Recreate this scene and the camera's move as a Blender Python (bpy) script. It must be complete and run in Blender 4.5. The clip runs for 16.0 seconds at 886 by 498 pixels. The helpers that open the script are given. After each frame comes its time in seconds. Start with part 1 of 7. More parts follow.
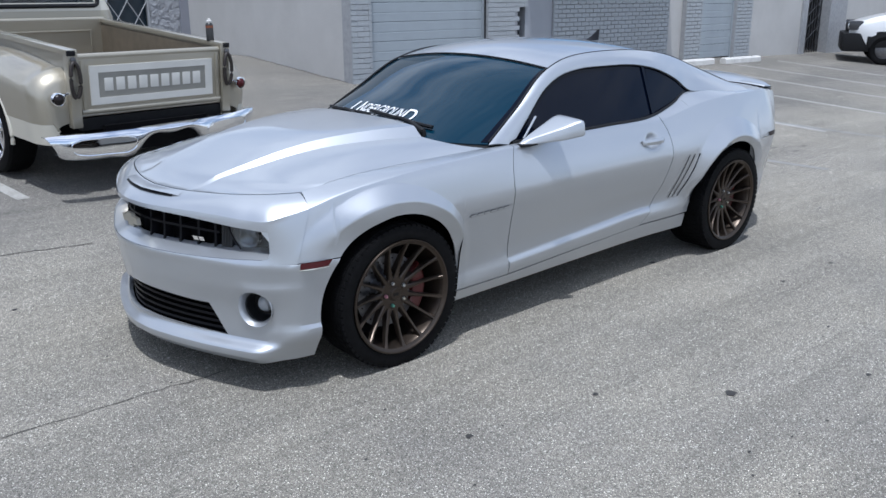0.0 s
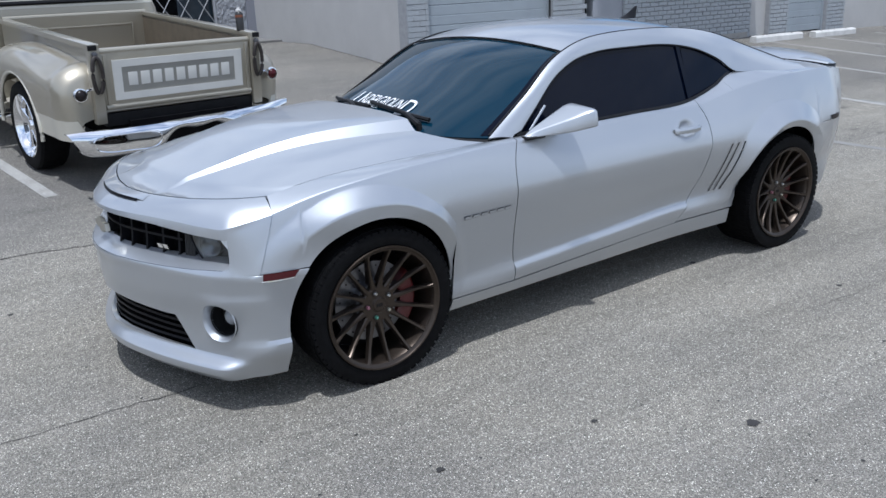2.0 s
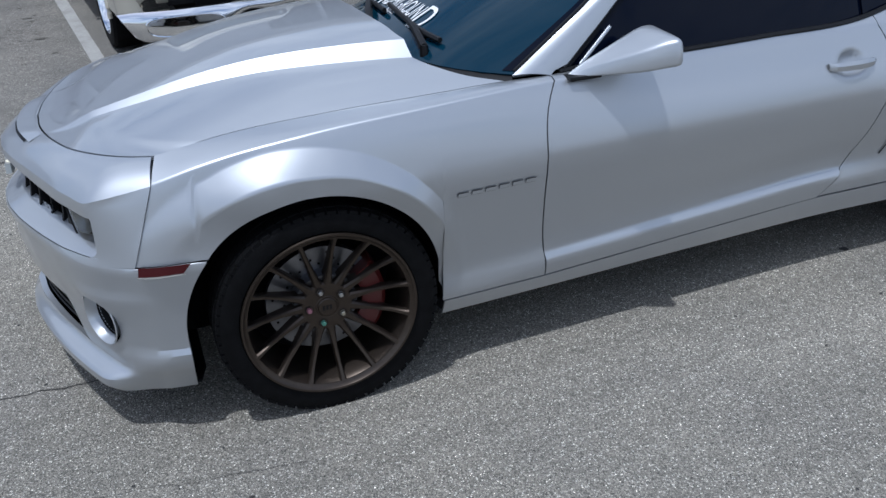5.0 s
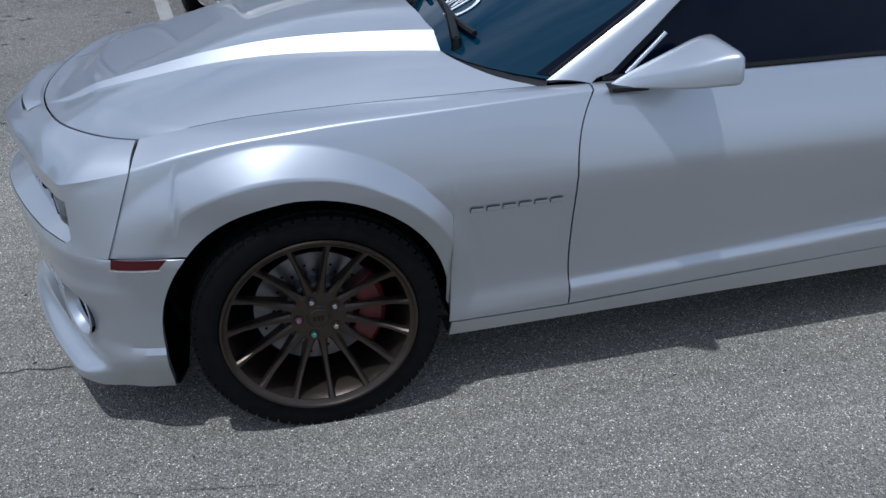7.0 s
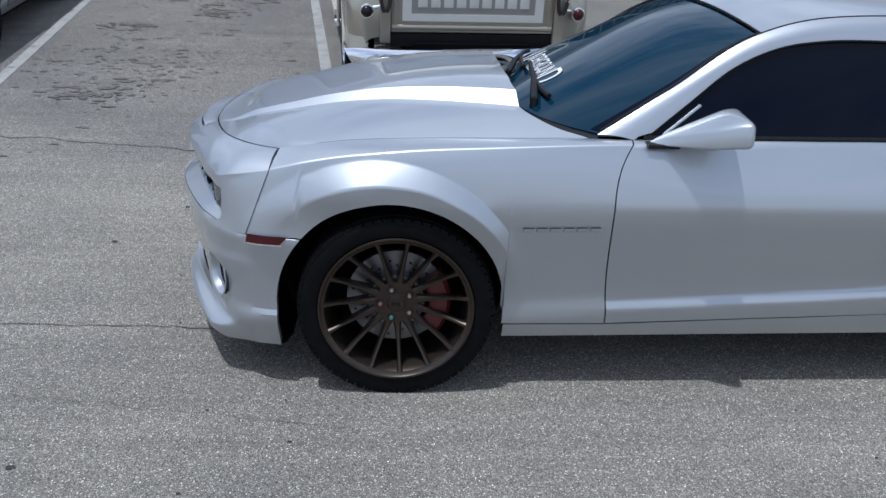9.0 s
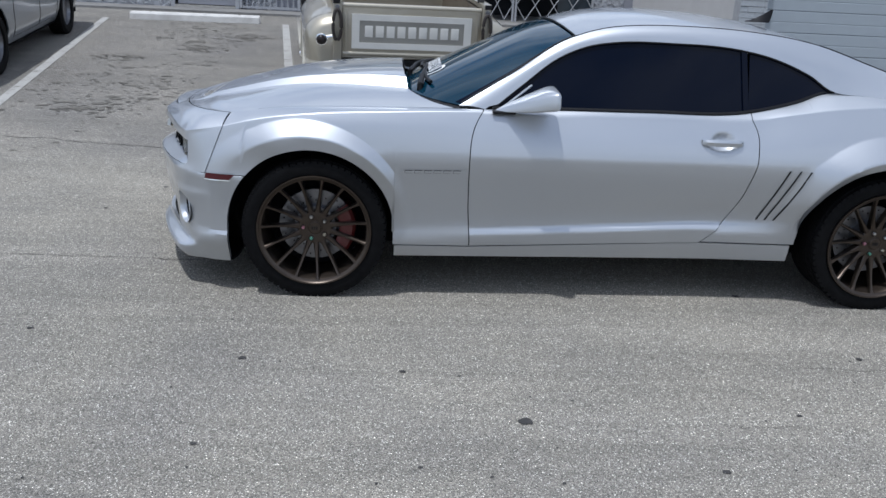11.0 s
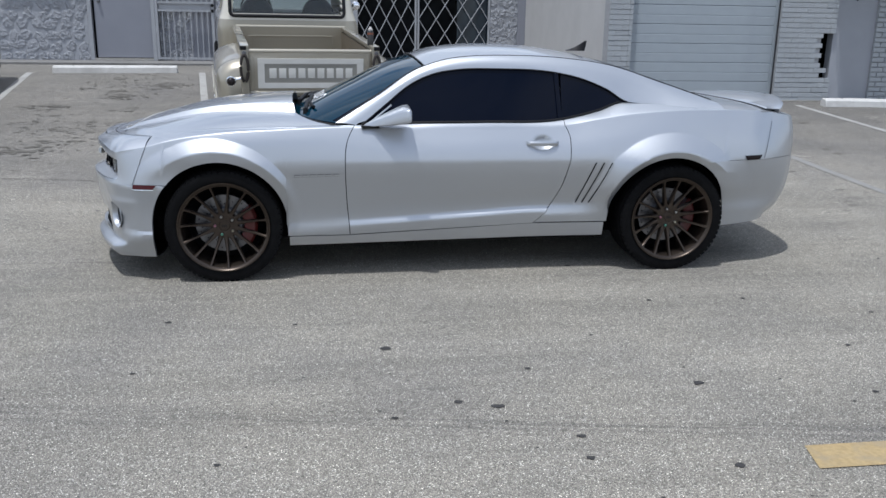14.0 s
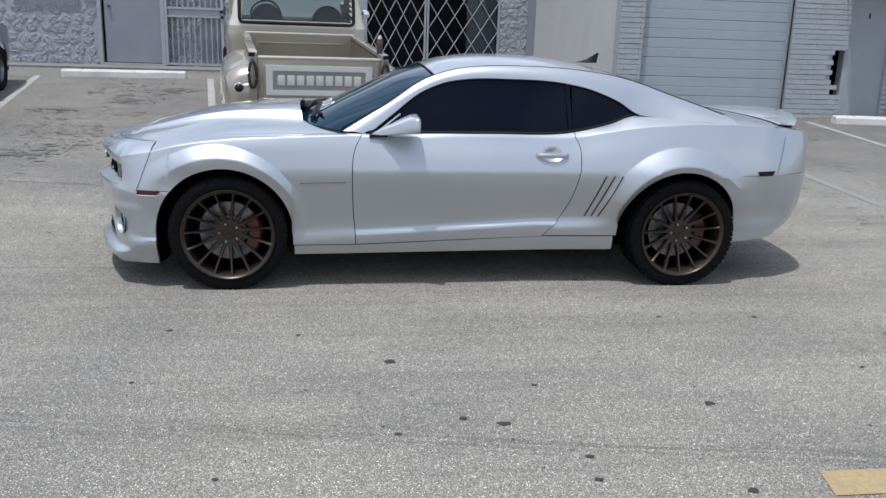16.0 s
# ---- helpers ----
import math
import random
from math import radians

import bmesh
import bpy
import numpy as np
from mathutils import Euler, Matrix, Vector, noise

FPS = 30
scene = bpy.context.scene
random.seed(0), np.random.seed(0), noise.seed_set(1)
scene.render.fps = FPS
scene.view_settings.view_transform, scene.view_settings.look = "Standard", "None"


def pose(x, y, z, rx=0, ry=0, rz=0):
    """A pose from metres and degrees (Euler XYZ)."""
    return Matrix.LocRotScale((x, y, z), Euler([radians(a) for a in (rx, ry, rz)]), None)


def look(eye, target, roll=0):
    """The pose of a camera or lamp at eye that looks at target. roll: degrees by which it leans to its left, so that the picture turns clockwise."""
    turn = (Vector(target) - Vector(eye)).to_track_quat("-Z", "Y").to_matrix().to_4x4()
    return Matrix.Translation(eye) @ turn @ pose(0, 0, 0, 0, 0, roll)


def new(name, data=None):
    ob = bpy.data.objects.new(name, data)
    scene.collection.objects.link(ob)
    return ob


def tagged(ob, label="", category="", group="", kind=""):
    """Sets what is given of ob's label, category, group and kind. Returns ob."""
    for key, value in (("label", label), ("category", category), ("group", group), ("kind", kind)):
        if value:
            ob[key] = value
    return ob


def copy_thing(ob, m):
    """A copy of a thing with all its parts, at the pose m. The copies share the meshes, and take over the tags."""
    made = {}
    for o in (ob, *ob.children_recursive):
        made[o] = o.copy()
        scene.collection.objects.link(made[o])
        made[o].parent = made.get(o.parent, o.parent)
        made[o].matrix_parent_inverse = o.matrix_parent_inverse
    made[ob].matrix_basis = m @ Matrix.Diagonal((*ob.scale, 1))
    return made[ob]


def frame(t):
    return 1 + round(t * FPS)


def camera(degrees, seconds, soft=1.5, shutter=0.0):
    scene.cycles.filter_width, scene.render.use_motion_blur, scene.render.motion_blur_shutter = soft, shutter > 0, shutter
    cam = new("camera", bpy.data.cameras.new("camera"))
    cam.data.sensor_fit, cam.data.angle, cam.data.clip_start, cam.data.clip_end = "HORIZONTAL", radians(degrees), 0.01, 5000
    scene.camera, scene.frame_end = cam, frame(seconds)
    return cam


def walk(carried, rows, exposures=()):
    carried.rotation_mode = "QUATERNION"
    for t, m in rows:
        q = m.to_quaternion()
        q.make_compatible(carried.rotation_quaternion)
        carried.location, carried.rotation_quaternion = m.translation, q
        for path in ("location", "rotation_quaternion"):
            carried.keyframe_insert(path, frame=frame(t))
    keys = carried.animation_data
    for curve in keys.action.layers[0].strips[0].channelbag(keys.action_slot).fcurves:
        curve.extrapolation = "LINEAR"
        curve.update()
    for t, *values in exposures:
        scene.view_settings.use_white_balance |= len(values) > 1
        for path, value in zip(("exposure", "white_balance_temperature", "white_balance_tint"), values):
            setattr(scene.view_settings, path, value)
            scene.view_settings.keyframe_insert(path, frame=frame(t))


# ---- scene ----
cam = camera(55.3, 16.0)
PATH = [
    (0, (-2.282, -3.793, 1.675), (-1.016, -2.354, 1.103), -0.4),
    (0.5, (-2.254, -3.75, 1.665), (-0.993, -2.327, 1.043), -0.9),
    (1, (-2.087, -3.752, 1.652), (-0.847, -2.324, 1.001), -1.7),
    (1.5, (-1.851, -3.808, 1.657), (-0.746, -2.261, 1.036), -2.5),
    (2, (-1.686, -3.779, 1.653), (-0.597, -2.214, 1.048), -2.5),
    (2.5, (-1.489, -3.66, 1.653), (-0.41, -2.098, 1.023), -2.4),
    (3, (-1.288, -3.556, 1.627), (-0.252, -1.997, 0.922), -3.9),
    (3.5, (-1.0, -3.474, 1.633), (-0.137, -1.835, 0.879), -4.2),
    (3.7, (-0.91, -3.434, 1.632), (-0.077, -1.778, 0.88), -4.4),
    (5.8, (-0.172, -2.911, 1.652), (0.274, -1.216, 0.689), -2.1),
    (6, (-0.115, -2.877, 1.622), (0.291, -1.176, 0.652), -2.1),
    (6.5, (-0.055, -2.877, 1.615), (0.279, -1.17, 0.628), -2.9),
    (7, (-0.128, -2.918, 1.617), (0.286, -1.191, 0.698), -0.5),
    (7.5, (-0.072, -3.048, 1.671), (0.311, -1.299, 0.779), 0.7),
    (8, (-0.025, -3.203, 1.683), (0.17, -1.427, 0.784), -0.4),
    (8.2, (-0.014, -3.255, 1.678), (0.116, -1.46, 0.807), -0.7),
    (10.3, (0.185, -4.372, 1.537), (0.332, -2.461, 0.968), 4.5),
    (10.5, (0.251, -4.498, 1.52), (0.383, -2.581, 0.967), 3.9),
    (11, (0.34, -4.831, 1.547), (0.48, -2.933, 0.932), 2.9),
    (11.5, (0.346, -5.129, 1.553), (0.55, -3.212, 1.02), 2.5),
    (12, (0.43, -5.392, 1.565), (0.729, -3.483, 1.048), 1.9),
    (12.5, (0.575, -5.626, 1.551), (0.826, -3.702, 1.065), 2.0),
    (13, (0.611, -5.796, 1.545), (0.873, -3.877, 1.047), 2.0),
    (13.5, (0.564, -5.926, 1.547), (0.845, -4.013, 1.036), 1.7),
    (14, (0.556, -5.986, 1.551), (0.85, -4.076, 1.037), 0.9),
    (14.5, (0.548, -6.032, 1.553), (0.836, -4.109, 1.086), 0.8),
    (15, (0.547, -6.013, 1.549), (0.837, -4.086, 1.099), 1.4),
    (15.5, (0.54, -5.997, 1.548), (0.83, -4.069, 1.103), 1.6),
    (16, (0.553, -5.909, 1.54), (0.837, -3.991, 1.049), 1.9),
]
walk(cam, [(t, look(eye, target, roll)) for t, eye, target, roll in PATH],
     exposures=[(0, 0.02, 5730, 10), (2, -0.06, 5730, 10), (3.5, -0.20, 5680, 10), (6, -0.48, 5530, 10), (7, -0.54, 5480, 10), (8.2, -0.44, 5530, 10), (10.5, -0.16, 5780, 10), (13, -0.14, 5930, 10), (16, -0.02, 5980, 10)])

# ---- light ----
SUN = Vector((-0.20, -0.20, 1.0)).normalized()
world = bpy.data.worlds.new("sky")
scene.world = world
world.use_nodes = True
wn = world.node_tree
sky = wn.nodes.new("ShaderNodeTexSky")
sky.sky_type = "NISHITA"
sky.sun_disc = False
sky.sun_elevation = math.asin(SUN.z)
sky.sun_rotation = math.atan2(SUN.x, SUN.y)
sky.air_density, sky.dust_density, sky.ozone_density = 1.0, 1.6, 1.0
wbg = wn.nodes["Background"]
wtc = wn.nodes.new("ShaderNodeTexCoord")
wmap = wn.nodes.new("ShaderNodeMapping")
wmap.inputs["Scale"].default_value = (1.0, 1.0, 2.2)
wn.links.new(wtc.outputs["Generated"], wmap.inputs["Vector"])
cloud = wn.nodes.new("ShaderNodeTexNoise")
cloud.inputs["Scale"].default_value, cloud.inputs["Detail"].default_value, cloud.inputs["Roughness"].default_value = 2.6, 9, 0.58
wn.links.new(wmap.outputs["Vector"], cloud.inputs["Vector"])
cramp = wn.nodes.new("ShaderNodeValToRGB")
cramp.color_ramp.elements[0].position, cramp.color_ramp.elements[1].position = 0.37, 0.65
wn.links.new(cloud.outputs["Fac"], cramp.inputs["Fac"])
cmix = wn.nodes.new("ShaderNodeMix")
cmix.data_type = "RGBA"
wn.links.new(cramp.outputs["Color"], cmix.inputs["Factor"])
wn.links.new(sky.outputs[0], cmix.inputs["A"])
cmix.inputs["B"].default_value = (8.0, 8.3, 8.8, 1)
wn.links.new(cmix.outputs["Result"], wbg.inputs["Color"])
wbg.inputs["Strength"].default_value = 0.138
sun_data = bpy.data.lights.new("sun", "SUN")
sun_data.energy, sun_data.angle, sun_data.color = 3.4, radians(1.1), (1.0, 0.97, 0.92)
sun_lamp = new("sun", sun_data)
sun_lamp.matrix_world = look(SUN * 40, (0, 0, 0))
scene.view_settings.exposure = 0.0

# ---- materials ----
def mat(name, color, rough=0.5, metal=0.0, vary=0.0, scale=8.0, bump=0.0, bscale=60.0, coat=0.0, coat_rough=0.05,
        trans=0.0, second=None, sscale=1.5, spec=0.5, each=0.0):
    """A Principled surface: base colour with fine grain, a second broad tint, and a fine relief."""
    m = bpy.data.materials.new(name)
    m.use_nodes = True
    nt = m.node_tree
    b = nt.nodes["Principled BSDF"]
    b.inputs["Roughness"].default_value, b.inputs["Metallic"].default_value = rough, metal
    b.inputs["Coat Weight"].default_value, b.inputs["Coat Roughness"].default_value = coat, coat_rough
    b.inputs["Transmission Weight"].default_value = trans
    b.inputs["Specular IOR Level"].default_value = spec
    col = (*color, 1)
    b.inputs["Base Color"].default_value = col
    tc = nt.nodes.new("ShaderNodeTexCoord")
    last = None
    if vary or second:
        n1 = nt.nodes.new("ShaderNodeTexNoise")
        n1.inputs["Scale"].default_value, n1.inputs["Detail"].default_value = scale, 6
        nt.links.new(tc.outputs["Object"], n1.inputs["Vector"])
        r = nt.nodes.new("ShaderNodeValToRGB")
        r.color_ramp.elements[0].position, r.color_ramp.elements[1].position = 0.3, 0.7
        r.color_ramp.elements[0].color = (*[c * (1 - vary) for c in color], 1)
        r.color_ramp.elements[1].color = (*[min(1, c * (1 + vary)) for c in color], 1)
        nt.links.new(n1.outputs["Fac"], r.inputs["Fac"])
        last = r.outputs["Color"]
        if second:
            n2 = nt.nodes.new("ShaderNodeTexNoise")
            n2.inputs["Scale"].default_value, n2.inputs["Detail"].default_value = sscale, 8
            n2.inputs["Roughness"].default_value = 0.65
            nt.links.new(tc.outputs["Object"], n2.inputs["Vector"])
            r2 = nt.nodes.new("ShaderNodeValToRGB")
            r2.color_ramp.elements[0].position, r2.color_ramp.elements[1].position = 0.48, 0.72
            nt.links.new(n2.outputs["Fac"], r2.inputs["Fac"])
            mx = nt.nodes.new("ShaderNodeMix")
            mx.data_type = "RGBA"
            nt.links.new(r2.outputs["Color"], mx.inputs["Factor"])
            nt.links.new(last, mx.inputs["A"])
            mx.inputs["B"].default_value = (*second, 1)
            last = mx.outputs["Result"]
    if each:
        oi = nt.nodes.new("ShaderNodeObjectInfo")
        hs = nt.nodes.new("ShaderNodeHueSaturation")
        mr = nt.nodes.new("ShaderNodeMapRange")
        mr.inputs["To Min"].default_value, mr.inputs["To Max"].default_value = 1 - each, 1 + each
        nt.links.new(oi.outputs["Random"], mr.inputs["Value"])
        nt.links.new(mr.outputs["Result"], hs.inputs["Value"])
        if last:
            nt.links.new(last, hs.inputs["Color"])
        else:
            hs.inputs["Color"].default_value = col
        last = hs.outputs["Color"]
    if last:
        nt.links.new(last, b.inputs["Base Color"])
    if bump:
        n3 = nt.nodes.new("ShaderNodeTexNoise")
        n3.inputs["Scale"].default_value, n3.inputs["Detail"].default_value = bscale, 5
        nt.links.new(tc.outputs["Object"], n3.inputs["Vector"])
        bp = nt.nodes.new("ShaderNodeBump")
        bp.inputs["Strength"].default_value, bp.inputs["Distance"].default_value = bump, 0.01
        nt.links.new(n3.outputs["Fac"], bp.inputs["Height"])
        nt.links.new(bp.outputs["Normal"], b.inputs["Normal"])
    return m


def asphalt_mat():
    """Sun-bleached asphalt: pale grey binder with light and dark stone chips, stains and tyre dust."""
    m = bpy.data.materials.new("bleached_asphalt")
    m.use_nodes = True
    nt = m.node_tree
    nd, ln = nt.nodes, nt.links
    b = nd["Principled BSDF"]
    b.inputs["Roughness"].default_value = 0.85
    b.inputs["Specular IOR Level"].default_value = 0.3
    tc = nd.new("ShaderNodeTexCoord")

    def ramp(src, stops):
        r = nd.new("ShaderNodeValToRGB")
        e = r.color_ramp.elements
        while len(e) < len(stops):
            e.new(0.5)
        for k, (p, c) in zip(e, stops):
            k.position, k.color = p, (*c, 1)
        ln.new(src, r.inputs["Fac"])
        return r.outputs["Color"]

    def noise_tex(scale, detail, rough=0.6, stretch=None):
        n = nd.new("ShaderNodeTexNoise")
        n.inputs["Scale"].default_value, n.inputs["Detail"].default_value, n.inputs["Roughness"].default_value = scale, detail, rough
        if stretch:
            mp = nd.new("ShaderNodeMapping")
            mp.inputs["Scale"].default_value = stretch
            mp.inputs["Rotation"].default_value = (0, 0, radians(-4))
            ln.new(tc.outputs["Object"], mp.inputs["Vector"])
            ln.new(mp.outputs["Vector"], n.inputs["Vector"])
        else:
            ln.new(tc.outputs["Object"], n.inputs["Vector"])
        return n.outputs["Fac"]

    def mix(a, c, f, mode="MULTIPLY"):
        x = nd.new("ShaderNodeMix")
        x.data_type, x.blend_type = "RGBA", mode
        ln.new(a, x.inputs["A"])
        ln.new(c, x.inputs["B"])
        if isinstance(f, float):
            x.inputs["Factor"].default_value = f
        else:
            ln.new(f, x.inputs["Factor"])
        return x.outputs["Result"]

    v = nd.new("ShaderNodeTexVoronoi")
    v.inputs["Scale"].default_value = 185
    # crushed stone: crooked outlines and mixed sizes
    crook = nd.new("ShaderNodeTexNoise")
    crook.inputs["Scale"].default_value, crook.inputs["Detail"].default_value = 190, 2
    ln.new(tc.outputs["Object"], crook.inputs["Vector"])
    bend = nd.new("ShaderNodeVectorMath")
    bend.operation = "MULTIPLY_ADD"
    bend.inputs[1].default_value = (0.0055, 0.0055, 0.0)
    ln.new(crook.outputs["Color"], bend.inputs[0])
    ln.new(tc.outputs["Object"], bend.inputs[2])
    ln.new(bend.outputs["Vector"], v.inputs["Vector"])
    small = nd.new("ShaderNodeTexVoronoi")
    small.inputs["Scale"].default_value = 300
    ln.new(bend.outputs["Vector"], small.inputs["Vector"])
    ssep = nd.new("ShaderNodeSeparateColor")
    ln.new(small.outputs["Color"], ssep.inputs["Color"])
    sep = nd.new("ShaderNodeSeparateColor")
    ln.new(v.outputs["Color"], sep.inputs["Color"])
    chips = ramp(sep.outputs["Red"], [(0.0, (0.030, 0.029, 0.028)), (0.25, (0.215, 0.204, 0.180)), (0.78, (0.330, 0.311, 0.274)), (0.95, (0.86, 0.835, 0.77))])
    binder = ramp(noise_tex(60, 7, 0.7), [(0.3, (0.195, 0.185, 0.162)), (0.7, (0.292, 0.276, 0.243))])
    edge = ramp(v.outputs["Distance"], [(0.25, (1, 1, 1)), (0.55, (0, 0, 0))])
    base = mix(binder, chips, edge, "MIX")
    base = mix(base, ramp(ssep.outputs["Green"], [(0.0, (0.38, 0.38, 0.39)), (0.5, (0.96, 0.96, 0.96)), (0.88, (1.38, 1.37, 1.34)), (1.0, (2.4, 2.38, 2.32))]), 0.85)
    broad = ramp(noise_tex(0.7, 7, 0.62), [(0.3, (0.80, 0.80, 0.82)), (0.5, (0.97, 0.965, 0.95)), (0.72, (1.12, 1.10, 1.06))])
    base = mix(base, broad, 1.0)
    streak = ramp(noise_tex(1.0, 6, 0.6, (0.22, 1.6, 1)), [(0.35, (0.82, 0.815, 0.81)), (0.6, (1.06, 1.05, 1.04))])
    base = mix(base, streak, 0.8)
    fine = ramp(noise_tex(1.0, 5, 0.6, (0.30, 13.0, 1)), [(0.36, (0.86, 0.86, 0.86)), (0.58, (1.04, 1.04, 1.04))])
    base = mix(base, fine, 0.55)
    xyz = nd.new("ShaderNodeSeparateXYZ")
    ln.new(tc.outputs["Object"], xyz.inputs["Vector"])

    def calc(op, a, c, d=None):
        q = nd.new("ShaderNodeMath")
        q.operation = op
        for k, val in enumerate((a, c, d)):
            if val is None:
                continue
            if isinstance(val, (int, float)):
                q.inputs[k].default_value = val
            else:
                ln.new(val, q.inputs[k])
        return q.outputs[0]

    # rubber scuffs that tyres have left, in a bundle of thin lines across the lane
    across = calc("MULTIPLY_ADD", xyz.outputs["X"], 0.172, xyz.outputs["Y"])
    lane = nd.new("ShaderNodeCombineXYZ")
    ln.new(calc("MULTIPLY", xyz.outputs["X"], 0.9), lane.inputs["X"])
    ln.new(calc("MULTIPLY", across, 34.0), lane.inputs["Y"])
    lines = nd.new("ShaderNodeTexNoise")
    lines.inputs["Scale"].default_value, lines.inputs["Detail"].default_value = 1.0, 4
    ln.new(lane.outputs["Vector"], lines.inputs["Vector"])
    near = nd.new("ShaderNodeMapRange")
    near.inputs["From Min"].default_value, near.inputs["From Max"].default_value = 0.11, 0.02
    ln.new(calc("ABSOLUTE", calc("ADD", across, 2.735), 0.0), near.inputs["Value"])
    rub = nd.new("ShaderNodeMapRange")
    rub.inputs["From Min"].default_value, rub.inputs["From Max"].default_value = 0.44, 0.62
    ln.new(lines.outputs["Fac"], rub.inputs["Value"])
    scuff = nd.new("ShaderNodeMix")
    scuff.data_type, scuff.blend_type = "RGBA", "MULTIPLY"
    ln.new(calc("MULTIPLY", near.outputs["Result"], rub.outputs["Result"]), scuff.inputs["Factor"])
    ln.new(base, scuff.inputs["A"])
    scuff.inputs["B"].default_value = (0.66, 0.66, 0.68, 1)
    base = scuff.outputs["Result"]
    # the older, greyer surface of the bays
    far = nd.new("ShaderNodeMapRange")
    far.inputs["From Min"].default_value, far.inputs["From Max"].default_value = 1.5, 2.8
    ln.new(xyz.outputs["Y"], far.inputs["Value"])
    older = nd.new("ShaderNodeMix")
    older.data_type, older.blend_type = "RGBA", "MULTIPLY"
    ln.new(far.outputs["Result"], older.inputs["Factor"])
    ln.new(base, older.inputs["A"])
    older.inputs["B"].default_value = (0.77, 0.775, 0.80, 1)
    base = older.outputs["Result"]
    ln.new(base, b.inputs["Base Color"])
    bp = nd.new("ShaderNodeBump")
    bp.inputs["Strength"].default_value, bp.inputs["Distance"].default_value = 0.9, 0.004
    ln.new(v.outputs["Distance"], bp.inputs["Height"])
    bp.invert = True
    ln.new(bp.outputs["Normal"], b.inputs["Normal"])
    return m


def paint_mat(name, color, metal=0.75, rough=0.32, flake=0.08):
    """Metallic car paint: flakes under a clear coat."""
    m = mat(name, color, rough, metal, coat=1.0, coat_rough=0.02)
    nt = m.node_tree
    nd, ln = nt.nodes, nt.links
    b = nd["Principled BSDF"]
    tc = nd.new("ShaderNodeTexCoord")
    v = nd.new("ShaderNodeTexVoronoi")
    v.inputs["Scale"].default_value = 900
    ln.new(tc.outputs["Object"], v.inputs["Vector"])
    mr = nd.new("ShaderNodeMapRange")
    mr.inputs["To Min"].default_value, mr.inputs["To Max"].default_value = rough - flake, rough + flake
    sp = nd.new("ShaderNodeSeparateColor")
    ln.new(v.outputs["Color"], sp.inputs["Color"])
    ln.new(sp.outputs["Red"], mr.inputs["Value"])
    ln.new(mr.outputs["Result"], b.inputs["Roughness"])
    return m


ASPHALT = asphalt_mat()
SILVER = paint_mat("silver_paint", (0.462, 0.481, 0.508), metal=0.72, rough=0.41, flake=0.03)
BLACK_TRIM = mat("black_trim", (0.009, 0.009, 0.010), 0.5, vary=0.2, scale=40, spec=0.25)
BLACK_GRILLE = mat("black_grille", (0.006, 0.006, 0.008), 0.45, spec=0.15)
RUBBER = mat("tyre_rubber", (0.005, 0.005, 0.0055), 0.7, vary=0.3, scale=30, bump=0.2, bscale=150, spec=0.1)
BRONZE = mat("bronze_alloy", (0.066, 0.052, 0.042), 0.36, 0.8, vary=0.08, scale=60)
STEEL = mat("brake_steel", (0.20, 0.20, 0.21), 0.32, 0.85, vary=0.2, scale=25)
CHROME = mat("chrome", (0.85, 0.86, 0.88), 0.06, 1.0)
RED_CAL = mat("red_caliper", (0.075, 0.006, 0.005), 0.45, coat=0.2)
TINT = mat("tinted_glass", (0.0012, 0.003, 0.010), 0.015, spec=0.13)
SHIELD = mat("windshield_glass", (0.003, 0.024, 0.044), 0.015, spec=0.24)
LENS = mat("lamp_lens", (0.75, 0.77, 0.8), 0.05, trans=0.55)
RED_LENS = mat("red_marker_lens", (0.055, 0.005, 0.007), 0.25, spec=0.3)
UNDER = mat("underbody", (0.007, 0.007, 0.008), 0.95, vary=0.2, spec=0.05)
WHITE_DECAL = mat("white_decal", (0.8, 0.8, 0.8), 0.5)
GOLD = paint_mat("gold_beige_paint", (0.365, 0.332, 0.262), metal=0.45, rough=0.4)
CREAM = paint_mat("cream_paint", (0.588, 0.552, 0.463), metal=0.1, rough=0.4)
PALE = mat("pale_tailgate_panel", (0.63, 0.615, 0.57), 0.5, 0.1, vary=0.04)
TANFIELD = mat("grey_tan_field", (0.275, 0.265, 0.235), 0.5, 0.2, vary=0.05)
STUCCO = mat("white_stucco_wall", (0.480, 0.468, 0.450), 0.9, vary=0.03, scale=3, bump=0.25, bscale=40, second=(0.420, 0.408, 0.392), sscale=0.6)
PAINTBRICK = mat("white_painted_brick", (0.345, 0.362, 0.376), 0.8, vary=0.04, scale=20, bump=0.35, bscale=50, each=0.05)
MORTAR = mat("painted_mortar", (0.330, 0.334, 0.341), 0.9, vary=0.1, scale=15, bump=0.4)
STONE = mat("painted_stone", (0.350, 0.358, 0.380), 0.85, vary=0.05, scale=14, bump=1.0, bscale=28, second=(0.300, 0.308, 0.328), sscale=3, each=0.06)
STONEJ = mat("painted_stone_joint", (0.335, 0.343, 0.363), 0.9, vary=0.06, scale=12, bump=0.6, bscale=30)
DOORPAINT = mat("grey_door_paint", (0.232, 0.238, 0.267), 0.55, vary=0.03, scale=3, bump=0.05)
METALDOOR = mat("white_metal_shutter", (0.318, 0.352, 0.378), 0.5, vary=0.03, scale=5, second=(0.285, 0.315, 0.342), sscale=0.8)
CONCRETE = mat("old_concrete", (0.365, 0.351, 0.321), 0.9, vary=0.08, scale=12, bump=0.5, bscale=45, second=(0.292, 0.278, 0.256), sscale=1.2)
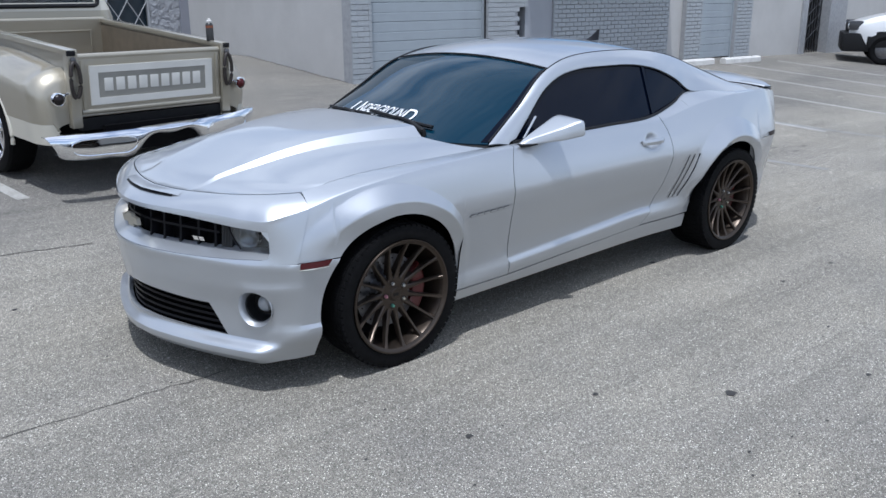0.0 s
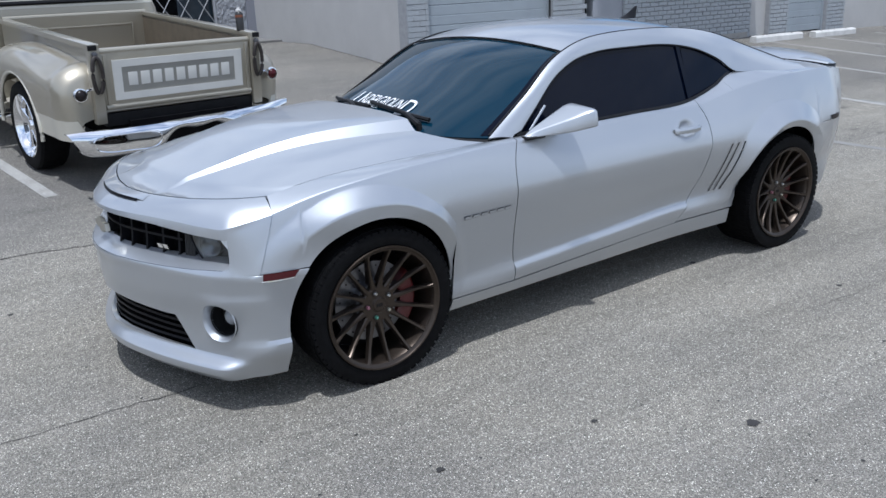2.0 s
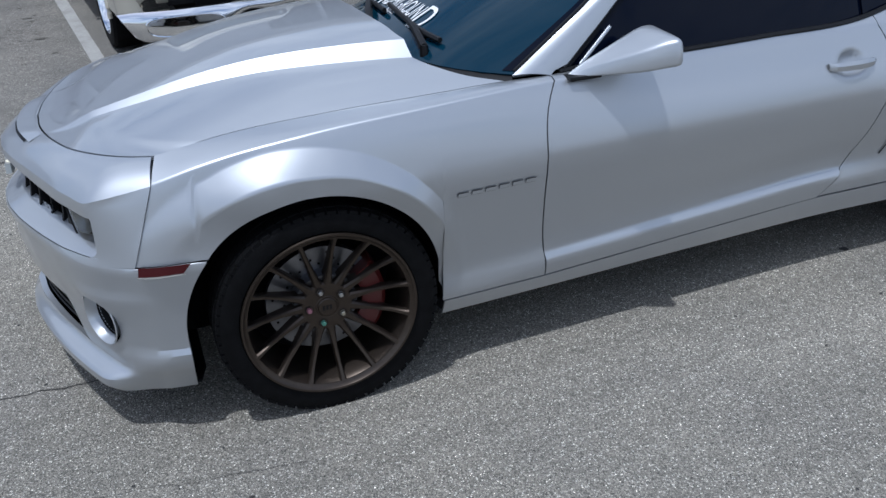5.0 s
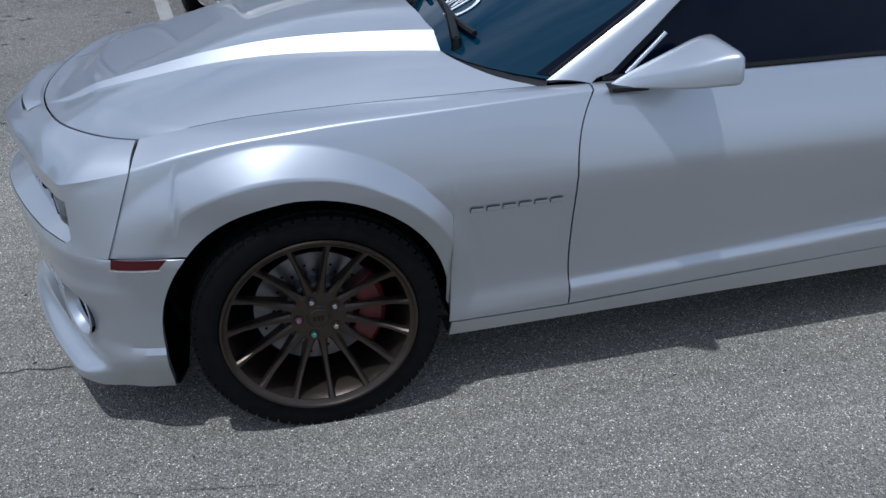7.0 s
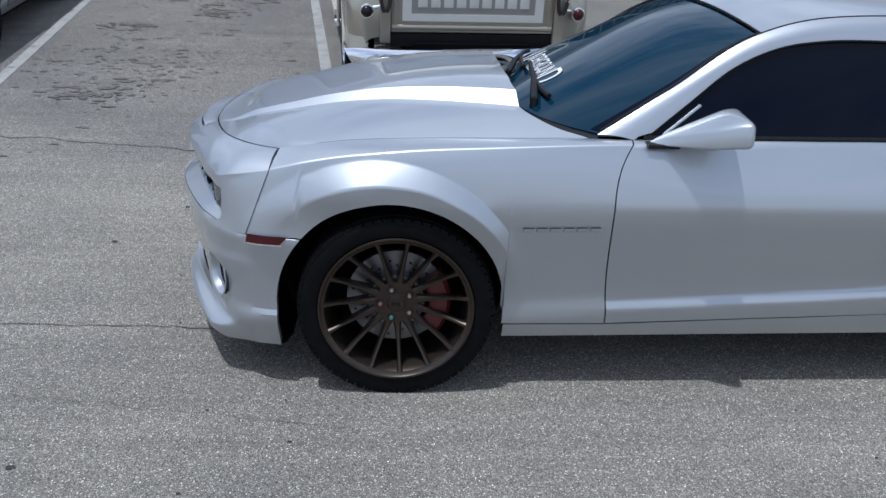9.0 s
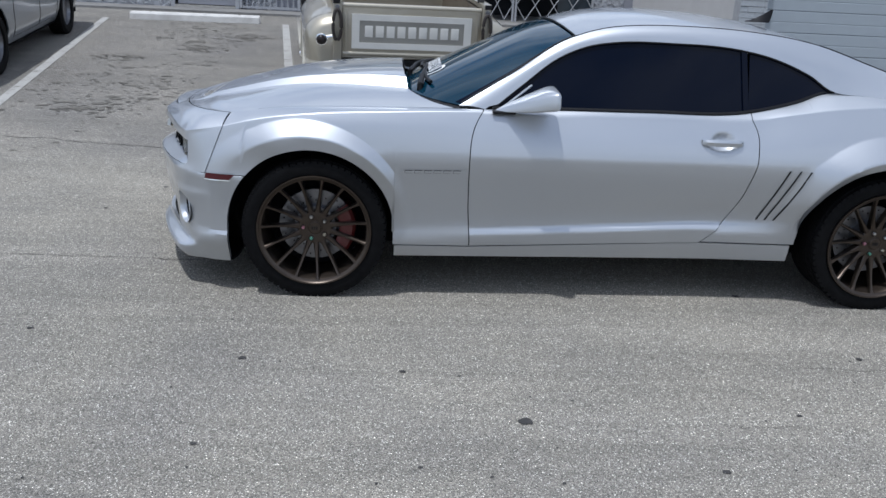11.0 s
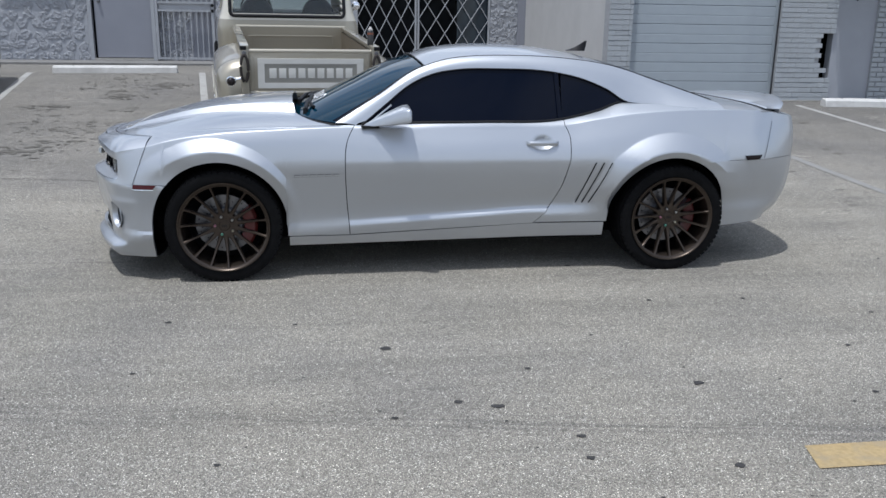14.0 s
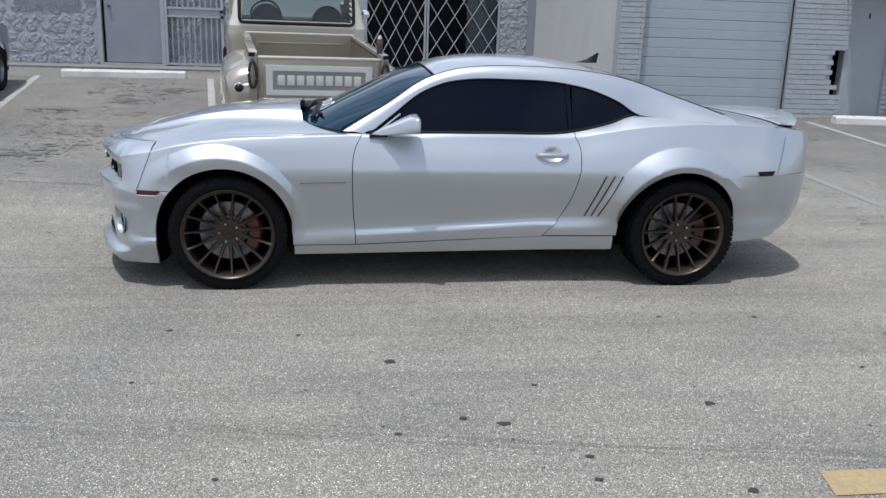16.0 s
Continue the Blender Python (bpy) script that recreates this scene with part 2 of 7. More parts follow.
STOPWHITE = mat("whitewashed_concrete", (0.62, 0.605, 0.575), 0.85, vary=0.08, scale=9, bump=0.4, bscale=40, second=(0.48, 0.465, 0.44), sscale=3)
LINEWHITE = mat("worn_white_line", (0.356, 0.348, 0.326), 0.85, vary=0.15, scale=60, bump=0.3, bscale=120, second=(0.235, 0.227, 0.209), sscale=5)
LINEFADED = mat("faded_white_line", (0.240, 0.234, 0.220), 0.85, vary=0.15, scale=60, bump=0.3, bscale=120, second=(0.185, 0.18, 0.165), sscale=5)
LINEYELLOW = mat("worn_yellow_line", (0.36, 0.265, 0.13), 0.85, vary=0.15, scale=60, bump=0.3, bscale=120, second=(0.29, 0.235, 0.15), sscale=9)
# near-black colour that stands for the shade of unlit rooms and a narrow gap
SHADEBLACK = mat("painted_shade", (0.02, 0.022, 0.025), 0.8, vary=0.3, scale=2)
GATEWHITE = mat("white_gate_metal", (0.345, 0.352, 0.367), 0.5, 0.1, vary=0.05)
SPOT = mat("dark_gum_spot", (0.035, 0.033, 0.032), 0.8, vary=0.3, scale=60)
STAIN = mat("oil_stain", (0.112, 0.103, 0.086), 0.7, vary=0.4, scale=25)


# ---- helpers for building ----
def hermite(tab):
    """A smooth curve through rows of (t, value...)."""
    tab = sorted(tab)
    ts = np.array([r[0] for r in tab], float)
    vs = np.array([r[1:] for r in tab], float)
    h = np.diff(ts)[:, None]
    d = np.diff(vs, axis=0) / h
    m = np.vstack([d[:1], (d[:-1] * h[1:] + d[1:] * h[:-1]) / (h[1:] + h[:-1]) if len(tab) > 2 else d[:0], d[-1:]])
    for k in range(1, len(tab) - 1):
        flat = d[k - 1] * d[k] <= 0
        m[k][flat] = 0

    def f(t):
        t = min(max(t, ts[0]), ts[-1])
        k = min(max(int(np.searchsorted(ts, t)) - 1, 0), len(ts) - 2)
        w, s = ts[k + 1] - ts[k], (t - ts[k]) / (ts[k + 1] - ts[k])
        v = ((2 * s**3 - 3 * s**2 + 1) * vs[k] + (s**3 - 2 * s**2 + s) * w * m[k]
             + (3 * s**2 - 2 * s**3) * vs[k + 1] + (s**3 - s**2) * w * m[k + 1])
        return float(v[0]) if len(v) == 1 else Vector(v)
    return f


def link(name, bm, material, parent=None, label="", smooth=True, angle=32):
    me = bpy.data.meshes.new(name)
    bm.edges.index_update()
    rim = [e.index for e in bm.edges if e.is_boundary]
    bm.to_mesh(me)
    bm.free()
    if material:
        for mm in material if isinstance(material, (list, tuple)) else [material]:
            me.materials.append(mm)
    if smooth:
        me.shade_smooth()
        me.set_sharp_from_angle(angle=radians(angle))
        for i in rim:
            me.edges[i].use_edge_sharp = True
    ob = new(name, me)
    ob.parent = parent
    if label:
        tagged(ob, label)
    return ob


def part(name, bm, material, parent, label="", smooth=True, angle=32):
    return link(name, bm, material, parent, label, smooth, angle)


def grid(rows, close=False):
    """A sheet through rows of points."""
    bm = bmesh.new()
    vs = [[bm.verts.new(p) for p in r] for r in rows]
    n = len(rows[0])
    for a, b in zip(vs, vs[1:]):
        for k in range(n if close else n - 1):
            q = (a[k], a[(k + 1) % n], b[(k + 1) % n], b[k])
            if len({(round(v.co.x, 5), round(v.co.y, 5), round(v.co.z, 5)) for v in q}) >= 3:
                bm.faces.new(q)
    bmesh.ops.remove_doubles(bm, verts=bm.verts, dist=1e-5)
    return bm


def flipped(bm):
    """The mirror image across the middle plane y = 0."""
    c = bm.copy()
    for v in c.verts:
        v.co.y = -v.co.y
    bmesh.ops.reverse_faces(c, faces=c.faces)
    return c


def box(bm, x0, y0, z0, x1, y1, z1, bevel=0.0, turn=None):
    r = bmesh.ops.create_cube(bm, size=1)
    vs = r["verts"]
    bmesh.ops.scale(bm, vec=(x1 - x0, y1 - y0, z1 - z0), verts=vs)
    if bevel:
        es = list({e for v in vs for e in v.link_edges})
        b = bmesh.ops.bevel(bm, geom=es, offset=bevel, segments=2, affect="EDGES", profile=0.7)
        vs = list({v for f in b["faces"] for v in f.verts} | {v for v in vs if v.is_valid})
    bmesh.ops.translate(bm, vec=((x0 + x1) / 2, (y0 + y1) / 2, (z0 + z1) / 2), verts=vs)
    if turn:
        bmesh.ops.transform(bm, matrix=turn, verts=vs)
    return vs


def boxed(*args, **kw):
    bm = bmesh.new()
    box(bm, *args, **kw)
    return bm


def tube(bm, pts, r, n=8, cap=True):
    """A round bar through points; r may be a list."""
    pts = [Vector(p) for p in pts]
    rings = []
    up = Vector((0, 0, 1))
    for k, p in enumerate(pts):
        d = (pts[min(k + 1, len(pts) - 1)] - pts[max(k - 1, 0)]).normalized()
        a = d.cross(up)
        if a.length < 0.05:
            a = d.cross(Vector((1, 0, 0)))
        a.normalize()
        b = d.cross(a)
        rr = r[k] if isinstance(r, (list, tuple)) else r
        rings.append([bm.verts.new(p + rr * (math.cos(t) * a + math.sin(t) * b)) for t in (2 * math.pi * i / n for i in range(n))])
    for a, b in zip(rings, rings[1:]):
        for i in range(n):
            bm.faces.new((a[i], a[(i + 1) % n], b[(i + 1) % n], b[i]))
    if cap:
        bm.faces.new(rings[0])
        bm.faces.new(rings[-1][::-1])


def revolve(profile, n=48, axis="y", close=False):
    """A turned body: rows of (radius, along) about the axis through the origin."""
    rows = []
    for r, a in profile:
        ring = []
        for i in range(n):
            t = 2 * math.pi * i / n
            c, s = r * math.cos(t), r * math.sin(t)
            ring.append(Vector((c, a, s)) if axis == "y" else Vector((c, s, a)))
        rows.append(ring)
    bm = bmesh.new()
    vs = [[bm.verts.new(p) for p in r] for r in rows]
    for a, b in zip(vs, vs[1:] + (vs[:1] if close else [])):
        for k in range(n):
            bm.faces.new((a[k], a[(k + 1) % n], b[(k + 1) % n], b[k]))
    bmesh.ops.recalc_face_normals(bm, faces=bm.faces)
    return bm


def shift(bm, m):
    bmesh.ops.transform(bm, matrix=m, verts=bm.verts)
    return bm


def lettering(name, text, size, material, parent, m, depth=0.004, align="CENTER", stretch=1.0, bold=0.0):
    cu = bpy.data.curves.new(name, "FONT")
    cu.body, cu.size, cu.extrude, cu.align_x, cu.align_y, cu.offset = text, size, depth, align, "CENTER", bold
    tmp = new("text_tmp", cu)
    dg = bpy.context.evaluated_depsgraph_get()
    me = bpy.data.meshes.new_from_object(tmp.evaluated_get(dg))
    bpy.data.objects.remove(tmp)
    bpy.data.curves.remove(cu)
    me.materials.clear()
    me.materials.append(material)
    me.transform(m @ Matrix.Diagonal((stretch, 1, 1, 1)))
    ob = new(name, me)
    ob.parent = parent
    return ob


# ---- ground: level under the car, rising towards the building ----
def gz(y, x=0.0):
    s = min(y, 9.1) - 0.55
    return 0.044 * (s + math.sqrt(s * s + 0.5)) - 0.022 * min(max(0.0, x - 8.5), 20.0)


FRONT, BACK, CORNER = 6.15, 11.2, 4.80
ys = [-60, -30, -15, -10, -7, -5, -4, -3, -2] + [-1.5 + 0.5 * k for k in range(28)] + [13, 20, 60]
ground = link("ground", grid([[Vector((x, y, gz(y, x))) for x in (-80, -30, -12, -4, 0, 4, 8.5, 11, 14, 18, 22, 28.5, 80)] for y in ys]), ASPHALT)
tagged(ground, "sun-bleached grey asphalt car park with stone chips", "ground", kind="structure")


def patch_on_ground(name, outline, material, label, lift=0.004, category="marking", kind="structure", cuts=12):
    """A thin painted or stained patch that follows the ground; outline: four corners in plan."""
    a, b, c, d = [Vector((*p, 0)) for p in outline]
    rows = []
    for i in range(cuts + 1):
        s = i / cuts
        row = []
        for j in range(5):
            p = a.lerp(b, s).lerp(d.lerp(c, s), j / 4)
            row.append(Vector((p.x, p.y, gz(p.y, p.x) + lift)))
        rows.append(row)
    ob = link(name, grid(rows), material)
    for f in ob.data.polygons:
        if f.normal.z < 0:
            ob.data.flip_normals()
        break
    return tagged(ob, label, category, kind=kind)


# ---- building ----
TOPZ = 4.0
STEP = 0.79


def slab(name, x0, x1, y0, y1, z0, z1, material, label):
    return tagged(link(name, boxed(x0, y0, z0, x1, y1, z1), material, smooth=False), label, "wall", kind="structure")


# protruding unit: white side wall, brick piers, roller shutters
slab("wall_side", CORNER, CORNER + 0.25, FRONT + 0.22, BACK + 0.3, 0.3, TOPZ, STUCCO, "plain white stucco side wall")
pier_1 = slab("wall_pier_corner", CORNER, 5.152, FRONT + 0.022, FRONT + 0.22, 0.3, TOPZ, MORTAR, "white painted brick corner pier")
pier_2 = slab("wall_pier_shutter", 7.459, 8.152, FRONT + 0.022, FRONT + 0.26, 0.3, TOPZ, MORTAR, "white painted brick pier with a broken corner")
slab("wall_pier_shutter_upper", 8.152, 8.359, FRONT + 0.022, FRONT + 0.26, 1.50, TOPZ, MORTAR, "white painted brick pier above the broken corner")
slab("wall_pier_shutter_foot", 8.152, 8.317, FRONT + 0.022, FRONT + 0.26, 0.3, 0.80, MORTAR, "foot of the painted brick pier")
slab("wall_lintel", 5.152, 7.459, FRONT + 0.03, FRONT + 0.26, 3.15, TOPZ, STUCCO, "white wall above the shutter")
slab("wall_brick_long", 9.031, 12.423, FRONT + 0.03, FRONT + 0.26, 0.0, TOPZ, MORTAR, "white painted brick wall")
slab("wall_pier_far", 13.024, 13.604, FRONT + 0.03, FRONT + 0.26, 0.0, TOPZ, MORTAR, "white painted brick pier")
slab("wall_pier_far_end", 14.945, 15.589, FRONT + 0.03, FRONT + 0.26, 0.0, TOPZ, MORTAR, "white painted brick pier")
slab("wall_stucco_far", 15.589, 17.896, FRONT + 0.05, FRONT + 0.3, -0.2, TOPZ, STUCCO, "plain off-white stucco wall")
slab("wall_pier_gate", 17.896, 18.132, FRONT, FRONT + 0.3, -0.3, TOPZ, MORTAR, "white painted brick pier beside a gate")
slab("wall_pier_gate_end", 19.291, 20.203, FRONT, FRONT + 0.3, -0.3, TOPZ, MORTAR, "white painted brick pier beside a gate")
slab("wall_end", 20.203, 40, FRONT + 0.05, FRONT + 0.3, -0.5, TOPZ, STUCCO, "plain off-white stucco wall")
# the unlit room's darkness is put into this wall's colour
slab("wall_behind_openings", 4.95, 40, FRONT + 0.9, FRONT + 1.0, -0.5, TOPZ, SHADEBLACK, "wall behind the openings, coloured near-black as an unlit room")
slab("roof_unit", CORNER, 40, FRONT, 16, TOPZ, TOPZ + 0.25, STUCCO, "flat roof edge of the unit")
slab("door_recess_wall", 8.359, 9.031, FRONT + 0.05, FRONT + 0.2, 0.3, TOPZ, mat("grey_recess_paint", (0.31, 0.32, 0.345), 0.6, vary=0.04, scale=3, bump=0.1), "flush pale grey door in its recess")
slab("door_recess_far", 12.423, 13.024, FRONT + 0.12, FRONT + 0.2, 0.0, TOPZ, STUCCO, "flush white door in its recess")
num = link("door_number_plate", boxed(8.669, FRONT + 0.043, 1.98, 8.694, FRONT + 0.049, 2.05), BLACK_TRIM, smooth=False)
tagged(num, "small black number mark on the white door", "door number")
num = link("door_number_plate", boxed(12.531, FRONT + 0.112, 1.55, 12.566, FRONT + 0.119, 1.63), BLACK_TRIM, smooth=False)
tagged(num, "small black number mark on the white door", "door number")
slab("plinth", CORNER + 0.36, 12.316, FRONT - 0.02, FRONT + 0.02, 0.2, gz(FRONT) + 0.015, CONCRETE, "low concrete edge at the wall's foot")


def shutter(name, x0, x1, z0, z1, label):
    ob = tagged(new(name), label, "roller shutter", kind="structure")
    z, k = z0, 0
    h = 0.275
    mesh = None
    while z < z1:
        if mesh is None:
            bm = bmesh.new()
            pr = [(0, 0.0), (0.004, -0.006), (0.12, -0.006), (0.128, -0.002), (0.136, -0.006), (h - 0.012, -0.006), (h - 0.004, 0.0), (h - 0.003, 0.012)]
            rows = [[Vector((x, y, dz)) for dz, y in pr] for x in (x0, x1)]
            bm.free()
            bm = grid(rows)
            bmesh.ops.recalc_face_normals(bm, faces=bm.faces)
            sl = link("slat", bm, METALDOOR, ob, smooth=False)
            mesh = sl.data
        else:
            sl = new("slat", mesh)
            sl.parent = ob
        sl.location = (0, FRONT + 0.13, z)
        z += h
        k += 1
    for x in (x0 + 0.015, x1 - 0.015):
        part("guide_rail", boxed(x - 0.02, FRONT + 0.10, z0 - 0.05, x + 0.02, FRONT + 0.16, z1), METALDOOR, ob, smooth=False)
    return ob


shutter("shutter_near", 5.152, 7.459, gz(FRONT) + 0.01, 3.15, "white ribbed metal roller shutter, closed")
# solid dark strip that paints the shade line between shutter and pier
slab("trim_shutter_gap", 7.452, 7.457, FRONT + 0.05, FRONT + 0.09, 0.3, 3.1, SHADEBLACK, "dark strip painted as the shaded gap beside the roller shutter")
shutter("shutter_far", 13.604, 14.945, gz(FRONT, 13.5) + 0.01, 3.0, "white ribbed metal roller shutter, closed")
slab("wall_lintel_far", 13.604, 14.945, FRONT + 0.03, FRONT + 0.26, 3.0, TOPZ, STUCCO, "white wall above the shutter")
slab("wall_lintel_gate", 18.132, 19.291, FRONT + 0.03, FRONT + 0.26, 2.9, TOPZ, STUCCO, "white wall above the gate")

# blue awning over the flush door
bm = bmesh.new()
prof = [(0.0, 3.05), (-0.55, 2.62), (-0.56, 2.47), (-0.54, 2.47), (-0.52, 2.60), (0.0, 3.0)]
rows = [[Vector((x, FRONT + y, z)) for y, z in prof] for x in (8.173, 12.316)]
bm.free()
bm = grid(rows)
bmesh.ops.recalc_face_normals(bm, faces=bm.faces)
awning = tagged(new("awning"), "blue fabric awning over a white door", "awning")
part("canopy", bm, mat("blue_canvas", (0.01, 0.19, 0.42), 0.7, vary=0.1), awning, smooth=False)
for x in (8.193, 10.385, 12.295):
    bm = bmesh.new()
    tube(bm, [(x, FRONT, 2.55), (x, FRONT - 0.53, 2.52)], 0.012)
    part("support", bm, GATEWHITE, awning)

# recessed frontage: stone-faced wall, window, door, security gate, shop gate
GATE_X0, GATE_X1 = 1.405, 4.076
slab("wall_stone", -16, -3.592, BACK + 0.02, BACK + 0.3, 0.5, TOPZ, STONEJ, "grey painted rubble stone wall")
slab("wall_stone_middle", -1.244, GATE_X0, BACK + 0.02, BACK + 0.3, 0.5, TOPZ, STONEJ, "grey painted rubble stone wall")
slab("wall_stone_pier", GATE_X1, 4.636, BACK + 0.02, BACK + 0.3, 0.5, TOPZ, STONEJ, "grey painted rubble stone pier")
slab("wall_joint_strip", 4.636, CORNER, BACK - 0.02, BACK + 0.3, 0.5, TOPZ, DOORPAINT, "grey painted corner strip")
slab("wall_over_door", -3.592, -1.244, BACK + 0.05, BACK + 0.3, 3.05, TOPZ, STONEJ, "grey wall above the door")
slab("wall_over_gate", GATE_X0, GATE_X1, BACK + 0.05, BACK + 0.3, 3.7, TOPZ, STUCCO, "white wall above the shop gate")
# back wall coloured near-black, so the shop's shade is painted in
slab("wall_room_back", -16, CORNER, BACK + 3.0, BACK + 3.1, 0.5, TOPZ, SHADEBLACK, "interior back wall, coloured near-black as an unlit room")
slab("roof_recess", -16, CORNER + 0.1, BACK - 0.05, BACK + 3.2, TOPZ, TOPZ + 0.25, STUCCO, "flat roof edge")
slab("pavement_step", -16, CORNER, BACK - 1.05, BACK + 2.9, 0.4, STEP, mat("dark_concrete", (0.20, 0.195, 0.185), 0.9, vary=0.12, scale=10, bump=0.5, bscale=45, second=(0.15, 0.147, 0.14), sscale=1.5), "low concrete walkway along the frontage")

door_ob = tagged(new("door_grey"), "plain grey painted steel door, closed", "door", kind="structure")
part("leaf", boxed(-3.468, BACK + 0.05, 0.8422, -2.44, BACK + 0.10, 3.127, bevel=0.004), DOORPAINT, door_ob, smooth=False)
for x in (-3.549, -2.408):
    part("jamb", boxed(x - 0.035, BACK - 0.01, 0.7917, x + 0.035, BACK + 0.12, 3.162, bevel=0.004), GATEWHITE, door_ob, smooth=False)
part("threshold", boxed(-3.512, BACK - 0.02, 0.7917, -2.445, BACK + 0.12, 0.8277), CONCRETE, door_ob, smooth=False)
part("door_handle", shift(revolve([(0.0, -0.06), (0.022, -0.055), (0.03, -0.04), (0.022, -0.02), (0.03, 0.0)], 16), Matrix.Translation((-3.377, BACK + 0.05, 1.87))), STEEL, door_ob, "round steel knob")
part("deadbolt", shift(revolve([(0.0, -0.025), (0.028, -0.02), (0.032, 0.0)], 16), Matrix.Translation((-3.377, BACK + 0.05, 2.106))), STEEL, door_ob)
slab("wall_behind_gate", -2.365, -1.244, BACK + 0.14, BACK + 0.3, 0.5, 3.162, DOORPAINT, "grey door behind the security gate")

sec = tagged(new("security_gate"), "white barred steel security gate, closed", "gate", kind="structure")
for x in (-2.343, -1.309):
    part("gate_post", boxed(x - 0.025, BACK - 0.02, 0.8142, x + 0.025, BACK + 0.03, 3.105), GATEWHITE, sec, smooth=False)
for z in (0.8366, 1.724, 1.87, 3.072):
    part("gate_rail", boxed(-2.316, BACK - 0.012, z - 0.02, -1.336, BACK + 0.022, z + 0.02), GATEWHITE, sec, smooth=False)
for k in range(9):
    x = -2.235 + 0.1034 * k
    part("bar", boxed(x - 0.008, BACK - 0.004, 0.8591, x + 0.008, BACK + 0.012, 1.702), GATEWHITE, sec, smooth=False)
    part("bar", boxed(x - 0.008, BACK - 0.004, 1.892, x + 0.008, BACK + 0.012, 3.049), GATEWHITE, sec, smooth=False)
part("gate_plate", boxed(-2.3, BACK + 0.024, 1.747, -1.352, BACK + 0.03, 1.847), GATEWHITE, sec, smooth=False)
for z in (1.825, 1.724):
    part("gate_lock", shift(revolve([(0.0, -0.03), (0.028, -0.025), (0.03, 0.0)], 16), Matrix.Translation((-1.309, BACK - 0.02, z))), BLACK_TRIM, sec, "black lock cylinder")

# barred window in the stone wall
wnd = tagged(new("window_1"), "barred window in the grey stone wall", "window", kind="structure")
# opaque pane; the unlit interior behind it is put into its near-black colour
part("pane", boxed(-4.971, BACK + 0.006, 2.117, -4.002, BACK + 0.015, 3.33), mat("dim_pane", (0.006, 0.007, 0.009), 0.2, spec=0.12), wnd, smooth=False)
for x0, x1, z0, z1 in ((-5.068, -3.915, 2.016, 2.066), (-5.068, -3.915, 3.33, 3.386), (-5.068, -4.992, 2.066, 3.33), (-3.991, -3.915, 2.066, 3.33)):
    part("window_frame", boxed(x0, BACK - 0.05, z0, x1, BACK + 0.03, z1), GATEWHITE, wnd, smooth=False)
for k in range(8):
    x = -4.895 + 0.1152 * k
    part("bar", boxed(x - 0.007, BACK - 0.04, 2.066, x + 0.007, BACK - 0.026, 3.33), GATEWHITE, wnd, smooth=False)
for z in (2.274, 2.656, 3.049):
    part("cross_bar", boxed(-4.992, BACK - 0.024, z - 0.01, -3.991, BACK - 0.01, z + 0.01), GATEWHITE, wnd, smooth=False)
meter = tagged(new("meter_box"), "small pale metal box on the stone wall", "utility box")
part("case", boxed(-3.883, BACK - 0.09, 2.308, -3.646, BACK + 0.02, 2.712, bevel=0.008), GATEWHITE, meter)
part("lid", boxed(-3.872, BACK - 0.098, 2.331, -3.657, BACK - 0.092, 2.701), STOPWHITE, meter, smooth=False)

# scissor gate before a dark shop
sg = tagged(new("scissor_gate"), "white folding lattice gate before a dark shop", "gate", kind="structure")
zlo, zhi = 0.83, 3.72
for x0, x1 in ((GATE_X0 + 0.03, 2.579), (2.644, GATE_X1 - 0.03)):
    n = 4
    w = (x1 - x0) / n
    for k in range(-7, n + 8):
        for sgn in (1, -1):
            xa = x0 + w * (k + 0.5)
            slope = w / 0.54 * sgn
            lo_t, hi_t = 0.0, zhi - zlo
            xs = xa
            # clip the bar to its leaf
            for lim, side_ in ((x0, -1), (x1, 1)):
                t = (lim - xs) / slope if abs(slope) > 1e-6 else 0
                if side_ * slope > 0:
                    hi_t = min(hi_t, t)
                else:
                    lo_t = max(lo_t, t)
            if hi_t - lo_t < 0.1:
                continue
            bm = bmesh.new()
            y = BACK + (0.012 if sgn > 0 else 0.022)
            tube(bm, [(xs + slope * lo_t, y, zlo + lo_t), (xs + slope * hi_t, y, zlo + hi_t)], 0.0085, 4)
            part("lattice_bar", bm, GATEWHITE, sg, smooth=False)
for x in (GATE_X0 + 0.02, 2.584, 2.638, GATE_X1 - 0.02):
    part("gate_post", boxed(x - 0.018, BACK - 0.005, 0.8029, x + 0.018, BACK + 0.04, 3.7), GATEWHITE, sg, smooth=False)
for x0, x1 in ((3.43, 4.054),):
    part("glazing", boxed(x0, BACK + 0.12, 0.8254, x1, BACK + 0.13, 3.6), mat("shop_glass", (0.02, 0.03, 0.04), 0.04), sg, smooth=False)

# far folding gate, dark doorway
fg = tagged(new("folding_gate_far"), "dark folding metal gate in a doorway", "gate", kind="structure")
for k in range(9):
    x = 18.196 + 0.128 * k
    part("bar", boxed(x - 0.012, FRONT + 0.2, gz(FRONT, 18), x + 0.012, FRONT + 0.22, 2.9), mat("dark_bar", (0.08, 0.08, 0.085), 0.5, 0.5) if k == 0 else bpy.data.materials["dark_bar"], fg, smooth=False)
for k in range(8):
    for sgn in (1, -1):
        bm = bmesh.new()
        z = 0.4 + 0.3 * k
        tube(bm, [(18.196, FRONT + 0.19, z if sgn > 0 else z + 0.55), (19.226, FRONT + 0.19, z + 0.55 if sgn > 0 else z)], 0.009, 4)
        part("lattice_bar", bm, bpy.data.materials["dark_bar"], fg, smooth=False)


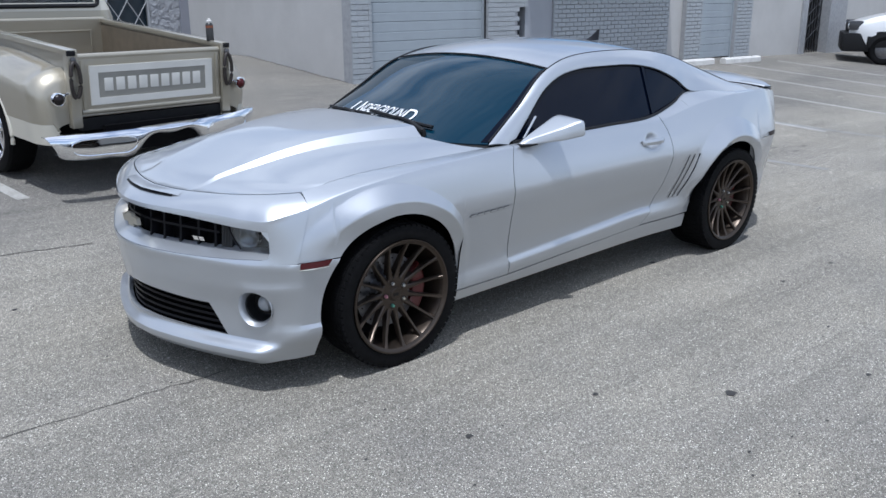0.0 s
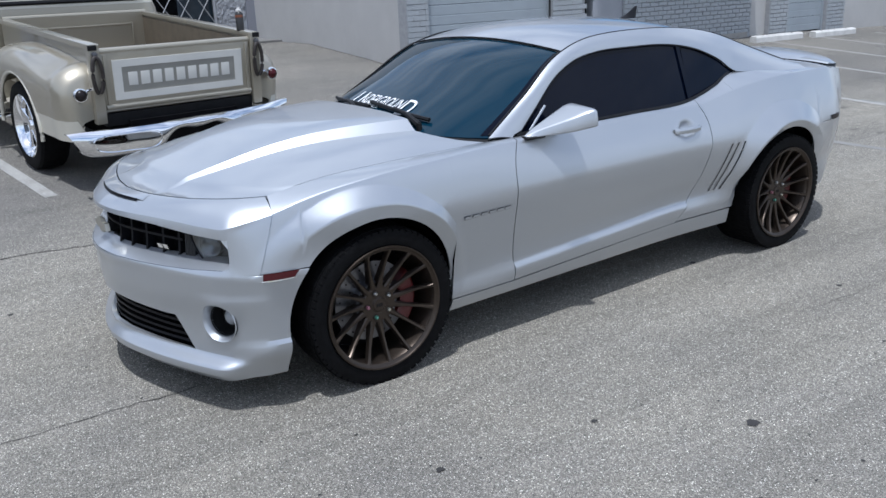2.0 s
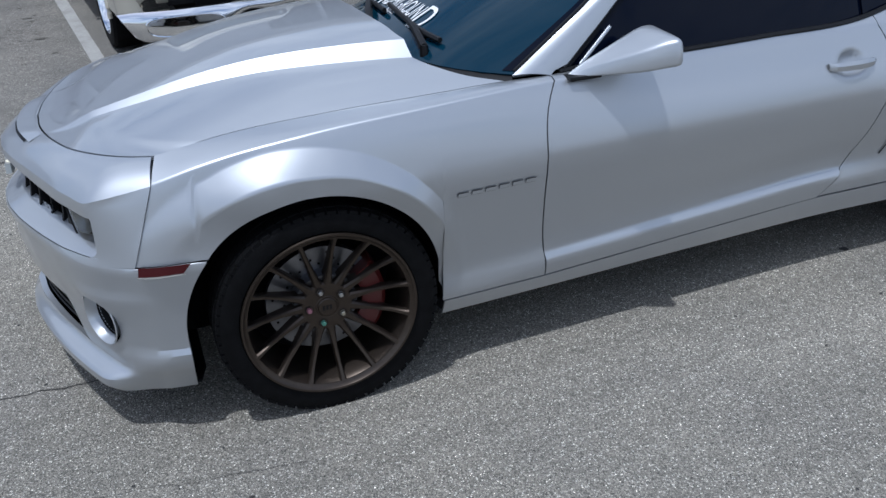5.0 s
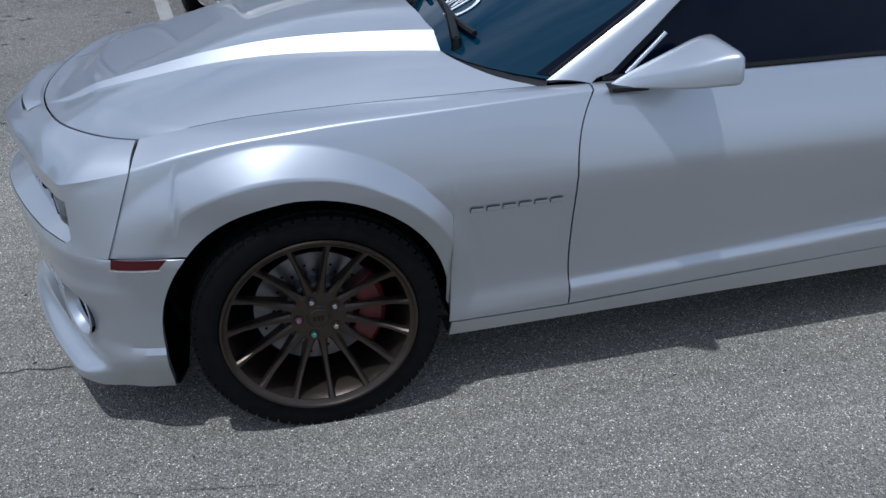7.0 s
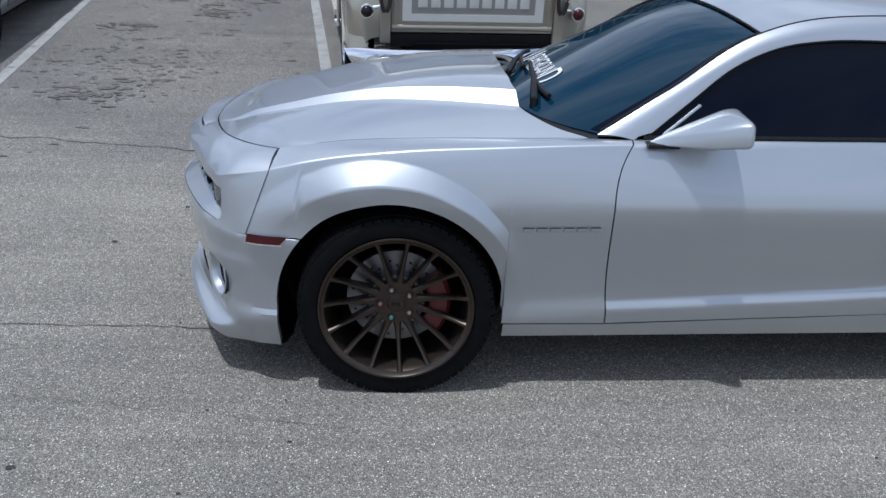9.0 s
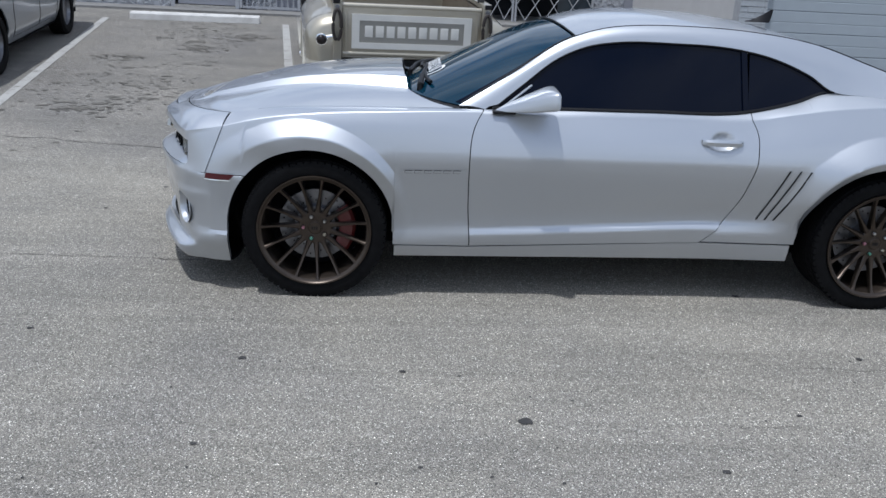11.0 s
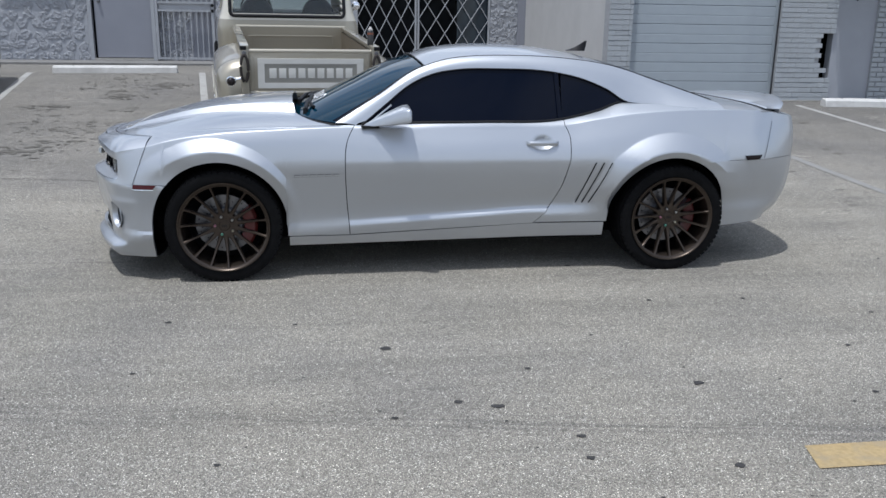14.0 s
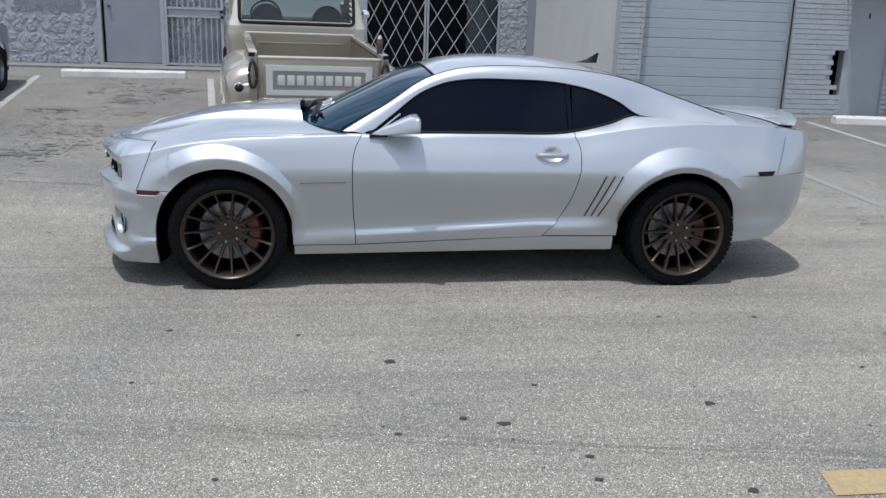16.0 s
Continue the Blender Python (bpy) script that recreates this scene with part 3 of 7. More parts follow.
# ---- silver coupe ----
car = tagged(new("sports_car"), "silver two-door muscle coupe with tinted windows and bronze wheels", "car")

ZS = hermite([(-0.6, 0.775), (-0.43, 0.828), (-0.32, 0.858), (-0.2, 0.883), (0, 0.91), (0.33, 0.93), (0.67, 0.943), (0.82, 0.945), (1.2, 0.93), (1.5, 0.93), (2.0, 0.938),
              (2.17, 0.952), (2.32, 0.98), (2.55, 1.015), (2.85, 1.038), (3.25, 1.04), (3.57, 1.02), (3.8, 0.98)])
YS = hermite([(-0.6, 0.790), (-0.43, 0.834), (-0.2, 0.862), (0, 0.876), (0.4, 0.870), (1, 0.836), (1.6, 0.828), (2, 0.830), (2.3, 0.832), (2.6, 0.835), (2.85, 0.84), (3.2, 0.83), (3.45, 0.795), (3.6, 0.735), (3.8, 0.60)])
YM = hermite([(-0.7, 0.755), (-0.6, 0.835), (-0.5, 0.893), (-0.4, 0.917), (-0.2, 0.928), (0, 0.928), (0.42, 0.925), (0.75, 0.918), (1.4, 0.905), (2.0, 0.910), (2.4, 0.94), (2.82, 0.952), (3.2, 0.935), (3.46, 0.90), (3.6, 0.83), (3.8, 0.7)])
ZC = hermite([(-0.6, 0.30), (0.42, 0.325), (0.77, 0.343), (1.37, 0.375), (2.0, 0.406), (2.4, 0.398), (3.5, 0.40)])
AX, AR = -0.016, 0.398
ARCH = ((AX, 0.35, AR), (2.82, 0.35, 0.402))


def flare(cx, x, z):
    """Radii of the flare's proudest ring and of the crease above it, seen from a wheel's centre."""
    if cx > 1:
        return 0.44, 0.555
    c = x / max(0.05, math.hypot(x, z - 0.35))
    return 0.455 + 0.036 * max(0.0, -c), 0.530 - 0.042 * max(c, -0.45) + 0.12 * max(0.0, -0.5 - c)


def side_y(x, z):
    """The half width of the body side at a place along it and a height."""
    ym, yst, zs, zc = YM(x), YS(x), ZS(x), ZC(x)
    rg = (0.007 + 0.014 * min(1.0, max(0.0, (x - 0.4) / 1.5))) * min(1.0, max(0.1, (2.42 - x) / 0.35))
    f = hermite([(0.12, ym - 0.150), (0.2, ym - 0.105), (zc - 0.025, ym - 0.068 + rg), (zc - 0.003, ym - 0.065 + rg), (zc + 0.022, ym - 0.068), (zc + 0.050, ym - 0.067), (0.56, ym - 0.035),
                 (0.70, ym - 0.0035), (0.735, ym), (0.765, ym - 0.005), (zs - 0.022, yst + 0.011), (zs, yst)])
    y = f(z)
    fw = min(1.0, max(0.0, (-0.08 - x) / 0.26))
    if fw > 0 and z > 0.58:
        k = max(0.0, (zs - z) / (zs - 0.58))
        flat = yst + (ym - 0.027 - yst) * k**0.8
        y += (flat - y) * fw * fw * (3 - 2 * fw)
    for cx, cz, r0 in ARCH:
        r = math.hypot(x - cx, z - cz)
        if r < 0.7 and z > 0.2:
            rp, rc = flare(cx, x, z)
            k = (0.036 if cx < 1 else 0.050) * (max(0.0, 1 - (r - rp) / (rc - rp)) if r > rp else 1 - 0.55 * (rp - r) / (rp - r0))
            if x < cx and cx < 1:
                e = min(1.0, max(0.0, (z - 0.60) / 0.20))
                k *= 0.15 + 0.85 * e * e * (3 - 2 * e)
            elif cx < 1:
                e = min(1.0, max(0.0, (z - 0.38) / 0.30))
                k *= 0.12 + 0.88 * e * e * (3 - 2 * e)
            y += max(k, 0) * min(1, max(0, (z - (0.22 if cx < 1 else 0.36)) / 0.2)) * min(1, max(0, (zs - z) / 0.03))
    return y


def side(x, z):
    return Vector((x, -side_y(x, z), z))


def solid(ob, t=0.012, offset=-1.0):
    m = ob.modifiers.new("thickness", "SOLIDIFY")
    m.thickness, m.offset, m.use_rim = t, offset, True
    return ob


def outward(bm):
    """Turns a sheet's faces so that they look away from the car's middle."""
    s = sum((f.normal.dot(f.calc_center_median() - Vector((1.4, 0, 0.5))) * f.calc_area() for f in bm.faces))
    if s < 0:
        bmesh.ops.reverse_faces(bm, faces=bm.faces)
    return bm


def pair(name, bm, material, parent=car, label="", thick=0.0, angle=32, parents=None):
    """A part on both sides of the car. Returns the two objects."""
    bm.normal_update()
    outward(bm)
    other = flipped(bm)
    a = part(name, bm, material, parents[0] if parents else parent, label, angle=angle)
    b = part(name, other, material, parents[1] if parents else parent, label, angle=angle)
    if thick:
        solid(a, thick), solid(b, thick)
    return a, b


def spread(a, b, n):
    return [a + (b - a) * k / n for k in range(n + 1)]


def rise(lo, hi, n):
    """Heights up a panel, with a last short step that rounds the shoulder."""
    return spread(lo, hi - 0.005, n - 1) + [hi]


SEAM_F = hermite([(0.2, 0.762), (0.28, 0.76), (0.51, 0.742), (0.72, 0.735), (0.89, 0.76), (0.96, 0.80)])
SEAM_R = hermite([(0.3, 1.90), (0.325, 1.93), (0.39, 2.00), (0.54, 2.09), (0.66, 2.125), (0.78, 2.145), (0.90, 2.14), (0.98, 2.10)])
BELT = hermite([(0.8, 0.785, 0.947), (1.2, 0.805, 0.958), (1.6, 0.808, 0.962), (2.1, 0.795, 0.975), (2.35, 0.755, 1.025), (2.56, 0.708, 1.085),
                (2.75, 0.745, 1.072), (2.95, 0.78, 1.055), (3.2, 0.80, 1.045)])
HSEAM = hermite([(-0.40, 0.742, 0.880), (-0.19, 0.750, 0.912), (0.11, 0.758, 0.93), (0.42, 0.765, 0.938), (0.64, 0.775, 0.945), (0.8, 0.785, 0.947)])
G = 0.0025


def top_rows(x, edge, n=3):
    """From the shoulder crease in to the edge above it."""
    e = edge(x)
    a, b = Vector((x, -YS(x), ZS(x))), Vector((x, -e[0], e[1]))
    out = []
    for s in (0.07, 0.4, 1.0):
        p = a.lerp(b, s)
        p.z += 0.006 * math.sin(math.pi * s)
        out.append(p)
    return out


# front fender
def arch_rows(x, cx, r0, cz=0.35, n=8):
    """Heights up the body side over a wheel: close rings round the arch, then even steps to the shoulder."""
    zz = []
    for q in (0, 0.3, 0.65, 0.9, 1.0, 1.1, 1.3, 1.5, 1.75, 1.94, 2.0, 2.06, 2.25):
        z = cz + r0
        for _ in range(12):
            rp, rc = flare(cx, x, z)
            r = r0 + (rp - r0) * q if q < 1 else rp + (rc - rp) * (q - 1)
            z = cz + math.sqrt(max(0.0, r * r - (x - cx) ** 2))
        zz.append(min(z, ZS(x) - 0.004))
    return zz + spread(zz[-1], max(zz[-1], ZS(x) - 0.005), n - 1)[1:] + [ZS(x)]


def x_end(z):
    """The joint between the front bumper and the fender."""
    if z < 0.605:
        return AX - math.sqrt(max(0.0, AR**2 - max(0.0, z - 0.35) ** 2)) - 0.002
    return -0.515 + 0.088 * (z - 0.60) / 0.228 - 0.003


cols = []
for u in spread(0, 1, 12):
    row = []
    zt = ZS(-0.428 + u * 0.09)
    for z in rise(0.608, zt, 20):
        row.append(side((x_end(z) + 0.003) * (1 - u) - 0.338 * u, z))
    e = HSEAM(-0.402 + 0.064 * u)
    b = Vector((-0.402 + 0.064 * u, -e[0], e[1]))
    cols.append(row + [row[-1].lerp(b, k / 3) + Vector((0, 0, 0.005 * math.sin(math.pi * k / 3))) for k in (0.21, 1.2, 3)])
for t in spread(140, 0, 56):
    x = AX + AR * math.cos(radians(t))
    cols.append([side(x, z) for z in arch_rows(x, AX, AR)] + top_rows(x, HSEAM))
for u in spread(0.0, 1.0, 30):
    x0 = AX + AR + 0.001 + u * (0.737 - AX - AR)
    row = []
    for z in rise(0.278, ZS(x0), 20):
        x = x0 + u**2 * (SEAM_F(z) - 0.738) - G * u
        row.append(side(x, z))
    x1 = row[-1].x
    b = HSEAM(x1)
    row += [Vector((x1 + s * 0.01, -YS(x1) + s * (YS(x1) - b[0]), ZS(x1) + s * (b[1] - ZS(x1)) + 0.005 * math.sin(math.pi * s))) for s in (0.07, 0.4, 1)]
    cols.append(row)
fender, fender_far = pair("front_fender", grid(cols), SILVER, thick=0.012, angle=62)

# door
cols = []
for u in spread(0, 1, 100):
    row = []
    x0 = 0.75 + u * 1.37
    lo = 0.279 + 0.045 * u
    for k in range(51):
        z = lo + (ZS(x0) - lo) * k / 50
        x = SEAM_F(z) * (1 - u) + SEAM_R(z) * u + G * (1 - 2 * u)
        p = side(x, min(z, ZS(x)))
        rr = ((x - 1.968) / 0.062) ** 2 + ((z - 0.842) / 0.042) ** 2
        if rr < 1:
            p.y += 0.026 * (1 - rr) ** 0.75
        row.append(p)
    x = row[-1].x
    e = BELT(max(x, 0.8))
    a = row[-1]
    b = Vector((max(x, 0.80 + G), -e[0], e[1]))
    row += [a.lerp(b, s) + Vector((0, 0, 0.005 * math.sin(math.pi * s))) for s in (0.07, 0.4, 1)]
    cols.append(row)
door, door_far = pair("door", grid(cols), SILVER, thick=0.012, angle=62)

# quarter panel
cols = []
for u in spread(0, 1, 26):
    row = []
    x0 = 2.14 + u * 0.278
    for k in range(21):
        z = rise(0.330, ZS(x0), 20)[k]
        x = SEAM_R(z) * (1 - u) + 2.418 * u + G * (1 - u)
        row.append(side(x, min(z, ZS(x))))
    x = row[-1].x
    e = BELT(x)
    b = Vector((x, -e[0], e[1]))
    row += [row[20].lerp(b, s) + Vector((0, 0, 0.004 * math.sin(math.pi * s))) for s in (0.07, 0.4, 1)]
    cols.append(row)
for t in spread(180, 66, 36):
    x = 2.82 + 0.402 * math.cos(radians(t))
    cols.append([side(x, z) for z in arch_rows(x, 2.82, 0.402)] + top_rows(x, BELT))
for x in spread(2.995, 3.455, 16):
    b = BELT(min(x, 3.2))
    lo, ring = 0.722 + 0.01 * (x - 3) / 0.45, 0.35 + math.sqrt(max(0.0, 0.555**2 - (x - 2.82) ** 2))
    if lo + 0.04 < ring < ZS(x) - 0.04:
        zz = spread(lo, ring - 0.006, 9) + [ring, ring + 0.006] + spread(ring + 0.014, ZS(x) - 0.005, 7) + [ZS(x)]
    else:
        zz = rise(lo, ZS(x), 20)
    row = [side(x, z) for z in zz]
    e = Vector((x, -min(b[0], YS(x)), max(b[1], ZS(x)))) if x < 3.2 else Vector((x, -YS(x) + 0.004, ZS(x) + 0.001))
    cols.append(row + [row[-1].lerp(e, s) for s in (0.33, 0.66, 1)])
for u in spread(0.1, 1, 8):
    row = []
    for k in range(21):
        z = 0.732 + (1.02 - 0.732) * k / 20
        x = 3.455 + u * max(0.0, (z - 0.732) / 0.288) * 0.115
        row.append(side(x, min(z, ZS(x))))
    row += [row[-1] + Vector((0, 0.0015 * s, 0)) for s in (1, 2, 3)]
    cols.append(row)
quarter, quarter_far = pair("quarter_panel", grid(cols), SILVER, thick=0.012, angle=62)

# rocker panel under the doors
cols = []
for x in spread(0.390, 2.40, 50):
    top = 0.2715 + 0.05 * min(1, max(0, (x - 0.75) / 1.17)) if x < 1.93 else 0.3225
    bot = 0.210 + 0.012 * (x - 0.4)
    cols.append([side(x, bot + (top - bot) * k / 6) for k in range(7)])
    cols[-1] = [Vector((x, -side_y(x, bot) + 0.10, bot - 0.006)), Vector((x, -side_y(x, bot) + 0.012, bot - 0.004))] + cols[-1]
pair("rocker_panel", grid(cols), SILVER, thick=0.01)

# front bumper
# plan of the front, below and at the grille
LOW = hermite([(0, -0.896, 0), (0.13, -0.885, -0.13), (0.28, -0.850, -0.28), (0.43, -0.803, -0.43), (0.58, -0.748, -0.573), (0.70, -0.700, -0.680),
               (0.76, -0.673, -0.733), (0.81, -0.641, -0.774), (0.86, -0.600, -0.812), (0.91, -0.555, -0.855), (0.97, -0.480, -0.883), (1.05, -0.38, -0.912), (1.15, -0.28, -0.925)])
HIGH = hermite([(0, -0.896, 0), (0.13, -0.884, -0.13), (0.28, -0.846, -0.277), (0.43, -0.796, -0.417), (0.58, -0.742, -0.556), (0.70, -0.694, -0.668),
                (0.80, -0.640, -0.757), (0.86, -0.596, -0.808), (0.91, -0.540, -0.846), (0.97, -0.468, -0.880), (1.05, -0.38, -0.912), (1.15, -0.28, -0.925)])


def plan(s, z):
    w = min(1.0, max(0.0, (z - 0.42) / 0.22))
    return LOW(s).lerp(HIGH(s), w * w * (3 - 2 * w))


FPROF = hermite([(0.13, -0.05), (0.15, -0.03), (0.185, 0.004), (0.214, 0.006), (0.222, -0.002), (0.240, -0.036), (0.28, -0.042), (0.40, -0.035), (0.50, -0.012), (0.575, 0.002),
                 (0.60, 0.006), (0.63, -0.006), (0.74, -0.022), (0.785, -0.026), (0.81, -0.032)])


def s_end(z):
    lo, hi = 0.5, 1.15
    for _ in range(30):
        m = (lo + hi) / 2
        lo, hi = (m, hi) if plan(m, z)[0] < x_end(z) else (lo, m)
    return lo


def nose_normal(s, z=0.7):
    d = plan(min(s + 0.02, 1.15), z) - plan(max(s - 0.02, 0), z)
    if s < 0.02:
        return Vector((-1, 0, 0))
    n = Vector((d[1], -d[0], 0))
    return (n if n.x < 0 else -n).normalized()


def fascia(s, z, inset=0.0):
    """A place on the front bumper: along its plan curve, at a height."""
    p, n = plan(s, z), nose_normal(s, z)
    w = min(1, max(0, (s - 0.74) / 0.20))
    w = w * w * (3 - 2 * w)
    d_front = FPROF(z) + 0.024 * max(0.0, 1 - s / 0.5) * min(1, max(0, (z - 0.222) / 0.02)) * min(1, max(0, (0.56 - z) / 0.14))
    q = Vector((p[0], p[1], z)) + n * d_front
    k = min(1, max(0, (s - 0.77) / 0.22))
    lip = 0.026 * (1 - k) * min(1, max(0, (0.238 + 0.085 * k - z) / (0.024 + 0.02 * k)))
    flank = Vector((p[0], -side_y(p[0], z) - 0.006 - lip - 0.012 * min(1, max(0, (0.60 - z) / 0.22)) * min(1, max(0, (s - 0.80) / 0.15)), z))
    ledge = min(1, max(0, (s - 0.66) / 0.08)) * min(1, max(0, (0.99 - s) / 0.10)) * min(1, max(0, (0.522 - z) / 0.022)) * min(1, max(0, (z - 0.40) / 0.09))
    return q.lerp(flank, w) + n * (0.007 * ledge - inset)


S_GRILLE, S_INTAKE = 0.845, 0.54
GB = hermite([(0, 0.610), (0.5, 0.613), (0.82, 0.628), (1.2, 0.65)])
GT = hermite([(0, 0.785), (0.4, 0.775), (0.82, 0.748), (1.2, 0.74)])
IB = hermite([(0, 0.265), (0.5, 0.255), (1.2, 0.25)])
IT = hermite([(0, 0.425), (0.5, 0.395), (1.2, 0.395)])
CR = hermite([(0, 0.80), (0.6, 0.797), (0.80, 0.788), (0.90, 0.803), (1.0, 0.8275)])
svals = spread(0, S_INTAKE, 22)[:-1] + spread(S_INTAKE, S_GRILLE, 14)[:-1] + spread(S_GRILLE, 1.0, 14)
bands = []
for s in svals:
    z = spread(0.15, 0.215, 4)[:-1] + spread(0.213, IB(s), 6)[:-1] + spread(IB(s), IT(s), 8)[:-1] + spread(IT(s), 0.6035, 15) + spread(0.607, GB(s), 2)[:-1] + spread(GB(s), GT(s), 6)[:-1] + spread(GT(s), CR(s), 5)
    bands.append(z)
rows = []
for s, zs in zip(svals, bands):
    row = []
    for z in zs:
        k = max(0.0, (s - S_GRILLE) / (1 - S_GRILLE))
        ss = S_GRILLE + k * (s_end(z) - S_GRILLE) if s > S_GRILLE else s
        lo_, hi_ = IB(s), IT(s)
        zk = min(1, max(-1, 2 * (z - lo_) / (hi_ - lo_) - 1))
        ss += -0.045 * zk * math.exp(-(((s - S_INTAKE) / 0.12) ** 2)) * max(0.0, 1 - ((z - 0.325) / 0.17) ** 4)
        row.append(fascia(ss, z))
    rows.append(row)
brow = [(s if s <= S_GRILLE else S_GRILLE + (s - S_GRILLE) / (1 - S_GRILLE) * (s_end(CR(1.0)) - S_GRILLE), r[-1]) for s, r in zip(svals, rows)]
FOG = fascia(0.758, 0.402)
bm = bmesh.new()
gridv = [[bm.verts.new(p) for p in r] for r in rows]
i_int, i_gr = 22, 36
for i in range(len(rows) - 1):
    for j in range(len(rows[0]) - 1):
        if 10 <= j < 18 and i < i_int:
            continue
        if 36 <= j < 42 and i < i_gr:
            continue
        q = (gridv[i][j], gridv[i + 1][j], gridv[i + 1][j + 1], gridv[i][j + 1])
        c = sum((v.co for v in q), Vector()) / 4
        if (c - FOG).length < 0.080:
            continue
        bm.faces.new(q)
bmesh.ops.delete(bm, geom=[v for v in bm.verts if not v.link_faces], context="VERTS")
# snap the rim of the fog lamp's hole to a circle
ring = {v for e in bm.edges if e.is_boundary for v in e.verts if 0.02 < (v.co - FOG).length < 0.099}
for v in ring:
    d = v.co - FOG
    v.co = FOG + d.normalized() * 0.083
bm.normal_update()
outward(bm)
far = flipped(bm)
me = bpy.data.meshes.new("tmp")
far.to_mesh(me)
bm.from_mesh(me)
bpy.data.meshes.remove(me)
bmesh.ops.remove_doubles(bm, verts=bm.verts, dist=1e-4)
front_bumper = solid(part("front_bumper", bm, SILVER, car, angle=24), 0.02)

# nose cap between the grille and the bonnet
HEDGE = hermite([(0, -0.735, 0.0, 0.852), (0.25, -0.718, -0.19, 0.856), (0.45, -0.676, -0.37, 0.863), (0.62, -0.618, -0.525, 0.870), (0.78, -0.535, -0.645, 0.875), (0.9, -0.468, -0.708, 0.878), (1.0, -0.406, -0.742, 0.879)])


def nose_arc(a, b, t):
    c = a * 0.62 + b * 0.38
    c.z = a.z + 0.80 * (b.z - a.z)
    return a * (1 - t) ** 2 + c * 2 * t * (1 - t) + b * t * t


def nose(v, t, lift=0.0):
    """A place on the nose panel: v from the middle outwards, t from the grille up to the bonnet."""
    s = v * s_end(CR(1.0))
    a, b = fascia(s, CR(s)), HEDGE(v) + Vector((-0.005, 0, -0.002))
    return nose_arc(a, b, t) + Vector((-0.5, 0, 0.85)) * lift


rows = []
for ss, a in brow:
    b = HEDGE(min(1.0, ss / brow[-1][0])) + Vector((-0.005, 0, -0.002))
    rows.append([nose_arc(a, b, t) for t in spread(0, 1, 12)])
bm = grid(rows)
bm.normal_update()
outward(bm)
far = flipped(bm)
me = bpy.data.meshes.new("tmp")
far.to_mesh(me)
bm.from_mesh(me)
bpy.data.meshes.remove(me)
bmesh.ops.remove_doubles(bm, verts=bm.verts, dist=1e-4)
solid(part("nose_panel", bm, SILVER, car), 0.012)

# bonnet with a raised cowl
COWL = hermite([(0, 0.415, 0), (0.25, 0.415, -0.19), (0.42, 0.42, -0.33), (0.54, 0.422, -0.43), (0.70, 0.452, -0.57), (0.86, 0.548, -0.70), (1.0, 0.655, -0.772)])
ZMID = hermite([(-0.82, 0.835), (-0.72, 0.858), (-0.6, 0.897), (-0.41, 0.952), (-0.22, 1.003), (-0.04, 1.038), (0.15, 1.060), (0.33, 1.072), (0.6, 1.075)])
HB = hermite([(-0.82, 0.001), (-0.62, 0.010), (-0.3, 0.024), (0.1, 0.037), (0.6, 0.047)])
RW = hermite([(-0.82, 0.012), (-0.5, 0.024), (0.0, 0.036), (0.6, 0.046)])
YB = hermite([(-0.82, 0.20), (-0.68, 0.23), (-0.5, 0.265), (-0.1, 0.355), (0.3, 0.455), (0.6, 0.52)])


def bonnet(u, v):
    a, r = HEDGE(v), COWL(v)
    x = a.x + (r[0] - a.x) * u
    y = a.y + (r[1] - a.y) * u
    a1, r1 = HEDGE(1.0), COWL(1.0)
    x1 = a1.x + (r1[0] - a1.x) * u
    y *= (HSEAM(max(x1, -0.4))[0] - 0.004) / abs(a1.y + (r1[1] - a1.y) * u)
    zs_ = HSEAM(max(x, -0.4))[1]
    base = ZMID(x) - HB(x)
    edge = zs_ if x > -0.4 else HEDGE(1)[2]
    z = edge + (base - edge) * (1 - min(1, abs(y) / (HSEAM(max(x, -0.4))[0] - 0.004)) ** 3.2)
    t = min(1, max(0, (YB(x) + 0.050 - abs(y)) / RW(x)))
    z += HB(x) * (t if t < 0.9 else 0.9 + 0.1 * math.sin((t - 0.9) / 0.1 * math.pi / 2))
    w = min(1, u / 0.12)
    return Vector((x, y, a.z * (1 - w) + z * w if u < 0.12 else z))


def v_at(u, off):
    """How far out on the bonnet the bulge's flank lies, at a step along it."""
    lo, hi = 0.0, 1.0
    for _ in range(24):
        m = (lo + hi) / 2
        p = bonnet(u, m)
        lo, hi = (m, hi) if abs(p.y) < YB(p.x) + 0.050 - off * RW(p.x) else (lo, m)
    return lo


rows = []
for u in spread(0, 1, 70):
    v0, v1 = v_at(u, 1.0), v_at(u, 0.0)
    rows.append([bonnet(u, v) for v in spread(0, v0, 16)[:-1] + spread(v0, v1, 8)[:-1] + spread(v1, 1, 30)])
bm = grid(rows)
bm.normal_update()
outward(bm)
far = flipped(bm)
me = bpy.data.meshes.new("tmp")
far.to_mesh(me)
bm.from_mesh(me)
bpy.data.meshes.remove(me)
bmesh.ops.remove_doubles(bm, verts=bm.verts, dist=1e-4)
solid(part("bonnet", bm, SILVER, car, angle=22), 0.012)

# cabin: rails, roof and glass
RAIL = hermite([(0, 0.682, -0.775, 0.960), (0.16, 0.930, -0.728, 1.112), (0.34, 1.238, -0.662, 1.297), (0.42, 1.41, -0.642, 1.344), (0.54, 1.76, -0.628, 1.365),
                (0.66, 2.14, -0.608, 1.351), (0.78, 2.50, -0.58, 1.299), (0.88, 2.80, -0.595, 1.206), (1.0, 3.18, -0.64, 1.085)])


def pane_y(x, z):
    return -(0.80 - 0.35 * (z - 0.96) - 0.035 * max(0.0, x - 1.7) ** 2 - 0.03 * max(0, 1.1 - x))


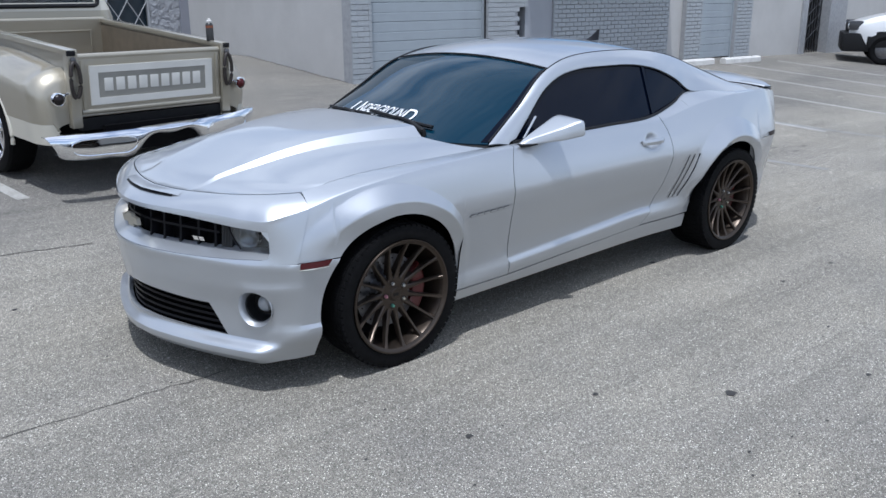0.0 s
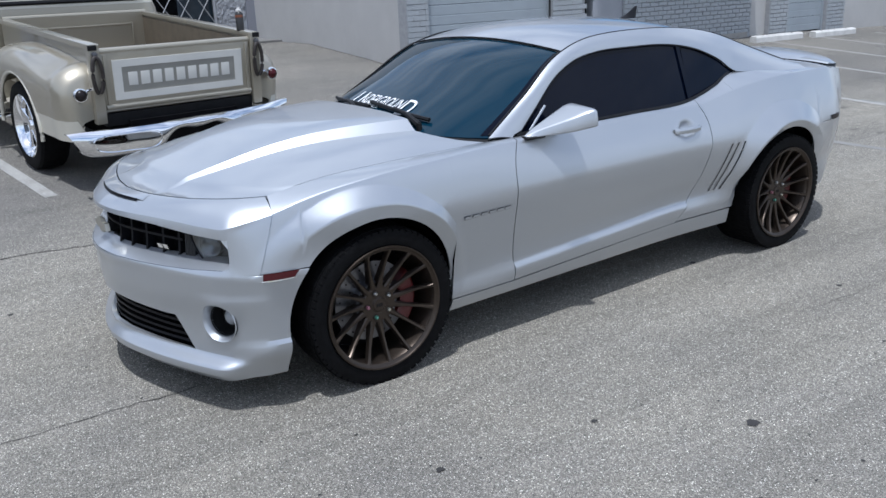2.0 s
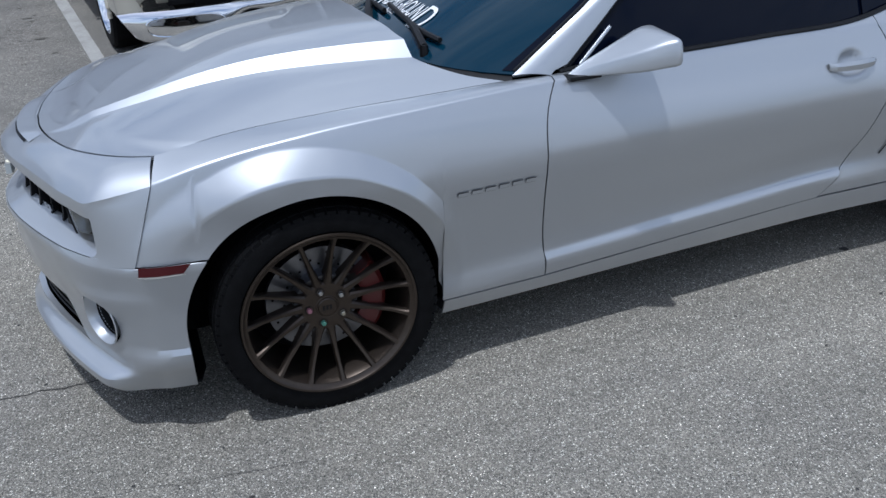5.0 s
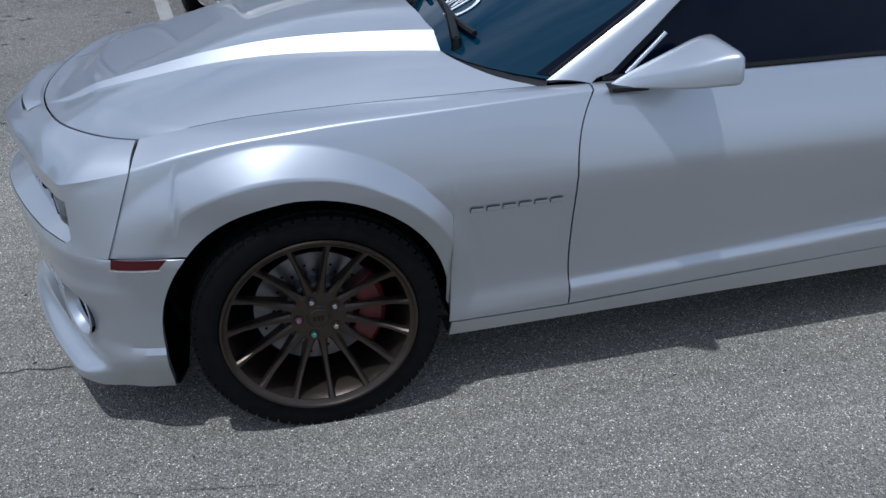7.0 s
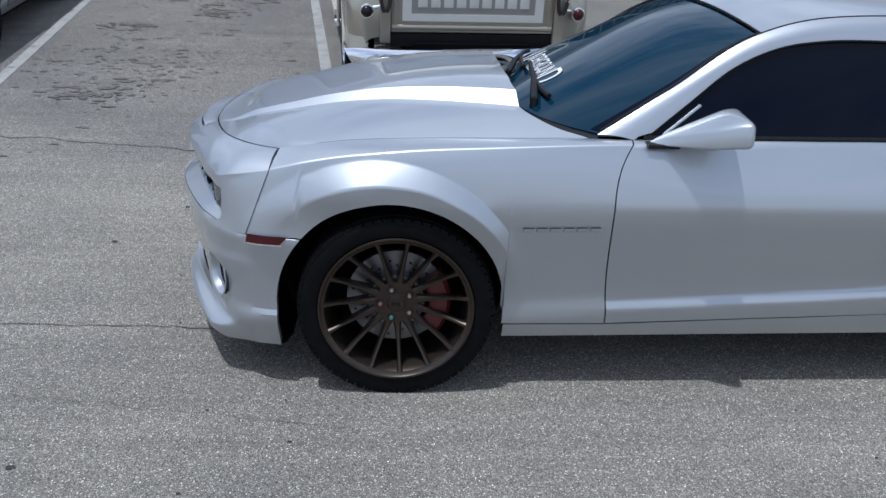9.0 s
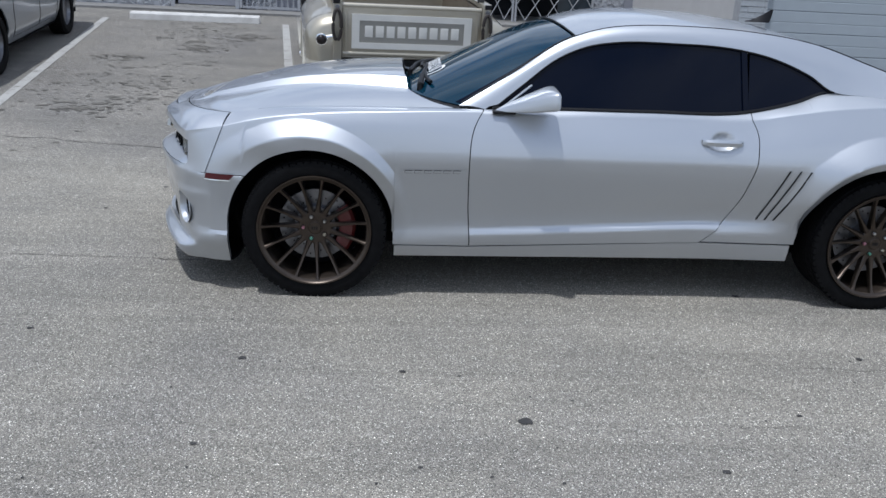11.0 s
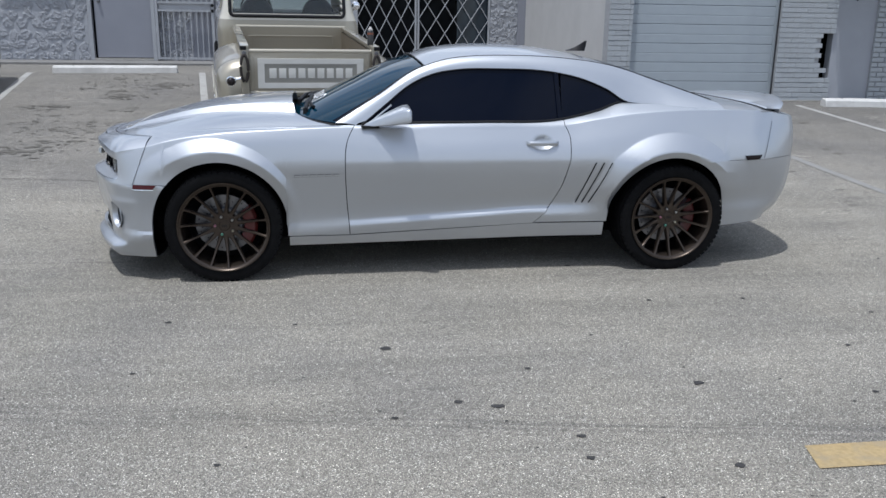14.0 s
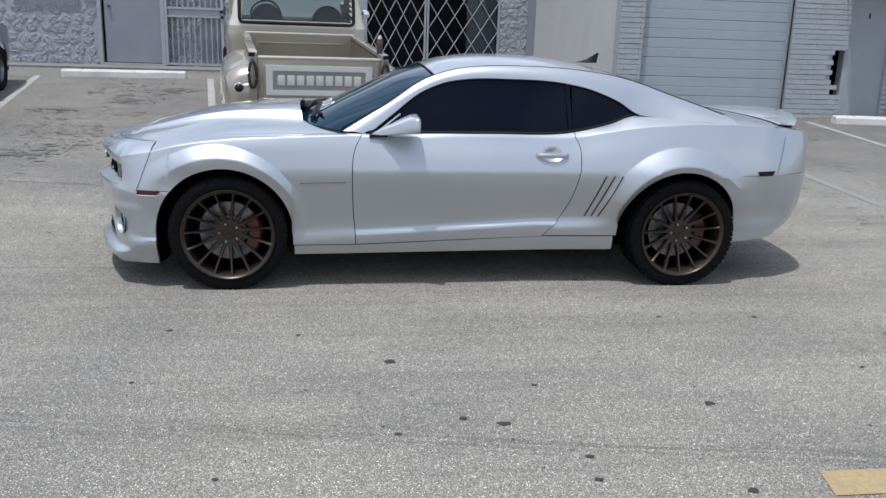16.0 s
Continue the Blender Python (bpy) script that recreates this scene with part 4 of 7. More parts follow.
DLO = [(0, 0.835, 0.948), (0.1, 0.98, 1.065), (0.2, 1.15, 1.195), (0.27, 1.28, 1.252), (0.36, 1.45, 1.283), (0.5, 1.78, 1.288), (0.62, 2.08, 1.268),
       (0.70, 2.27, 1.225), (0.76, 2.42, 1.165), (0.82, 2.555, 1.088)]
WIN = hermite([(t, x, pane_y(x, z), z) for t, x, z in DLO] + [(0.88, 2.75, -0.745, 1.072), (0.94, 2.95, -0.78, 1.055), (1.0, 3.2, -0.80, 1.045)])
rows = []
for t in spread(0, 1, 90):
    a, b = WIN(t), RAIL(t)
    if t < 0.02:
        a = WIN(t) + Vector((-0.03, 0, 0))
    n = Vector((0, -0.6, 0.8))
    wd = (b - a).length
    rows.append([a.lerp(b, s) + n * (0.24 * wd * s * (1 - s)) for s in spread(0, 1, 8)])
pair("roof_rail", grid(rows), SILVER, thick=0.02)

rows = []
for t in spread(0.345, 0.775, 40):
    e = RAIL(t) + Vector((0, 0.007, -0.003))
    k = (t - 0.345) / 0.43
    bow = (-0.03 * (1 - k) ** 2 - 0.055 * k**2)
    rows.append([Vector((e.x + bow * (1 - w * w), e.y * w, e.z + (0.052 + 0.014 * math.sin(math.pi * k) - 0.004 * k) * (1 - w**2))) for w in spread(-1, 1, 30)])
bm = grid(rows)
bm.normal_update()
outward(bm)
solid(part("roof", bm, SILVER, car), 0.012)


def glass_sheet(t0, t1, base_bow, top_bow, crown0, crown1, bulge, n=24, square=2.0):
    rows = []
    for t in spread(t0, t1, n):
        e = RAIL(t) + Vector((0, 0.012, -0.006))
        k = (t - t0) / (t1 - t0)
        bow = base_bow + (top_bow - base_bow) * k
        cr = crown0 + (crown1 - crown0) * k + bulge * math.sin(math.pi * k)
        rows.append([Vector((e.x + bow * (1 - abs(w) ** (square + (2 - square) * k)), e.y * w, e.z + cr * (1 - w * w))) for w in spread(-1, 1, 24)])
    bm = grid(rows)
    bm.normal_update()
    return outward(bm)


windshield = solid(part("windshield", glass_sheet(0.005, 0.338, -0.26, -0.03, 0.03, 0.052, 0.014, square=4.0), SHIELD, car, "dark blue-tinted windscreen with a white sticker"), 0.006)
solid(part("rear_window", glass_sheet(0.782, 0.995, -0.055, 0.03, 0.052, 0.03, 0.015), TINT, car), 0.006)

bm = bmesh.new()
tube(bm, [RAIL(t) + Vector((0, 0.006, 0.003)) for t in spread(0.782, 0.995, 30)], 0.0035, 6)
pair("rear_window_trim", bm, BLACK_TRIM)
bm = bmesh.new()
tube(bm, [RAIL(t) + Vector((0, 0.004, 0.001)) for t in spread(0.34, 0.78, 40)], 0.0035, 6)
pair("roof_molding", bm, BLACK_TRIM)
bm = bmesh.new()
tube(bm, [RAIL(t) + Vector((-0.004, 0.008, 0.0)) for t in spread(0.01, 0.34, 30)], 0.006, 6)
pair("windshield_trim", bm, BLACK_TRIM)
bm = bmesh.new()
tube(bm, [Vector((RAIL(0.341).x - 0.03 * (1 - w * w), (abs(RAIL(0.341).y) - 0.012) * w, RAIL(0.341).z + 0.001 + 0.052 * (1 - w * w))) for w in spread(-1, 1, 30)], 0.004, 6)
part("windshield_header", bm, BLACK_TRIM, car)


def side_pane(x0, x1, n=26):
    rows = []
    for x in spread(x0, x1, n):
        lo = BELT(max(x, 0.8))[1] - 0.012
        hi = WIN_TOP(x)
        rows.append([Vector((x, pane_y(x, z) + 0.016, z)) for z in spread(lo, max(hi, lo + 0.002), 8)])
    return grid(rows)


WIN_TOP = hermite([(x, z) for t, x, z in DLO])
pair("side_window", side_pane(0.87, 2.085), TINT, parents=(door, door_far), thick=0.005)
pair("quarter_window", side_pane(2.112, 2.55, 14), TINT, parents=(quarter, quarter_far), thick=0.005)
bm = bmesh.new()
tube(bm, [WIN(t) + Vector((0, 0.004, -0.004)) for t in spread(0.005, 0.82, 60)], 0.0045, 6)
tube(bm, [Vector((x, -BELT(x)[0] + 0.004, BELT(x)[1] + 0.006)) for x in spread(0.84, 2.555, 40)], 0.009, 6)
pair("window_trim", bm, BLACK_TRIM)
bm = bmesh.new()
box(bm, 2.085, -0.80, 0.96, 2.113, -0.785, 1.275)
for v in bm.verts:
    v.co.y = pane_y(v.co.x, v.co.z) + (0.006 if v.co.y < -0.79 else 0.022)
    v.co.x -= 0.02 * (v.co.z - 0.96) / 0.3
pair("window_pillar", bm, TINT)

# rear deck, boot lid and tail
rows = []
for x in spread(3.10, 3.68, 20):
    ye = YS(x) - 0.002
    zm = 1.082 - 0.06 * ((x - 3.1) / 0.7) ** 2
    rows.append([Vector((x + 0.06 * (1 - w * w) * (x - 3.1), ye * w, ZS(x) + (zm - ZS(x)) * (1 - abs(w) ** 3))) for w in spread(-1, 1, 24)])
bm = grid(rows)
bm.normal_update()
solid(part("rear_deck", outward(bm), SILVER, car), 0.012)
gap_rows = []
rows = []
for w in spread(-1, 1, 40):
    y = 0.735 * w
    xr = 3.86 - 0.24 * w * w
    xf = 3.47 + 0.05 * w * w
    zr = 1.102 - 0.060 * abs(w) ** 2.2
    zd = 1.024 + 0.036 * (1 - abs(0.93 * w) ** 3)
    gap_rows.append([Vector((xf + 0.016, y * 0.97, zd - 0.02)), Vector((xf + 0.016, y * 0.97, zd + 0.012))])
    rows.append([Vector((xf + 0.02, y, zd + 0.008)), Vector((xf, y, zd + 0.010)), Vector((xf + 0.012, y, zd + 0.018)), Vector((xf + 0.6 * (xr - xf), y, zr - 0.004)), Vector((xr - 0.025, y, zr)), Vector((xr, y, zr - 0.006)),
                 Vector((xr - 0.004, y, zr - 0.03)), Vector((xr - 0.06, y, zr - 0.05)), Vector((xr - 0.09, y, 0.985))])
bm = grid(rows)
bmesh.ops.recalc_face_normals(bm, faces=bm.faces)
bmesh.ops.contextual_create(bm, geom=[e for e in bm.edges if e.is_boundary and abs(e.verts[0].co.y) > 0.73])
spoiler = part("spoiler", bm, SILVER, car)
part("spoiler_gap", grid(gap_rows), BLACK_TRIM, spoiler)
TAIL = hermite([(0, 3.91, 0), (0.25, 3.89, -0.25), (0.5, 3.835, -0.5), (0.68, 3.755, -0.67), (0.82, 3.645, -0.79), (0.92, 3.54, -0.865), (1.0, 3.46, -0.905), (1.2, 3.26, -0.925)])


def tail(s, z):
    p = TAIL(s)
    d = TAIL(min(s + 0.02, 1.2)) - TAIL(max(s - 0.02, 0))
    n = Vector((-d[1], d[0], 0)).normalized() if s > 0.02 else Vector((1, 0, 0))
    prof = hermite([(0.26, -0.20), (0.32, -0.115), (0.38, -0.060), (0.46, -0.022), (0.58, 0.004), (0.74, 0.010), (0.88, 0.004), (1.0, -0.025)])(z)
    w = min(1, max(0, (s - 0.74) / 0.18))
    w = w * w * (3 - 2 * w)
    return Vector((p[0], p[1], z)) + n * (prof * (1 - w) + (side_y(p[0], z) - YM(p[0])) * w - (0.004 * w if z > 0.727 else 0.0))


rows = []
for s in spread(0, 1.0, 30):
    row = []
    for z in spread(0.275 + 0.065 * min(1, max(0, (1 - s) / 0.35)), 0.725, 16):
        ss = s
        if s > 0.8:
            xa = 2.82 + math.sqrt(max(0, 0.402**2 - (z - 0.35) ** 2)) + 0.002
            t = (s - 0.8) / 0.2
            x_at = TAIL(0.8)[0] * (1 - t) + xa * t
            p = Vector((x_at, -side_y(x_at, z), z))
            w = min(1, t / 0.55)
            q = tail(min(s, 1.0), z)
            row.append(q.lerp(p, w))
        else:
            row.append(tail(s, z))
    rows.append(row)
bm = grid(rows)
rows2 = []
for s in spread(0, 0.93, 26):
    row = []
    for k in spread(0, 1, 10):
        ss = s / 0.93 * (1.015 - 0.085 * k)
        ztop = ZS(min(3.8, TAIL(ss)[0])) + 0.002
        row.append(tail(ss, 0.728 + (ztop - 0.728) * k))
    rows2.append(row)
b2 = grid(rows2)
me = bpy.data.meshes.new("tmp")
b2.to_mesh(me)
bm.from_mesh(me)
bm.normal_update()
outward(bm)
far = flipped(bm)
far.to_mesh(me)
bm.from_mesh(me)
bpy.data.meshes.remove(me)
bmesh.ops.remove_doubles(bm, verts=bm.verts, dist=2e-3)
solid(part("rear_bumper", bm, SILVER, car), 0.012)

# underside and wheel housings
part("floor_pan", boxed(-0.62, -0.52, 0.19, 3.05, 0.52, 0.60), UNDER, car, smooth=False)
part("sill_box", boxed(0.42, -0.74, 0.20, 2.38, 0.74, 0.30), UNDER, car, smooth=False)
part("cabin_shell", boxed(0.45, -0.75, 0.30, 2.36, 0.75, 0.90), UNDER, car, smooth=False)
part("engine_bay", boxed(-0.62, -0.45, 0.30, -0.45, 0.45, 0.80), UNDER, car, smooth=False)
part("boot_box", boxed(3.25, -0.6, 0.40, 3.6, 0.6, 0.95), UNDER, car, smooth=False)
rows = []
for s in spread(0, 1.0, 24):
    e = fascia(s * s_end(0.16), 0.16) + Vector((0.012, 0.0, 0))
    rows.append([Vector((e.x, e.y + 0.012 * min(1, -e.y * 5), 0.152)), Vector((max(e.x, -0.40), e.y * 0.98, 0.155)), Vector((-0.38, e.y * 0.9, 0.16))])
bm = grid(rows)
bm.normal_update()
pair("belly_pan", bm, UNDER, thick=0.01)
for cx, cz, r in ARCH:
    rows = [[Vector((cx + (r + 0.004) * math.cos(radians(t)), y, cz + (r + 0.004) * math.sin(radians(t)))) for t in spread(2, 178, 36)] for y in (-0.845, -0.7, -0.53)]
    pair("wheel_housing", grid(rows), UNDER)


# ---- wheels ----
def make_wheel(tyre_w, name="wheel"):
    """One wheel about its own centre; the outer face looks to -y."""
    w = new(name)
    w.parent = car
    h = tyre_w / 2
    prof = [(0.262, h - 0.03), (0.278, h - 0.006), (0.308, h), (0.333, h - 0.006), (0.341, h - 0.02), (0.3455, h - 0.05), (0.347, 0.02), (0.347, -0.02), (0.3455, -h + 0.05),
            (0.341, -h + 0.02), (0.333, -h + 0.006), (0.308, -h), (0.278, -h + 0.006), (0.262, -h + 0.03)]
    tyre = part("tyre", revolve(prof, 72), RUBBER, w, "wide black low-profile tyre")
    bm = bmesh.new()
    for g in range(4):
        y = -h + 0.055 + g * (tyre_w - 0.11) / 3
        nb = 60
        for k in range(nb):
            a = 2 * math.pi * (k + 0.5 * (g % 2)) / nb
            vs = box(bm, -0.0155, y - 0.022, 0.3435, 0.0155, y + 0.022, 0.3482)
            bmesh.ops.transform(bm, matrix=Matrix.Rotation(a, 4, "Y"), verts=vs)
    for k in range(64):
        vs = box(bm, -0.0125, -h + 0.006, 0.3335, 0.0125, -h + 0.030, 0.3435)
        bmesh.ops.transform(bm, matrix=Matrix.Rotation(2 * math.pi * k / 64, 4, "Y"), verts=vs)
    part("tread", bm, RUBBER, tyre, smooth=False)
    yo = -h + 0.004
    rim = [(0.244, h - 0.03), (0.244, -0.02), (0.249, yo + 0.03), (0.257, yo + 0.014), (0.267, yo + 0.010), (0.273, yo + 0.004), (0.275, yo - 0.002), (0.273, yo - 0.007),
           (0.267, yo - 0.006), (0.261, yo + 0.002), (0.253, yo + 0.006)]
    rim_ob = part("rim", revolve(rim, 72), BRONZE, w, "dark bronze multi-spoke alloy rim")
    bm = bmesh.new()
    yh = yo + 0.058
    prof_s = [(0.060, 0.019, yh, 0.045), (0.095, 0.0120, yh - 0.004, 0.042), (0.15, 0.0075, yh - 0.014, 0.034), (0.205, 0.0068, yh - 0.030, 0.026), (0.238, 0.0078, yo + 0.012, 0.022), (0.261, 0.0115, yo + 0.002, 0.02)]
    for k in range(15):
        a = 2 * math.pi * k / 15 + radians(8.4)
        rings = []
        for r, hw, y, d in prof_s:
            pts = [(-hw * 1.15, y + d), (-hw, y + 0.006), (-hw * 0.55, y), (hw * 0.55, y), (hw, y + 0.006), (hw * 1.15, y + d)]
            rings.append([bm.verts.new(Matrix.Rotation(a, 3, "Y") @ Vector((px, py, r))) for px, py in pts])
        for p, q in zip(rings, rings[1:]):
            for i in range(5):
                bm.faces.new((p[i], p[i + 1], q[i + 1], q[i]))
    bmesh.ops.recalc_face_normals(bm, faces=bm.faces)
    part("spoke_set", bm, BRONZE, rim_ob, angle=25)
    hub = revolve([(0.0, yh - 0.004), (0.035, yh - 0.004), (0.037, yh - 0.002), (0.040, yh - 0.003), (0.078, yh - 0.001), (0.082, yh + 0.004), (0.083, yh + 0.05)], 48)
    part("hub", hub, BRONZE, rim_ob)
    part("center_cap", revolve([(0.0, yh - 0.009), (0.028, yh - 0.009), (0.031, yh - 0.006), (0.032, yh)], 36), BRONZE, rim_ob, "round bronze centre cap")
    bm = bmesh.new()
    for k in range(3):
        box(bm, -0.016 + 0.011 * k, yh - 0.0105, -0.008, -0.009 + 0.011 * k, yh - 0.008, 0.007)
    part("cap_mark", bm, BLACK_TRIM, rim_ob, smooth=False)
    for k in range(5):
        a = 2 * math.pi * (k + 0.5) / 5
        c = Vector((0.057 * math.cos(a), yh - 0.002, 0.057 * math.sin(a)))
        bm = revolve([(0.0, -0.013), (0.006, -0.013), (0.0085, -0.010), (0.0092, 0.0)], 6)
        part("lug_nut", shift(bm, Matrix.Translation(c)), LUGS[k], rim_ob, LUGNAMES[k])
        bm = revolve([(0.0125, 0.004), (0.0125, -0.0012), (0.0145, -0.0012), (0.0145, 0.004)], 20)
        part("lug_recess", shift(bm, Matrix.Translation(c)), BLACK_TRIM, rim_ob)
    part("dust_shield", revolve([(0.0, h - 0.045), (0.20, h - 0.045), (0.244, h - 0.035)], 40), UNDER, w)
    disc = part("brake_disc", revolve([(0.08, 0.0), (0.085, -0.05), (0.10, -0.052), (0.105, -0.012), (0.178, -0.012), (0.178, 0.012), (0.10, 0.012)], 60), STEEL, w, "worn steel brake disc")
    bm = bmesh.new()
    for k in range(36):
        a = 2 * math.pi * k / 36
        r = 0.122 + 0.018 * (k % 3)
        vs = bmesh.ops.create_cone(bm, cap_ends=True, segments=8, radius1=0.004, radius2=0.004, depth=0.003)["verts"]
        bmesh.ops.transform(bm, matrix=Matrix.Translation((r * math.cos(a), -0.0125, r * math.sin(a))) @ Matrix.Rotation(radians(90), 4, "X"), verts=vs)
    tagged(part("disc_holes", bm, UNDER, disc, smooth=False), kind="stuff")
    rows = []
    for t in spread(-38, 38, 16):
        c, s = math.cos(radians(t)), math.sin(radians(t))
        rows.append([Vector((r * c, y, r * s)) for r, y in ((0.115, -0.02), (0.118, -0.052), (0.135, -0.062), (0.18, -0.062), (0.195, -0.05), (0.198, 0.03), (0.115, 0.03))])
    bm = grid(rows, close=True)
    bmesh.ops.contextual_create(bm, geom=[e for e in bm.edges if e.is_boundary])
    bmesh.ops.recalc_face_normals(bm, faces=bm.faces)
    part("brake_caliper", bm, RED_CAL, w, "red brake caliper")
    return w


LUGS = [mat("steel_lug", (0.5, 0.5, 0.48), 0.3, 0.9), mat("steel_lug_worn", (0.5, 0.49, 0.47), 0.35, 0.9), mat("pink_lug", (0.38, 0.17, 0.20), 0.4, 0.3), mat("green_lug", (0.10, 0.27, 0.20), 0.4, 0.3), mat("brass_lug", (0.5, 0.47, 0.38), 0.35, 0.9)]
LUGNAMES = ["bare steel lug nut", "bare steel lug nut", "pink painted lug nut", "green painted lug nut", "dull brass lug nut"]
front_wheel = make_wheel(0.262)
front_wheel.matrix_basis = pose(0.004, -0.785, 0.353, 2.0, 0, 0)
rear_wheel = make_wheel(0.30)
rear_wheel.matrix_basis = pose(2.838, -0.765, 0.354, 1.6, 0, 0)
copy_thing(front_wheel, pose(0.004, 0.905, 0.353, -2.0, 0, 180))
copy_thing(rear_wheel, pose(2.838, 0.905, 0.354, -1.6, 0, 180))


# ---- the coupe's fittings ----
def offset_strip(s0, s1, zf, n, inset0, inset1, dz=0.0):
    rows = []
    for s in spread(s0, s1, n):
        a = fascia(s, zf(s), inset0)
        b = fascia(s, zf(s), inset1) + Vector((0, 0, dz))
        rows.append([a, a.lerp(b, 0.5), b])
    return grid(rows)


def mirrored(bm):
    bm.normal_update()
    far = flipped(bm)
    me = bpy.data.meshes.new("tmp")
    far.to_mesh(me)
    bm.from_mesh(me)
    bpy.data.meshes.remove(me)
    bmesh.ops.remove_doubles(bm, verts=bm.verts, dist=1e-4)
    return bm


# grille: shelf, dark back, egg-crate bars
bm = offset_strip(0, S_GRILLE, GB, 40, 0.004, 0.085, 0.036)
bmesh.ops.recalc_face_normals(bm, faces=bm.faces)
part("grille_shelf", mirrored(bm), SILVER, front_bumper)
bm = offset_strip(0, S_GRILLE, GT, 40, 0.004, 0.12, -0.004)
part("grille_brow", mirrored(bm), BLACK_GRILLE, front_bumper)
rows = [[fascia(s, z, 0.12) for z in spread(GB(s), GT(s), 4)] for s in spread(0, S_GRILLE, 30)]
grille = part("grille", mirrored(grid(rows)), UNDER, car, "black egg-crate grille")
rows = [[fascia(S_GRILLE, z, i) for z in spread(GB(S_GRILLE), GT(S_GRILLE), 4)] for i in (0.004, 0.06, 0.12)]
bm = grid(rows)
pair("grille_cheek", bm, SILVER, parent=front_bumper)
# rounded lower outer corner of the opening
rows = []
for d in spread(0, 1, 8):
    s = S_GRILLE + 0.002 - 0.036 * d
    top = GB(s) + 0.036 * (1 - math.sqrt(max(0.0, 1 - (1 - d) ** 2)))
    rows.append([fascia(s, z, i) for z, i in ((GB(s) - 0.002, 0.003), ((GB(s) + top) / 2, 0.003), (top, 0.003), (top + 0.004, 0.05))])
pair("grille_corner", grid(rows), SILVER, parent=front_bumper)
for k in (0.52,):
    zf = lambda s, k=k: GB(s) + 0.03 + (GT(s) - GB(s) - 0.03) * k
    for sgn in (-1, 1):
        bm = bmesh.new()
        rows = []
        for s in spread(0, 0.56, 22):
            c = fascia(s, zf(s), 0.074)
            f_ = fascia(s, zf(s), 0.054)
            rows.append([f_ + Vector((0, 0, 0.005)), f_ + Vector((0, 0, -0.005)), c + Vector((0.03, 0, -0.007)), c + Vector((0.03, 0, 0.007))])
        bm.free()
        bm = grid(rows, close=True)
        bmesh.ops.recalc_face_normals(bm, faces=bm.faces)
        if sgn > 0:
            bm = flipped(bm)
        part("grille_bar", bm, BLACK_GRILLE, grille)
for s in (0.105, 0.215, 0.325, 0.435, 0.535):
    for sgn in (-1, 1):
        rows = []
        for z in spread(GB(s) + 0.028, GT(s) - 0.002, 5):
            p, n = fascia(s, z, 0.056), nose_normal(s)
            tdir = Vector((n.y, -n.x, 0))
            rows.append([p + tdir * 0.006, p - tdir * 0.006, p - n * 0.045 - tdir * 0.009, p - n * 0.045 + tdir * 0.009])
        bm = grid(rows, close=True)
        bmesh.ops.recalc_face_normals(bm, faces=bm.faces)
        if sgn > 0:
            bm = flipped(bm)
        part("grille_upright", bm, BLACK_GRILLE, grille)

# ribbed turn signals between grille and headlamps
RIB = mat("smoked_signal", (0.03, 0.032, 0.036), 0.25)
for k in range(7):
    s = 0.572 + 0.0085 * k
    rows = []
    for z in spread(GB(s) + 0.03, GT(s) - 0.008, 4):
        p, n = fascia(s, z, 0.058), nose_normal(s)
        tdir = Vector((n.y, -n.x, 0))
        rows.append([p + tdir * 0.0022, p - tdir * 0.0022, p - n * 0.02 - tdir * 0.0022, p - n * 0.02 + tdir * 0.0022])
    bm = grid(rows, close=True)
    bmesh.ops.recalc_face_normals(bm, faces=bm.faces)
    pair("signal_rib", bm, RIB, parent=grille)

# cross-shaped maker's emblem as a plain gilt shape, and the small chrome badge as two marks
bm = bmesh.new()
pts = [(-0.085, -0.012), (-0.032, -0.012), (-0.026, -0.026), (0.036, -0.026), (0.030, -0.012), (0.085, -0.012), (0.075, 0.020), (0.022, 0.020), (0.016, 0.034), (-0.046, 0.034), (-0.040, 0.020), (-0.095, 0.020)]
f = bm.faces.new([bm.verts.new((0, -a * 0.95, c * 0.95)) for a, c in pts])
r = bmesh.ops.extrude_face_region(bm, geom=[f])
bmesh.ops.translate(bm, vec=(-0.018, 0, 0), verts=[v for v in r["geom"] if isinstance(v, bmesh.types.BMVert)])
bmesh.ops.recalc_face_normals(bm, faces=bm.faces)
part("emblem", shift(bm, Matrix.Translation(fascia(0, 0.700, 0.024))), mat("pale_gilt", (0.50, 0.485, 0.43), 0.3, 0.85), grille, "pale gilt emblem", smooth=False)
c, n = fascia(0.45, 0.672, 0.044), nose_normal(0.45)
tdir = Vector((n.y, -n.x, 0)).normalized()
badge = new("badge")
badge.parent = car
tagged(badge, "small chrome badge of two bars")
for k in (-1, 1):
    bm = bmesh.new()
    vs = box(bm, -0.014, -0.004, -0.0085, 0.014, 0.004, 0.0085)
    for v in vs:
        v.co.x += 0.5 * v.co.z
    m = Matrix(((tdir.x, -n.x, 0, c.x), (tdir.y, -n.y, 0, c.y), (0, 0, 1, c.z), (0, 0, 0, 1))) @ Matrix.Translation((0.0175 * k, 0, 0))
    part("badge_bar", shift(bm, m), CHROME, badge, smooth=False)

